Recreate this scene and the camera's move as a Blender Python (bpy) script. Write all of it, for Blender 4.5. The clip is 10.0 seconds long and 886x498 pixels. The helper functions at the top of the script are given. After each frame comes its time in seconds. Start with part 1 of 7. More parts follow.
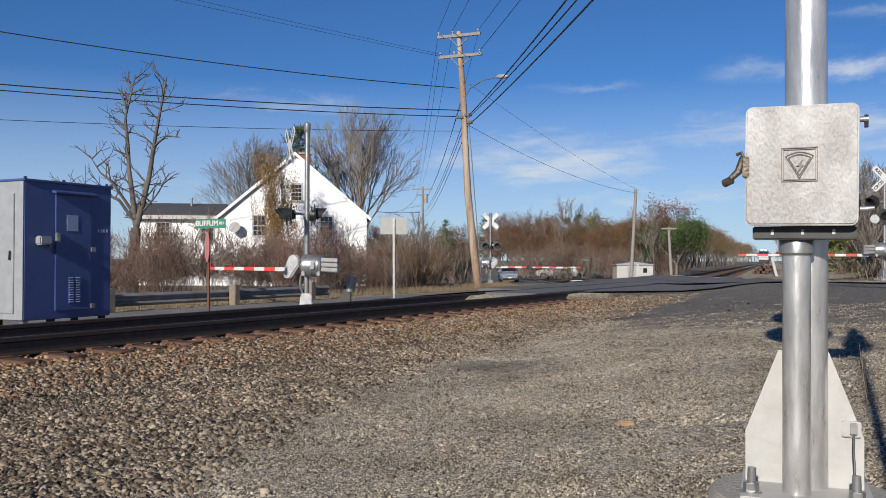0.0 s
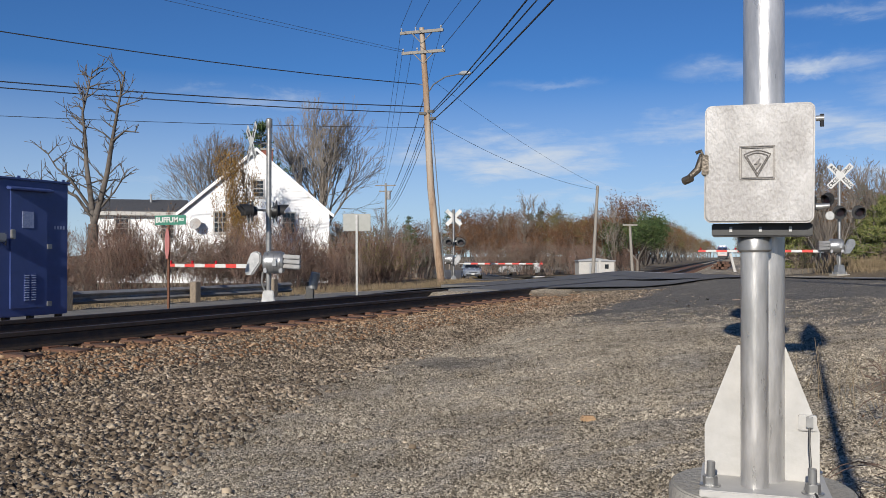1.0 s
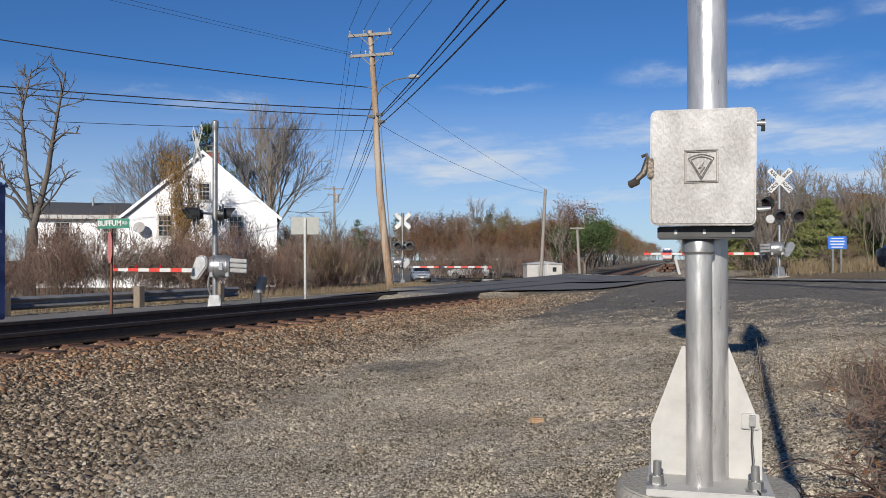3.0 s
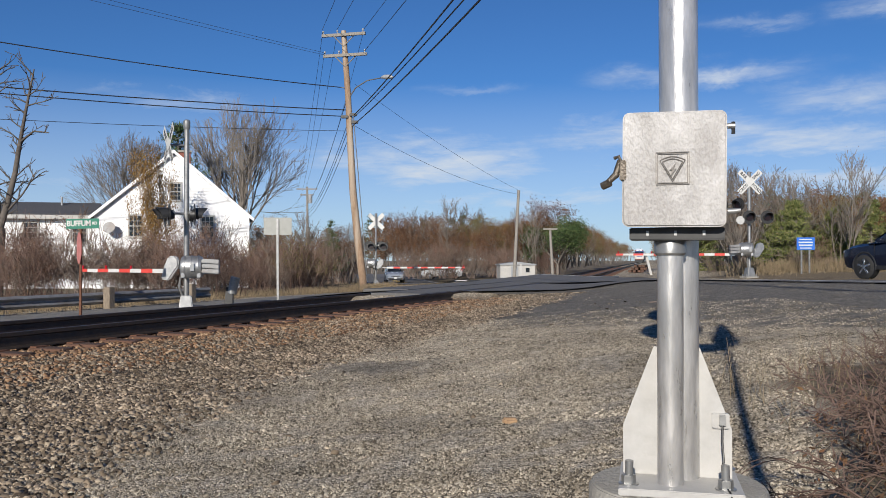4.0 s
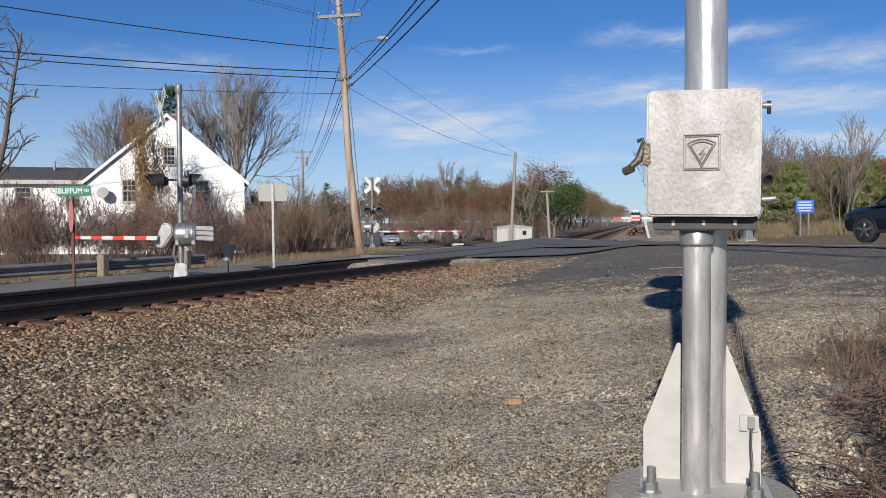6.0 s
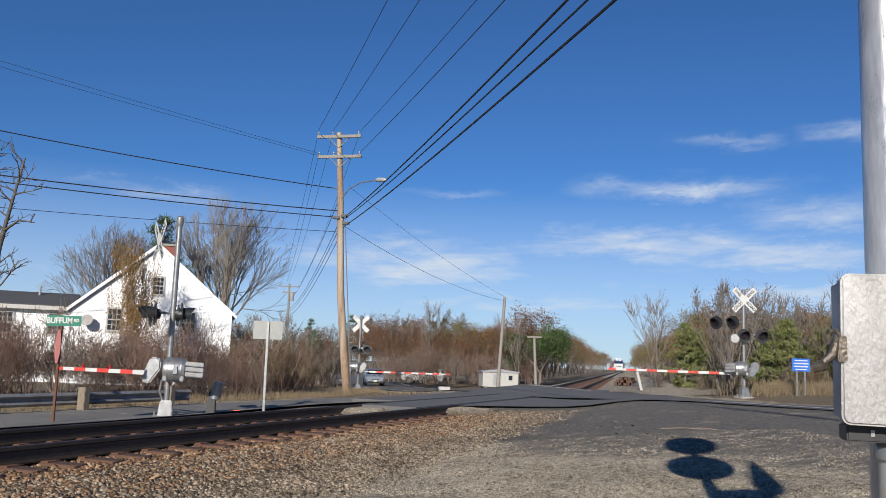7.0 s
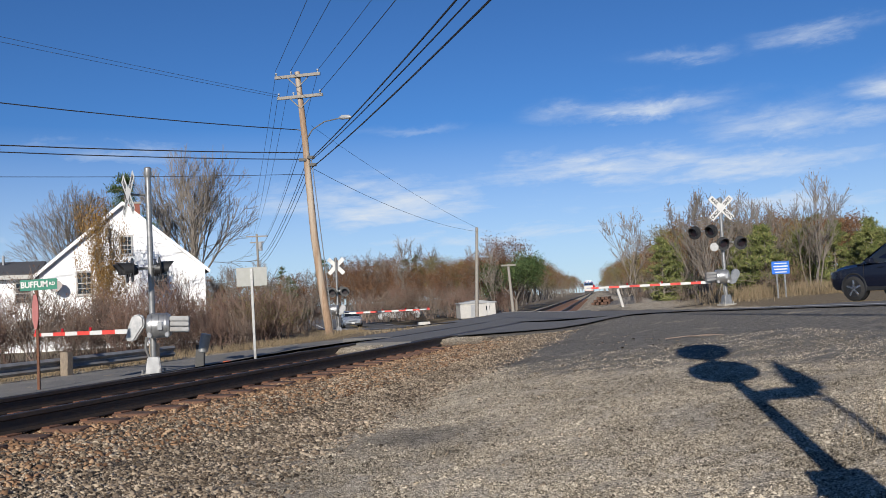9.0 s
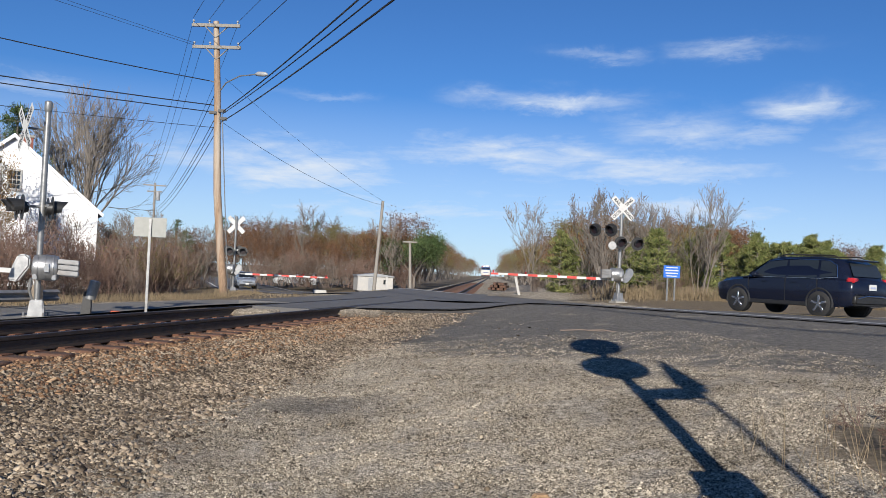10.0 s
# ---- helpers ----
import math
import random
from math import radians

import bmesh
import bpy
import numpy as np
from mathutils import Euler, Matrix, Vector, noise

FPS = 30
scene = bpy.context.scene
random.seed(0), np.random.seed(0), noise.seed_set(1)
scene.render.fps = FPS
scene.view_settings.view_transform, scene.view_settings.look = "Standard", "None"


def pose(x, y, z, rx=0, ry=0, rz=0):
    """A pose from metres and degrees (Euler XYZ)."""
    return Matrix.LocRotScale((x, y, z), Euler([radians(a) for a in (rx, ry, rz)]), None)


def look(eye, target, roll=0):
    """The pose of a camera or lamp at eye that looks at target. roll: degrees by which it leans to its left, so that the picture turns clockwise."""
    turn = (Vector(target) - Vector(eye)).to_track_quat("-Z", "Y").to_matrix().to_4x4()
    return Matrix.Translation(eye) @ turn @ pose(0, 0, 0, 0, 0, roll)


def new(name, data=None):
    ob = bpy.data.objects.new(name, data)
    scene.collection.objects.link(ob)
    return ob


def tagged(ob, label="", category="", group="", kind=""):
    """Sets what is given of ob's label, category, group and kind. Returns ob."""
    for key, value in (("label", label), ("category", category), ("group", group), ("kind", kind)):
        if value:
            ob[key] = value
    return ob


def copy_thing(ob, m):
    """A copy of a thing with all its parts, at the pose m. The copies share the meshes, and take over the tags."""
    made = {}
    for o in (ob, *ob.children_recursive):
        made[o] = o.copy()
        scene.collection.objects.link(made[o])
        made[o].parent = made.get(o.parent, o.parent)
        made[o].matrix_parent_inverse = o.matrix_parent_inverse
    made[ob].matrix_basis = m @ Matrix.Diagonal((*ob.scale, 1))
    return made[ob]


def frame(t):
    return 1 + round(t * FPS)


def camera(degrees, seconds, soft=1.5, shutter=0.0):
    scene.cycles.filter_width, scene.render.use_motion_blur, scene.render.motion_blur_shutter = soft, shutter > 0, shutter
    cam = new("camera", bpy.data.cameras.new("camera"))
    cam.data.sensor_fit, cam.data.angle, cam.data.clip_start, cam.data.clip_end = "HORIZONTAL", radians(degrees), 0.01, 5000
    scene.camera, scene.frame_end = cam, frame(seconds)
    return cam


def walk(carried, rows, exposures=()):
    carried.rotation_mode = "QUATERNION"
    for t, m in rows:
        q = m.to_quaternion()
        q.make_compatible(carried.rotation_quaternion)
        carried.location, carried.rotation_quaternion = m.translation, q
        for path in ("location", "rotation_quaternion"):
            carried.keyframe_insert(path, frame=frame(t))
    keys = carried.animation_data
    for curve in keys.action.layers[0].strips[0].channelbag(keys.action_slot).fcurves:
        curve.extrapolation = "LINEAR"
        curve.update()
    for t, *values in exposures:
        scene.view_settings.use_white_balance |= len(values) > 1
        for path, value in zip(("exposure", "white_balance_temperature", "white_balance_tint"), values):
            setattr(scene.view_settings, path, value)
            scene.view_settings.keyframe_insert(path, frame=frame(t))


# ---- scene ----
cam = camera(54.0, 10.0, 0.8)
PATH = [
    (0.0, (0.001, -0.005, 1.197), (-0.273, 1.976, 1.221), 0.21),
    (0.5, (0.002, 0.002, 1.199), (-0.211, 1.991, 1.215), 0.17),
    (1.0, (0.002, -0.001, 1.2), (-0.188, 1.99, 1.216), 0.12),
    (1.5, (0.002, -0.004, 1.198), (-0.184, 1.987, 1.215), 0.01),
    (2.0, (-0.0, -0.001, 1.199), (-0.15, 1.993, 1.22), 0.03),
    (2.5, (-0.0, -0.003, 1.2), (-0.121, 1.993, 1.226), -0.13),
    (3.0, (0.001, 0.004, 1.198), (-0.072, 2.003, 1.222), -0.04),
    (4.5, (0.0, 0.0, 1.2), (-0.0, 2.0, 1.226), 0.00),
    (5.0, (-0.002, -0.001, 1.198), (0.003, 1.999, 1.225), 0.09),
    (5.2, (-0.002, 0.002, 1.198), (0.003, 2.002, 1.226), 0.09),
    (6.3, (-0.086, 0.365, 1.37), (-0.106, 2.363, 1.288), -0.77),
    (6.5, (-0.163, 0.444, 1.413), (-0.211, 2.443, 1.366), -1.30),
    (7.0, (-0.462, 0.704, 1.424), (-0.431, 2.687, 1.683), 2.13),
    (7.5, (-0.665, 0.87, 1.387), (-0.538, 2.845, 1.672), -4.57),
    (8.0, (-0.771, 1.126, 1.351), (-0.611, 3.098, 1.647), -5.95),
    (8.5, (-0.878, 1.179, 1.343), (-0.796, 3.16, 1.609), -5.68),
    (9.0, (-0.903, 1.263, 1.306), (-0.791, 3.256, 1.42), -2.94),
    (9.5, (-1.006, 1.251, 1.323), (-0.889, 3.246, 1.404), -0.05),
    (10.0, (-1.029, 1.284, 1.325), (-0.691, 3.254, 1.381), 2.80),
]
walk(cam, [(t, look(e, g, r)) for t, e, g, r in PATH], [(0, 0.15), (6.3, 0.2), (7.0, 0.24), (8.0, 0.18), (8.5, 0.28), (9.2, 0.3), (10, 0.4)])

# ---- world, sun ----
SUN_EL, SUN_AZ = radians(23.0), radians(180 + 14.2)   # the sun stands behind the first view, a little to its left
world = bpy.data.worlds.new("world")
scene.world = world
world.use_nodes = True
wn, wl = world.node_tree.nodes, world.node_tree.links
wn.clear()
w_out = wn.new("ShaderNodeOutputWorld")
w_bg = wn.new("ShaderNodeBackground")
w_sky = wn.new("ShaderNodeTexSky")
w_sky.sky_type = "NISHITA"
w_sky.sun_disc = False
w_sky.sun_elevation, w_sky.sun_rotation = SUN_EL, SUN_AZ
w_sky.air_density, w_sky.dust_density, w_sky.ozone_density = 0.8, 0.0, 3.0
w_bg.inputs["Strength"].default_value = 0.058
# streaks and banks of thin cloud, each by its bearing, height, breadth, depth and thickness in degrees
w_tc = wn.new("ShaderNodeTexCoord")
w_sep = wn.new("ShaderNodeSeparateXYZ")
wl.new(w_tc.outputs["Generated"], w_sep.inputs[0])


def sky_math(op, a, b=0.0, c=None):
    nd = wn.new("ShaderNodeMath"); nd.operation = op
    for k, q in enumerate((a, b) if c is None else (a, b, c)):
        if isinstance(q, (int, float)):
            nd.inputs[k].default_value = q
        else:
            wl.new(q, nd.inputs[k])
    return nd.outputs[0]


w_az = sky_math("MULTIPLY", sky_math("ARCTAN2", w_sep.outputs["X"], w_sep.outputs["Y"]), 57.2958)
w_el = sky_math("MULTIPLY", sky_math("ARCSINE", w_sep.outputs["Z"]), 57.2958)


def sky_noise(sx, sy, scale, detail, shift):
    cb = wn.new("ShaderNodeCombineXYZ")
    wl.new(sky_math("MULTIPLY", w_az, sx), cb.inputs[0])
    wl.new(sky_math("ADD", sky_math("MULTIPLY", w_el, sy), sky_math("MULTIPLY", w_az, -0.012)), cb.inputs[1])
    cb.inputs[2].default_value = shift
    nz = wn.new("ShaderNodeTexNoise")
    nz.inputs["Scale"].default_value, nz.inputs["Detail"].default_value, nz.inputs["Roughness"].default_value = scale, detail, 0.62
    nz.inputs["Distortion"].default_value = 0.4
    wl.new(cb.outputs[0], nz.inputs["Vector"])
    return nz.outputs[0]


w_az2 = sky_math("ADD", w_az, sky_math("MULTIPLY", sky_math("SUBTRACT", sky_noise(0.12, 0.3, 1.6, 5, 3.0), 0.5), 7.0))
w_el2 = sky_math("ADD", w_el, sky_math("MULTIPLY", sky_math("SUBTRACT", sky_noise(0.16, 0.4, 1.6, 6, 7.0), 0.5), 2.6))
w_sum = None
for bearing, height, broad, deep, thick in ((16.5, 11.4, 4.2, 0.55, 0.95), (19.5, 14.6, 2.2, 0.35, 0.35), (24.5, 9.7, 4.0, 1.0, 0.7), (28, 14.7, 3.0, 0.4, 0.5), (32.5, 11.0, 2.2, 0.8, 0.9), (29, 9.4, 2.5, 0.7, 0.65),
                                            (14, 8.0, 8.0, 1.1, 0.95), (-1, 6.2, 10, 1.8, 0.95), (22, 7.3, 9.0, 1.0, 0.9), (-17, 10.0, 5.0, 0.5, 0.45), (-24, 4.6, 4.5, 0.6, 0.45), (24, 4.6, 10, 1.2, 0.85),
                                            (6, 3.8, 14, 1.2, 0.75), (2, 11.0, 2.6, 0.35, 0.3), (12, 5.0, 26, 3.0, 0.42), (41, 8.0, 8.0, 2.0, 0.6), (-44, 7.0, 10, 1.5, 0.5), (75, 6.0, 14, 2.0, 0.5), (-85, 9.0, 16, 2.5, 0.5), (140, 8.0, 20, 2.5, 0.5), (-150, 6.0, 20, 2.0, 0.5)):
    p = sky_math("POWER", sky_math("DIVIDE", sky_math("SUBTRACT", w_az2, bearing), broad), 2.0)
    q = sky_math("POWER", sky_math("DIVIDE", sky_math("SUBTRACT", w_el2, height), deep), 2.0)
    w_one = sky_math("MULTIPLY", sky_math("EXPONENT", sky_math("MULTIPLY", sky_math("ADD", p, q), -1.0)), thick)
    w_sum = w_one if w_sum is None else sky_math("MAXIMUM", w_sum, w_one)
w_r1 = wn.new("ShaderNodeMapRange")
w_r1.inputs[1].default_value, w_r1.inputs[2].default_value, w_r1.inputs[3].default_value, w_r1.inputs[4].default_value = 0.34, 0.66, 0.40, 1.05
wl.new(sky_noise(0.10, 0.55, 2.2, 9, 0.0), w_r1.inputs[0])
w_m = wn.new("ShaderNodeMath"); w_m.operation = "MULTIPLY"; w_m.use_clamp = True
wl.new(w_sum, w_m.inputs[0]); wl.new(w_r1.outputs[0], w_m.inputs[1])
# thin haze towards the horizon
w_haze = wn.new("ShaderNodeMapRange")
w_haze.inputs[1].default_value, w_haze.inputs[2].default_value = 0.20, 0.0
w_haze.inputs[3].default_value, w_haze.inputs[4].default_value = 0.0, 0.62
wl.new(w_sep.outputs["Z"], w_haze.inputs[0])
w_max = wn.new("ShaderNodeMath"); w_max.operation = "MAXIMUM"
wl.new(w_m.outputs[0], w_max.inputs[0]); wl.new(w_haze.outputs[0], w_max.inputs[1])
w_mix = wn.new("ShaderNodeMix"); w_mix.data_type = "RGBA"
wl.new(w_max.outputs[0], w_mix.inputs[0]); w_tint = wn.new("ShaderNodeMix"); w_tint.data_type = "RGBA"; w_tint.blend_type = "MULTIPLY"
w_tint.inputs[0].default_value = 1.0
w_tint.inputs[7].default_value = (0.50, 0.89, 1.33, 1)
wl.new(w_sky.outputs[0], w_tint.inputs[6]); wl.new(w_tint.outputs[2], w_mix.inputs[6])
w_mix.inputs[7].default_value = (9.7, 10.7, 12.0, 1)
wl.new(w_mix.outputs[2], w_bg.inputs[0]); wl.new(w_bg.outputs[0], w_out.inputs[0])
sun_data = bpy.data.lights.new("sun", "SUN")
sun_data.energy, sun_data.angle, sun_data.color = 4.9, radians(0.5), (1.0, 0.94, 0.85)
sun = new("sun", sun_data)
sun.matrix_world = look((0, 0, 40), (40 * math.sin(radians(14.2)), 40 * math.cos(radians(14.2)), 40 - 40 * math.tan(SUN_EL)))

# ---- mesh building ----
class Geo:
    """Gathers vertices and faces of one mesh."""
    def __init__(self):
        self.v, self.f = [], []

    def add(self, verts, faces):
        n = len(self.v)
        self.v += [tuple(p) for p in verts]
        self.f += [tuple(i + n for i in q) for q in faces]
        return self

    def box(self, c, s, rot=(0, 0, 0), taper=1.0):
        m = pose(*c, *rot)
        x, y, z = (a / 2 for a in s)
        k = taper
        p = [(-x, -y, -z), (x, -y, -z), (x, y, -z), (-x, y, -z), (-x * k, -y * k, z), (x * k, -y * k, z), (x * k, y * k, z), (-x * k, y * k, z)]
        return self.add([m @ Vector(q) for q in p], [(3, 2, 1, 0), (4, 5, 6, 7), (0, 1, 5, 4), (1, 2, 6, 5), (2, 3, 7, 6), (3, 0, 4, 7)])

    def tube(self, pts, radii, n=10, caps=True):
        pts = [Vector(p) for p in pts]
        if not isinstance(radii, (list, tuple)):
            radii = [radii] * len(pts)
        rings, prev = [], None
        for i, p in enumerate(pts):
            d = (pts[min(i + 1, len(pts) - 1)] - pts[max(i - 1, 0)]).normalized()
            a = prev if prev else (Vector((0, 0, 1)) if abs(d.z) < 0.9 else Vector((1, 0, 0)))
            u = (a - d * a.dot(d)).normalized()
            prev = u
            w = d.cross(u)
            rings.append([p + (u * math.cos(2 * math.pi * k / n) + w * math.sin(2 * math.pi * k / n)) * radii[i] for k in range(n)])
        faces = [(i * n + k, i * n + (k + 1) % n, (i + 1) * n + (k + 1) % n, (i + 1) * n + k) for i in range(len(pts) - 1) for k in range(n)]
        if caps:
            faces += [tuple(range(n - 1, -1, -1)), tuple((len(pts) - 1) * n + k for k in range(n))]
        return self.add([p for r in rings for p in r], faces)

    def prism(self, outline, depth, m=Matrix()):
        """An outline in x, z pushed along +y by depth, under the pose m."""
        n = len(outline)
        v = [m @ Vector((x, 0, z)) for x, z in outline] + [m @ Vector((x, depth, z)) for x, z in outline]
        return self.add(v, [tuple(range(n)), tuple(range(2 * n - 1, n - 1, -1))] + [((k + 1) % n, k, n + k, n + (k + 1) % n) for k in range(n)])

    def mesh(self, name, mat, bevel=0.0, segments=2, smooth=40):
        me = bpy.data.meshes.new(name)
        me.from_pydata(self.v, [], self.f)
        bm = bmesh.new()
        bm.from_mesh(me)
        bmesh.ops.recalc_face_normals(bm, faces=bm.faces)
        if bevel:
            sharp = [e for e in bm.edges if len(e.link_faces) == 2 and e.calc_face_angle(0) > 0.5]
            bmesh.ops.bevel(bm, geom=sharp, offset=bevel, segments=segments, affect="EDGES", clamp_overlap=True)
        bm.to_mesh(me)
        bm.free()
        if smooth:
            me.polygons.foreach_set("use_smooth", [True] * len(me.polygons))
            me.set_sharp_from_angle(angle=radians(smooth))
        for x in (mat if isinstance(mat, (list, tuple)) else [mat]):
            me.materials.append(x)
        return me


def raw_mesh(name, verts, faces, mat, smooth=False):
    """A mesh straight from arrays; faces all of one size."""
    verts, faces = np.asarray(verts, dtype=np.float32), np.asarray(faces, dtype=np.int32)
    me = bpy.data.meshes.new(name)
    k = faces.shape[1]
    me.vertices.add(len(verts)); me.vertices.foreach_set("co", verts.ravel())
    me.loops.add(faces.size); me.loops.foreach_set("vertex_index", faces.ravel())
    me.polygons.add(len(faces)); me.polygons.foreach_set("loop_start", np.arange(0, faces.size, k, dtype=np.int32))
    me.update(calc_edges=True)
    me.validate()
    if smooth:
        me.polygons.foreach_set("use_smooth", [True] * len(me.polygons))
    me.materials.append(mat)
    return me


def thing(name, label, category, m=None, group="", kind=""):
    ob = new(name)
    ob.empty_display_size = 0.1
    if m is not None:
        ob.matrix_basis = m
    return tagged(ob, label, category, group, kind)


def part(name, me, parent, label=""):
    ob = new(name, me)
    ob.parent = parent
    return tagged(ob, label)


def single(name, me, label, category, m=None, group="", kind=""):
    ob = new(name, me)
    if m is not None:
        ob.matrix_basis = m
    return tagged(ob, label, category, group, kind)


# ---- materials ----
def material(name, base, second=None, scale=5.0, rough=0.7, metal=0.0, bump=0.0, bump_scale=40.0, third=None, third_scale=0.6, third_amount=0.5, rough_var=0.1, detail=6, stretch=(1, 1, 1), random=0.0):
    """Base colour broken by a fine noise (second) and a broad one (third), with bump."""
    mt = bpy.data.materials.new(name)
    mt.use_nodes = True
    n, l = mt.node_tree.nodes, mt.node_tree.links
    b = n["Principled BSDF"]
    tc = n.new("ShaderNodeTexCoord")
    mp = n.new("ShaderNodeMapping")
    mp.inputs["Scale"].default_value = stretch
    l.new(tc.outputs["Object"], mp.inputs[0])
    n1 = n.new("ShaderNodeTexNoise")
    n1.inputs["Scale"].default_value, n1.inputs["Detail"].default_value, n1.inputs["Roughness"].default_value = scale, detail, 0.65
    l.new(mp.outputs[0], n1.inputs["Vector"])
    r1 = n.new("ShaderNodeValToRGB")
    r1.color_ramp.elements[0].position, r1.color_ramp.elements[1].position = 0.35, 0.66
    r1.color_ramp.elements[0].color = (*(second or base), 1)
    r1.color_ramp.elements[1].color = (*base, 1)
    l.new(n1.outputs[0], r1.inputs[0])
    col = r1.outputs[0]
    if third:
        n2 = n.new("ShaderNodeTexNoise")
        n2.inputs["Scale"].default_value, n2.inputs["Detail"].default_value = third_scale, 4
        l.new(mp.outputs[0], n2.inputs["Vector"])
        mr = n.new("ShaderNodeMapRange")
        mr.inputs[1].default_value, mr.inputs[2].default_value = 0.45, 0.68
        mr.inputs[4].default_value = third_amount
        l.new(n2.outputs[0], mr.inputs[0])
        mx = n.new("ShaderNodeMix"); mx.data_type = "RGBA"
        l.new(mr.outputs[0], mx.inputs[0]); l.new(col, mx.inputs[6]); mx.inputs[7].default_value = (*third, 1)
        col = mx.outputs[2]
    if random:
        for_random = n.new("ShaderNodeNewGeometry").outputs["Random Per Island"]
        mr2 = n.new("ShaderNodeMapRange")
        mr2.inputs[3].default_value, mr2.inputs[4].default_value = 1 - random, 1 + random
        l.new(for_random, mr2.inputs[0])
        hs = n.new("ShaderNodeHueSaturation")
        l.new(mr2.outputs[0], hs.inputs["Value"]); l.new(col, hs.inputs["Color"])
        col = hs.outputs[0]
    l.new(col, b.inputs["Base Color"])
    b.inputs["Metallic"].default_value = metal
    rr = n.new("ShaderNodeMapRange")
    rr.inputs[3].default_value, rr.inputs[4].default_value = max(rough - rough_var, 0.02), min(rough + rough_var, 1)
    l.new(n1.outputs[0], rr.inputs[0]); l.new(rr.outputs[0], b.inputs["Roughness"])
    if bump:
        n3 = n.new("ShaderNodeTexNoise")
        n3.inputs["Scale"].default_value, n3.inputs["Detail"].default_value = bump_scale, 5
        l.new(mp.outputs[0], n3.inputs["Vector"])
        bp = n.new("ShaderNodeBump")
        bp.inputs["Strength"].default_value, bp.inputs["Distance"].default_value = bump, 0.02
        l.new(n3.outputs[0], bp.inputs["Height"]); l.new(bp.outputs[0], b.inputs["Normal"])
    return mt


def leaf_material(name, a, b_, c, rough=0.6, broad=0.0):
    """Foliage, each leaf of its own shade."""
    mt = bpy.data.materials.new(name)
    mt.use_nodes = True
    n, l = mt.node_tree.nodes, mt.node_tree.links
    b = n["Principled BSDF"]
    r = n.new("ShaderNodeValToRGB")
    r.color_ramp.elements[0].color, r.color_ramp.elements[1].color = (*a, 1), (*c, 1)
    e = r.color_ramp.elements.new(0.5); e.color = (*b_, 1)
    l.new(n.new("ShaderNodeNewGeometry").outputs["Random Per Island"], r.inputs[0])
    col = r.outputs[0]
    if broad:
        nz = n.new("ShaderNodeTexNoise"); nz.inputs["Scale"].default_value, nz.inputs["Detail"].default_value = 0.9, 5
        l.new(n.new("ShaderNodeTexCoord").outputs["Object"], nz.inputs["Vector"])
        mr = n.new("ShaderNodeMapRange")
        mr.inputs[1].default_value, mr.inputs[2].default_value, mr.inputs[3].default_value, mr.inputs[4].default_value = 0.36, 0.64, 1 - broad, 1 + broad * 0.6
        hs = n.new("ShaderNodeHueSaturation")
        l.new(nz.outputs[0], mr.inputs[0]); l.new(mr.outputs[0], hs.inputs["Value"]); l.new(col, hs.inputs["Color"])
        col = hs.outputs[0]
    l.new(col, b.inputs["Base Color"])
    b.inputs["Roughness"].default_value = rough
    b.inputs["Specular IOR Level"].default_value = 0.2
    return mt


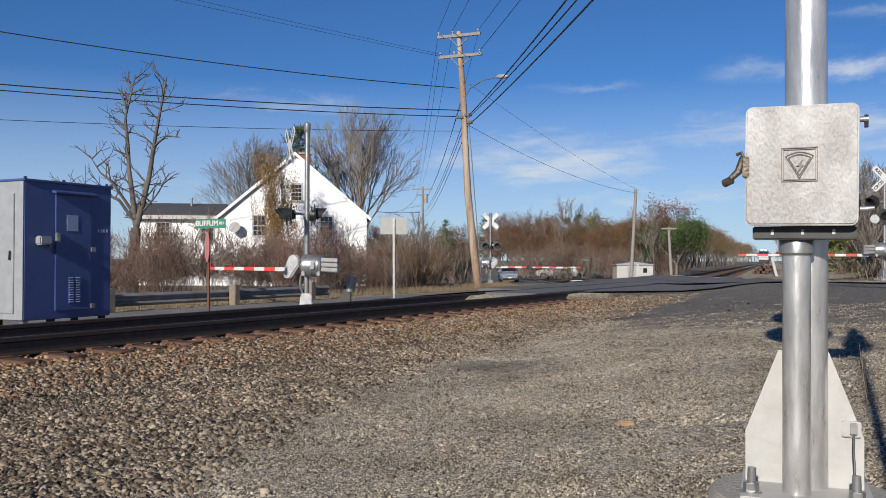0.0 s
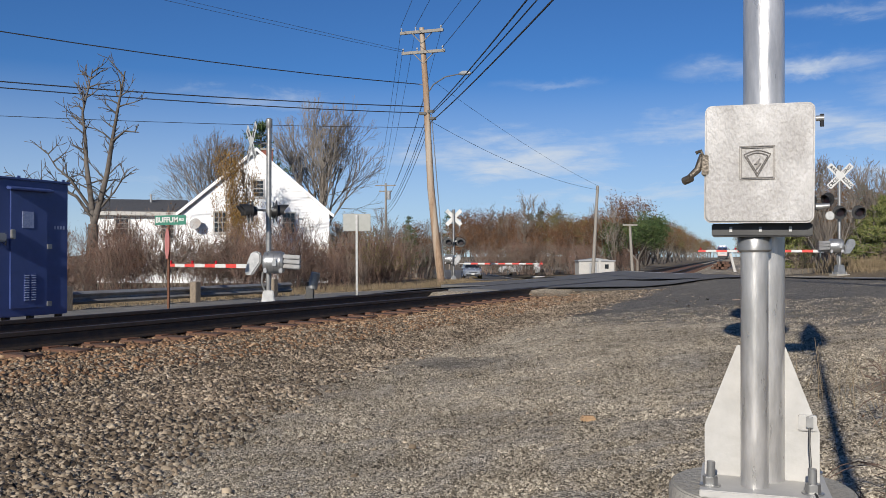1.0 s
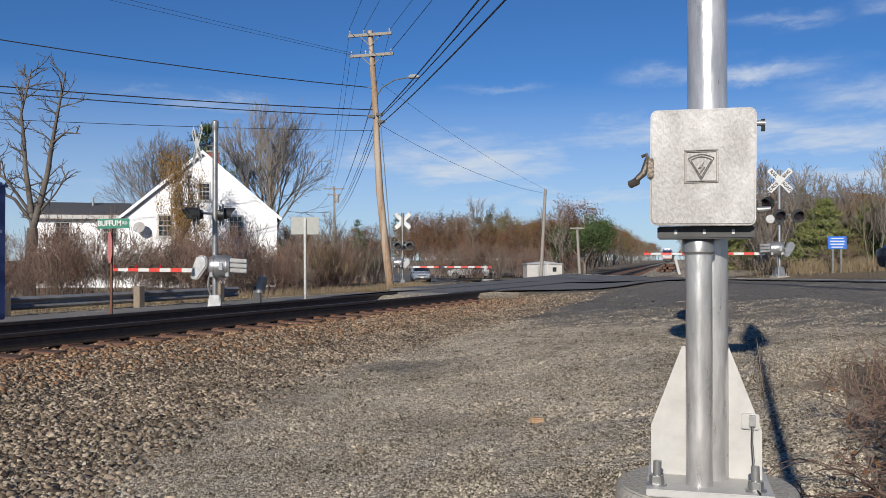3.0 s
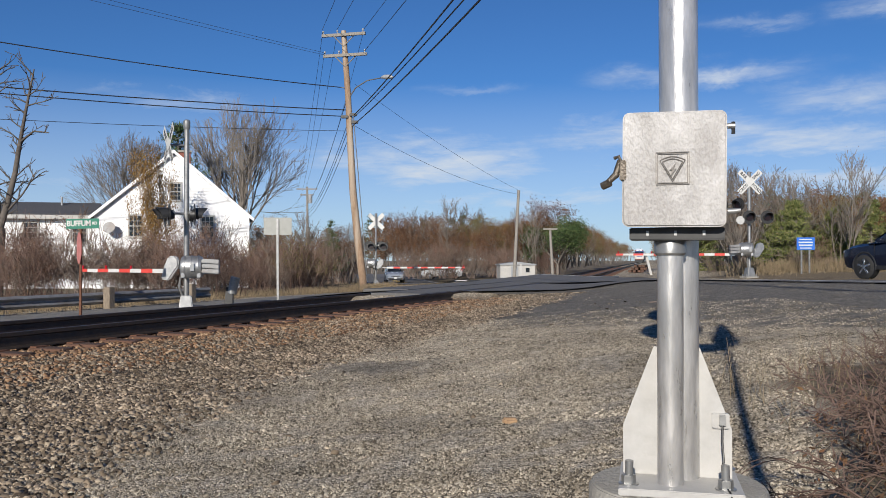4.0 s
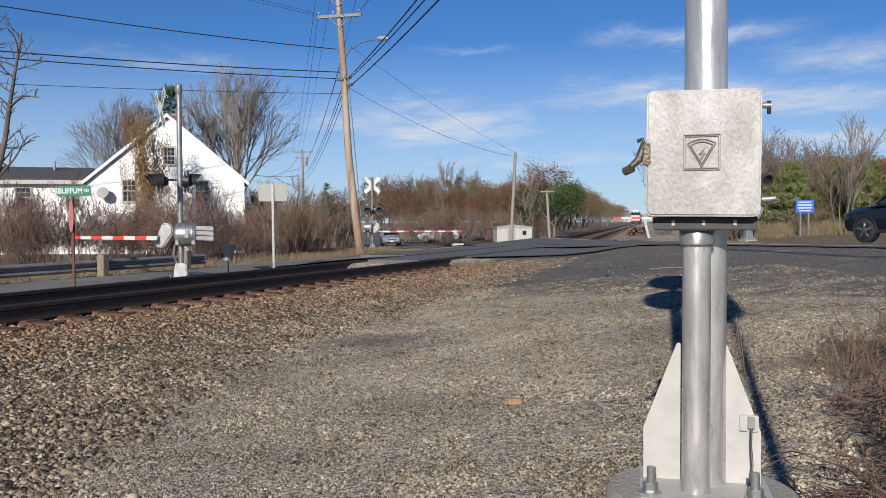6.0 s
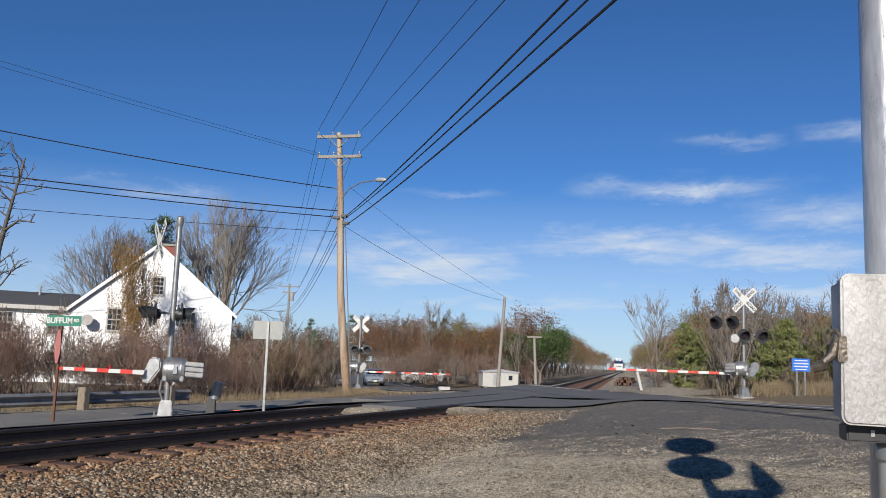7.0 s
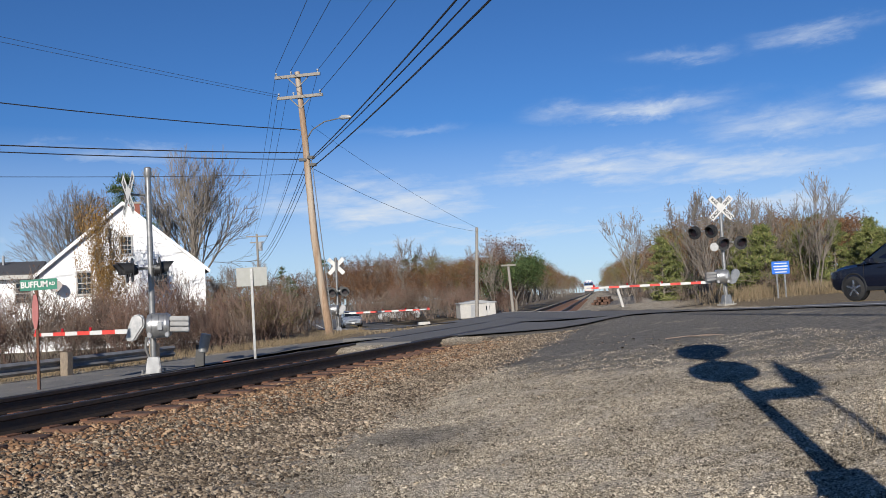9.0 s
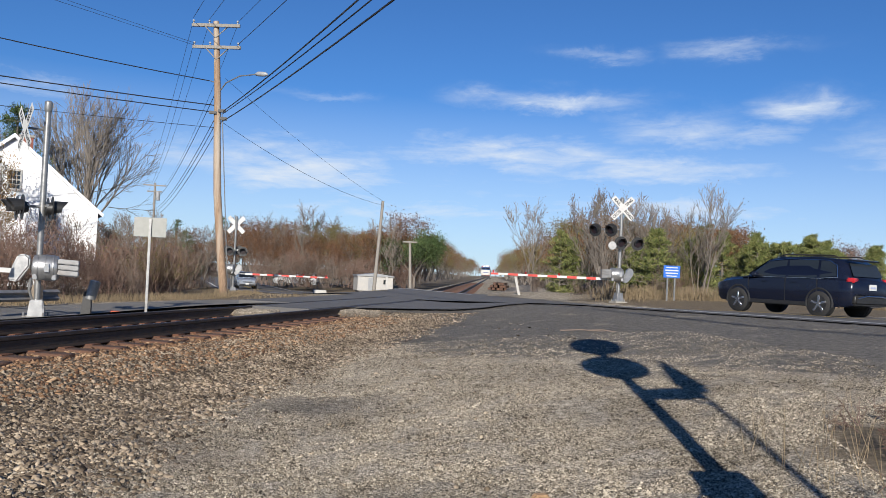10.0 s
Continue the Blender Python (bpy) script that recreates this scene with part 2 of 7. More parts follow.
def gravel_material(name, tones, cell=40.0, bump=0.9, patch=None, patch_amount=0.6, asphalt=None):
    """Small stones of several tones (cells), with dirt between and broad patches."""
    mt = bpy.data.materials.new(name)
    mt.use_nodes = True
    n, l = mt.node_tree.nodes, mt.node_tree.links
    b = n["Principled BSDF"]
    tc = n.new("ShaderNodeTexCoord")
    vo = n.new("ShaderNodeTexVoronoi"); vo.inputs["Scale"].default_value = cell
    l.new(tc.outputs["Object"], vo.inputs["Vector"])
    sp = n.new("ShaderNodeSeparateColor"); l.new(vo.outputs["Color"], sp.inputs[0])
    r = n.new("ShaderNodeValToRGB")
    r.color_ramp.elements[0].color, r.color_ramp.elements[1].color = (*tones[0], 1), (*tones[-1], 1)
    for i, t in enumerate(tones[1:-1]):
        e = r.color_ramp.elements.new((i + 1) / (len(tones) - 1)); e.color = (*t, 1)
    l.new(sp.outputs[0], r.inputs[0])
    col = r.outputs[0]
    n2 = n.new("ShaderNodeTexNoise"); n2.inputs["Scale"].default_value, n2.inputs["Detail"].default_value = 0.55, 7
    l.new(tc.outputs["Object"], n2.inputs["Vector"])
    mr = n.new("ShaderNodeMapRange"); mr.inputs[1].default_value, mr.inputs[2].default_value, mr.inputs[4].default_value = 0.44, 0.66, patch_amount
    l.new(n2.outputs[0], mr.inputs[0])
    mx = n.new("ShaderNodeMix"); mx.data_type = "RGBA"
    l.new(mr.outputs[0], mx.inputs[0]); l.new(col, mx.inputs[6]); mx.inputs[7].default_value = (*(patch or tones[0]), 1)
    col = mx.outputs[2]
    n4 = n.new("ShaderNodeTexNoise"); n4.inputs["Scale"].default_value, n4.inputs["Detail"].default_value = 14, 6
    l.new(tc.outputs["Object"], n4.inputs["Vector"])
    m4 = n.new("ShaderNodeMapRange"); m4.inputs[1].default_value, m4.inputs[2].default_value, m4.inputs[3].default_value, m4.inputs[4].default_value = 0.3, 0.7, 0.62, 1.3
    l.new(n4.outputs[0], m4.inputs[0])
    hs = n.new("ShaderNodeHueSaturation"); l.new(m4.outputs[0], hs.inputs["Value"]); l.new(col, hs.inputs["Color"])
    col = hs.outputs[0]
    if asphalt:
        at = n.new("ShaderNodeAttribute"); at.attribute_name = "worn"
        n5 = n.new("ShaderNodeTexNoise"); n5.inputs["Scale"].default_value, n5.inputs["Detail"].default_value = 1.3, 8
        l.new(tc.outputs["Object"], n5.inputs["Vector"])
        ad = n.new("ShaderNodeMath"); ad.operation = "ADD"; l.new(at.outputs["Fac"], ad.inputs[0]); l.new(n5.outputs[0], ad.inputs[1])
        m5 = n.new("ShaderNodeMapRange"); m5.inputs[1].default_value, m5.inputs[2].default_value, m5.inputs[4].default_value = 0.92, 1.18, 0.85
        l.new(ad.outputs[0], m5.inputs[0])
        mx2 = n.new("ShaderNodeMix"); mx2.data_type = "RGBA"
        l.new(m5.outputs[0], mx2.inputs[0]); l.new(col, mx2.inputs[6])
        hs2 = n.new("ShaderNodeHueSaturation"); hs2.inputs["Color"].default_value = (*asphalt, 1); l.new(m4.outputs[0], hs2.inputs["Value"])
        l.new(hs2.outputs[0], mx2.inputs[7])
        col = mx2.outputs[2]
    if asphalt:
        for zone, tone in (("ballast", (0.09, 0.067, 0.047)), ("turf", (0.15, 0.115, 0.072))):
            za = n.new("ShaderNodeAttribute"); za.attribute_name = zone
            hz = n.new("ShaderNodeHueSaturation"); hz.inputs["Color"].default_value = (*tone, 1); l.new(m4.outputs[0], hz.inputs["Value"])
            zm = n.new("ShaderNodeMix"); zm.data_type = "RGBA"
            l.new(za.outputs["Fac"], zm.inputs[0]); l.new(col, zm.inputs[6]); l.new(hz.outputs[0], zm.inputs[7])
            col = zm.outputs[2]
        st = n.new("ShaderNodeAttribute"); st.attribute_name = "stain"
        h3 = n.new("ShaderNodeHueSaturation"); l.new(st.outputs["Fac"], h3.inputs["Value"]); l.new(col, h3.inputs["Color"])
        col = h3.outputs[0]
    l.new(col, b.inputs["Base Color"])
    b.inputs["Roughness"].default_value = 0.9
    b.inputs["Specular IOR Level"].default_value = 0.25
    bp = n.new("ShaderNodeBump"); bp.inputs["Strength"].default_value, bp.inputs["Distance"].default_value = bump, 0.02
    inv = n.new("ShaderNodeMath"); inv.operation = "SUBTRACT"; inv.inputs[0].default_value = 1
    l.new(vo.outputs["Distance"], inv.inputs[1])
    l.new(inv.outputs[0], bp.inputs["Height"]); l.new(bp.outputs[0], b.inputs["Normal"])
    return mt


M_GROUND = gravel_material("gravel ground", [(0.05, 0.041, 0.03), (0.23, 0.192, 0.14), (0.36, 0.305, 0.225), (0.47, 0.40, 0.30), (0.74, 0.65, 0.52)], 84, 0.6, (0.44, 0.37, 0.27), 0.3, (0.112, 0.106, 0.097))
M_BALLAST = gravel_material("ballast bed", [(0.06, 0.04, 0.027), (0.18, 0.115, 0.07), (0.25, 0.18, 0.12), (0.14, 0.11, 0.08)], 22, 1.0, (0.28, 0.17, 0.09), 0.5)
M_STONE = leaf_material("crushed stone", (0.06, 0.05, 0.038), (0.29, 0.243, 0.178), (0.64, 0.56, 0.435), 0.9, 0.35)
M_SLOPESTONE = leaf_material("ballast stone", (0.045, 0.034, 0.025), (0.20, 0.152, 0.105), (0.45, 0.365, 0.265), 0.9, 0.25)
M_RUSTSTONE = leaf_material("rust-stained stone", (0.085, 0.047, 0.028), (0.255, 0.148, 0.082), (0.42, 0.29, 0.18), 0.9)
M_ROAD = material("asphalt road", (0.145, 0.14, 0.136), (0.10, 0.097, 0.094), 60, 0.85, 0, 0.5, 220, (0.11, 0.105, 0.10), 0.5, 0.6)
M_OLDROAD = material("old grey asphalt", (0.20, 0.19, 0.175), (0.13, 0.125, 0.115), 40, 0.9, 0, 0.5, 180, (0.25, 0.235, 0.21), 0.6, 0.6)
M_LINE = material("road line paint", (0.72, 0.72, 0.70), (0.5, 0.5, 0.48), 14, 0.7)
M_STEEL = material("dark rail steel", (0.035, 0.03, 0.028), (0.06, 0.042, 0.032), 8, 0.5, 0.3, 0.2, 60)
M_RUST = material("rusty steel", (0.17, 0.075, 0.04), (0.09, 0.04, 0.025), 18, 0.85, 0.1, 0.4, 60)
M_TIE = material("creosoted tie wood", (0.105, 0.055, 0.038), (0.05, 0.03, 0.022), 9, 0.9, 0, 0.5, 30, (0.20, 0.10, 0.06), 1.2, 0.5, stretch=(1, 8, 8))
M_GALV = material("brushed aluminium", (0.66, 0.64, 0.615), (0.44, 0.43, 0.415), 26, 0.30, 0.6, 0.10, 60, (0.36, 0.355, 0.345), 9, 0.55, stretch=(1, 1, 0.22))
M_PALE = material("silver paint", (0.33, 0.33, 0.325), (0.23, 0.23, 0.225), 9, 0.38, 0.6, 0.05, 50)
M_WHITE = material("white paint", (0.44, 0.43, 0.41), (0.37, 0.36, 0.34), 12, 0.5, 0, 0.08, 40, (0.50, 0.47, 0.41), 2.5, 0.4)
M_RED = material("red reflective tape", (0.62, 0.07, 0.05), (0.50, 0.05, 0.04), 10, 0.5)
M_BLACK = material("black paint", (0.012, 0.012, 0.013), (0.022, 0.022, 0.022), 14, 0.5)
M_CONC = material("concrete", (0.36, 0.34, 0.30), (0.27, 0.255, 0.22), 45, 0.9, 0, 0.4, 60, (0.25, 0.22, 0.18), 3, 0.5)
M_WOODPOLE = material("weathered pole wood", (0.36, 0.25, 0.165), (0.19, 0.12, 0.075), 10, 0.85, 0, 0.5, 20, (0.46, 0.41, 0.34), 0.6, 0.7, stretch=(6, 6, 0.4))
M_GREYWOOD = material("grey weathered wood", (0.30, 0.28, 0.25), (0.18, 0.165, 0.145), 12, 0.9, 0, 0.4, 30, stretch=(4, 4, 0.5))
M_BARK = material("grey bark", (0.20, 0.175, 0.15), (0.12, 0.10, 0.085), 9, 0.95, 0, 0.5, 25, (0.28, 0.26, 0.23), 0.8, 0.5)
M_DEADBARK = material("dark dead bark", (0.125, 0.105, 0.088), (0.06, 0.05, 0.042), 9, 0.95, 0, 0.5, 25, (0.19, 0.17, 0.15), 0.8, 0.5)
M_TWIG = material("brown twigs", (0.24, 0.185, 0.15), (0.14, 0.105, 0.085), 3, 0.9)
M_TWIGRED = material("reddish twigs", (0.235, 0.155, 0.12), (0.135, 0.085, 0.068), 3, 0.9)
M_SIDING = material("white siding", (0.84, 0.84, 0.84), (0.79, 0.79, 0.79), 3, 0.6, 0, 0.05, 20, (0.70, 0.70, 0.69), 0.5, 0.3)
M_ROOF = material("dark roof shingle", (0.085, 0.085, 0.09), (0.05, 0.05, 0.055), 16, 0.9, 0, 0.4, 40)
M_BRICK = material("red chimney brick", (0.28, 0.10, 0.07), (0.20, 0.075, 0.055), 12, 0.9, 0, 0.3, 30)
M_BLUE = material("blue enamel", (0.052, 0.082, 0.235), (0.044, 0.07, 0.20), 5, 0.4, 0, 0.03, 20, (0.07, 0.10, 0.26), 1.5, 0.4)
M_GREYPAINT = material("light grey enamel", (0.31, 0.32, 0.33), (0.26, 0.27, 0.28), 6, 0.4)
M_GREEN = material("green sign sheet", (0.0, 0.155, 0.095), (0.0, 0.13, 0.08), 6, 0.5)
M_SIGNBLUE = material("blue sign sheet", (0.02, 0.14, 0.55), (0.02, 0.12, 0.48), 6, 0.5)
M_SIGNWHITE = material("white sign sheet", (0.56, 0.56, 0.54), (0.49, 0.49, 0.47), 9, 0.5)
M_WIRE = material("black cable", (0.012, 0.012, 0.014), (0.02, 0.02, 0.022), 5, 0.6)
M_TYRE = material("tyre rubber", (0.018, 0.018, 0.018), (0.028, 0.027, 0.026), 20, 0.85)
M_CARBLUE = material("dark blue car paint", (0.010, 0.014, 0.030), (0.008, 0.011, 0.025), 3, 0.22, 0.25)
M_CARSILVER = material("silver car paint", (0.42, 0.46, 0.52), (0.38, 0.42, 0.48), 3, 0.25, 0.5)
M_LAMPRED = material("red lamp glass", (0.45, 0.02, 0.03), (0.35, 0.015, 0.02), 9, 0.2)
M_CHROME = material("bright metal trim", (0.7, 0.7, 0.72), (0.6, 0.6, 0.62), 6, 0.2, 1.0)
M_GREENCAN = material("dark green plastic", (0.02, 0.05, 0.03), (0.02, 0.04, 0.025), 6, 0.5)
M_YELLOWLEAF = leaf_material("yellow autumn leaves", (0.13, 0.07, 0.025), (0.23, 0.125, 0.035), (0.26, 0.17, 0.055))
M_BROWNLEAF = leaf_material("brown dead leaves", (0.065, 0.036, 0.022), (0.155, 0.074, 0.037), (0.24, 0.135, 0.07))
M_OLIVELEAF = leaf_material("olive autumn leaves", (0.09, 0.085, 0.035), (0.16, 0.13, 0.05), (0.22, 0.19, 0.07))
M_PINE = leaf_material("pine needles", (0.03, 0.055, 0.022), (0.06, 0.10, 0.035), (0.12, 0.15, 0.055))
M_YOUNGPINE = leaf_material("sunlit pine needles", (0.07, 0.095, 0.032), (0.15, 0.172, 0.055), (0.27, 0.265, 0.10))
M_GRASS = leaf_material("dry grass", (0.20, 0.15, 0.09), (0.30, 0.23, 0.145), (0.17, 0.135, 0.085))


def glass_material():
    mt = bpy.data.materials.new("window glass")
    mt.use_nodes = True
    b = mt.node_tree.nodes["Principled BSDF"]
    b.inputs["Base Color"].default_value = (0.02, 0.025, 0.03, 1)
    b.inputs["Roughness"].default_value = 0.06
    b.inputs["Specular IOR Level"].default_value = 0.6
    return mt


M_GLASS = glass_material()

# ---- the lie of the land ----
def smooth01(a, b, x):
    t = np.clip((np.asarray(x, dtype=float) - a) / (b - a), 0, 1)
    return t * t * (3 - 2 * t)


def track_x(y):
    """The track's middle line: it comes past at a slant and bends away to run on."""
    y = np.asarray(y, dtype=float)
    a, b, s0, s1 = 24.0, 44.0, 0.40, 0.232
    t = np.clip((y - a) / (b - a), 0, 1)
    bend = (b - a) * (t ** 3 - t ** 4 / 2) + np.maximum(y - b, 0)
    return -0.48 + s0 * (y - 22.5) + (s1 - s0) * bend


def off_track(x, y):
    """How far a place lies to the right of the track's middle line."""
    return (x - track_x(y)) * 0.928


ROAD_EDGE = [(40, -24), (18.5, 7.2), (11.3, 17.7), (7.5, 23.2), (3.6, 30.0), (0.6, 37.5), (-1.8, 46.0), (-4.0, 58.0), (-6.6, 75.0), (-8.6, 92.0), (-12, 120), (-20, 190)]


def road_x(y):
    p = sorted((b, a) for a, b in ROAD_EDGE)
    return np.interp(y, [a for a, b in p], [b for a, b in p])


def road_z(x, y):
    """Height of the road: it climbs to the track and falls away beyond it."""
    here = np.interp(y, [-30, 12, 24, 29, 31, 60, 200], [0.75, 0.74, 0.66, 0.44, 0.408, 0.408, 0.3])
    past = np.interp(y, [30, 38, 42, 50, 60, 87, 200], [0.25, 0.12, 0.02, -0.18, -0.45, -1.08, -1.9])
    t = smooth01(1.6, 7.0, -off_track(x, y))
    return here * (1 - t) + past * t


def ballast_reach(y):
    """How far to the right of the track the spilt ballast lies."""
    return np.interp(y, [3.5, 6.0, 9.0, 14.0], [5.3, 4.4, 3.6, 3.2])


def crossing_k(x, y):
    """1 where asphalt carries the side road and the main road's corner up to the rails."""
    x, y = np.asarray(x, dtype=float), np.asarray(y, dtype=float)
    s = off_track(x, y)
    edge = np.where(s > 0, 21.9 + 0.45 * x, np.interp(-s, [0.8, 1.5, 3.5, 6.1], [20.2, 22.8, 21.0, 14.0]))
    ramp = 0.3 + 2.2 * smooth01(1.4, 2.6, np.abs(s))
    return smooth01(0.0, 1.0, (y - edge) / ramp + 0.9) * (s > -6.3) * (s < 9) * (1 - smooth01(30.0, 32.0, y))


def crossing_z(x, y):
    s = off_track(x, y)
    x = np.asarray(x, dtype=float)
    right = np.maximum(np.clip(0.078 * (x + 0.6), 0.0, 0.72), 0.40)
    right = right + (road_z(x, y) - right) * smooth01(-4.0, -0.6, (x - road_x(y)) * 0.85)
    return np.where(s > 0, 0.40 + (right - 0.40) * smooth01(0.9, 4.5, s), 0.40 - 0.46 * smooth01(0.9, 5.6, -s))


def ground_z(x, y):
    x, y = np.asarray(x, dtype=float), np.asarray(y, dtype=float)
    s = off_track(x, y)
    near = np.clip(0.078 * (x + 0.6), 0.0, 0.72) + 0.02 * np.sin(x * 0.9 + 1.2) * np.sin(y * 0.7)
    left = -0.08 - 0.012 * np.clip(y - 30, 0, 90)
    far = 0.25 + 0 * x
    side = np.where(s > 0, near, left)
    side = np.where(s > 0, side * (1 - smooth01(38, 60, y)) + far * smooth01(38, 60, y), side)
    # the road carries the ground with it
    u = (x - road_x(y)) * 0.85
    side = side + (road_z(x, y) - 0.03 - side) * smooth01(-4.0, -0.3, u) * (1 - smooth01(7.5, 12, u))
    # ballast bed
    bed = 0.182 + 0.178 * smooth01(-1.3, -0.3, u) * (1 - smooth01(7.6, 8.8, u))
    w = 1 - smooth01(1.75, 3.1, np.abs(s))
    flat = side * (1 - w) + bed * w
    k = crossing_k(x, y)
    return flat * (1 - k) + (crossing_z(x, y) - 0.04) * k

# ---- ground, road, track ----
def stretch_grid(lo, hi, mid, fine, growth):
    """Coordinates that are fine round mid and grow coarser outwards."""
    out, step, p = [mid], fine, mid
    while p < hi:
        step *= growth if p - mid > 9 else 1.0
        p += step; out.append(min(p, hi))
    step, p = fine, mid
    while p > lo:
        step *= growth if mid - p > 9 else 1.0
        p -= step; out.insert(0, max(p, lo))
    return np.array(out)


def build_ground():
    gx, gy = stretch_grid(-1600, 1600, 1.0, 0.16, 1.06), stretch_grid(-400, 2200, 11.0, 0.16, 1.05)
    X, Y = np.meshgrid(gx, gy)
    Z = ground_z(X, Y)
    rng = np.random.default_rng(3)
    Z = Z + rng.normal(0, 0.006, Z.shape) * (np.abs(off_track(X, Y)) < 30)
    u = (X - road_x(Y)) * 0.85
    Kc = crossing_k(X, Y)
    Z = np.where((u > -0.2) & (u < 7.6) & (Y < 190), np.minimum(Z, road_z(X, Y) - 0.04), Z)
    nx, ny = len(gx), len(gy)
    idx = np.arange(nx * ny).reshape(ny, nx)
    faces = np.stack([idx[:-1, :-1], idx[:-1, 1:], idx[1:, 1:], idx[1:, :-1]], -1).reshape(-1, 4)
    me = raw_mesh("ground", np.stack([X, Y, Z], -1).reshape(-1, 3), faces, M_GROUND, True)
    # broken asphalt apron beside the road
    at = me.attributes.new("worn", "FLOAT", "POINT")
    s = off_track(X, Y)
    worn = smooth01(-11.6, -9.6, u + 0.6 * np.sin(X * 1.1)) * (1 - smooth01(7.5, 9, u)) * (s > 1.5) * 0.78
    at.data.foreach_set("value", worn.ravel().astype(np.float32))
    edge = 0.35 * np.sin(Y * 1.7 + X) + 0.2 * np.sin(Y * 4.1)
    zones = {"ballast": (1 - smooth01(-0.9, 0.9, np.abs(s) + edge - ballast_reach(Y))) * 0.85 * (s > -3.2) * (1 - 0.85 * smooth01(38, 48, Y)) * (1 - Kc),
             "turf": np.clip((s < -8.7) * 1.0 + (s < -2.5) * (u < -0.9) * smooth01(33, 38, Y) + ((u > 8.6) * 1.0 + (s > 3) * (Y > 48) + (Y > 95)) * np.where(Y > 38, smooth01(5.0, 7.5, np.abs(s)), 1.0) + smooth01(0.0, 0.5, X - 1.25 - (Y - 3.2) * 0.36 + 0.5 * edge) * (Y < 7.4 + 0.4 * edge) * (Y > 2.6), 0, 1) * 0.9}
    for key, value in zones.items():
        zone = me.attributes.new(key, "FLOAT", "POINT")
        zone.data.foreach_set("value", value.ravel().astype(np.float32))
    # an oil-dark hollow, damp silt and paler washed patches
    def blob(cx, cy, a, lx, ly):
        c, d = math.cos(radians(a)), math.sin(radians(a))
        p, q = (X - cx) * c + (Y - cy) * d, -(X - cx) * d + (Y - cy) * c
        return np.exp(-(p / lx) ** 2 - (q / ly) ** 2)
    stain = 1 - 0.34 * blob(-0.75, 9.7, 40, 0.75, 0.35) - 0.25 * blob(-1.2, 9.2, 30, 1.2, 0.5) - 0.22 * blob(2.6, 8.2, 20, 1.5, 0.9) - 0.2 * blob(0.4, 6.3, 0, 1.4, 0.5) - 0.22 * blob(3.2, 10.8, 10, 1.6, 1.0)
    stain += 0.22 * blob(0.9, 9.9, 15, 1.1, 0.9) + 0.20 * blob(-0.6, 7.2, 0, 1.3, 0.6) + 0.25 * blob(1.0, 6.9, 60, 0.9, 0.6) + 0.18 * blob(3.4, 12.2, 0, 2.0, 0.7) + 0.15 * blob(-0.4, 12.0, 20, 1.6, 1.0)
    at2 = me.attributes.new("stain", "FLOAT", "POINT")
    at2.data.foreach_set("value", stain.ravel().astype(np.float32))
    tagged(new("ground", me), "brown-grey gravel ground with worn patches", "ground", kind="structure")


def strip(name, line, mat, z_of, lift, rows=1):
    """A sheet between two edges, each given as a list of x, y."""
    a, b = line
    v, f = [], []
    for p, q in zip(a, b):
        for k in range(rows + 1):
            x, y = p[0] + (q[0] - p[0]) * k / rows, p[1] + (q[1] - p[1]) * k / rows
            v.append((x, y, float(z_of(x, y)) + lift))
    n = rows + 1
    for i in range(len(a) - 1):
        for k in range(rows):
            f.append((i * n + k, i * n + k + 1, (i + 1) * n + k + 1, (i + 1) * n + k))
    return raw_mesh(name, v, f, mat, True)


def road_points(off, y0, y1, step=1.0):
    out = []
    for y in np.arange(y0, y1 + 0.01, step):
        d = (road_x(y + 0.5) - road_x(y - 0.5))
        t = Vector((d, 1.0)).normalized()
        out.append((float(road_x(y)) + t.y * off, y - t.x * off))
    return out


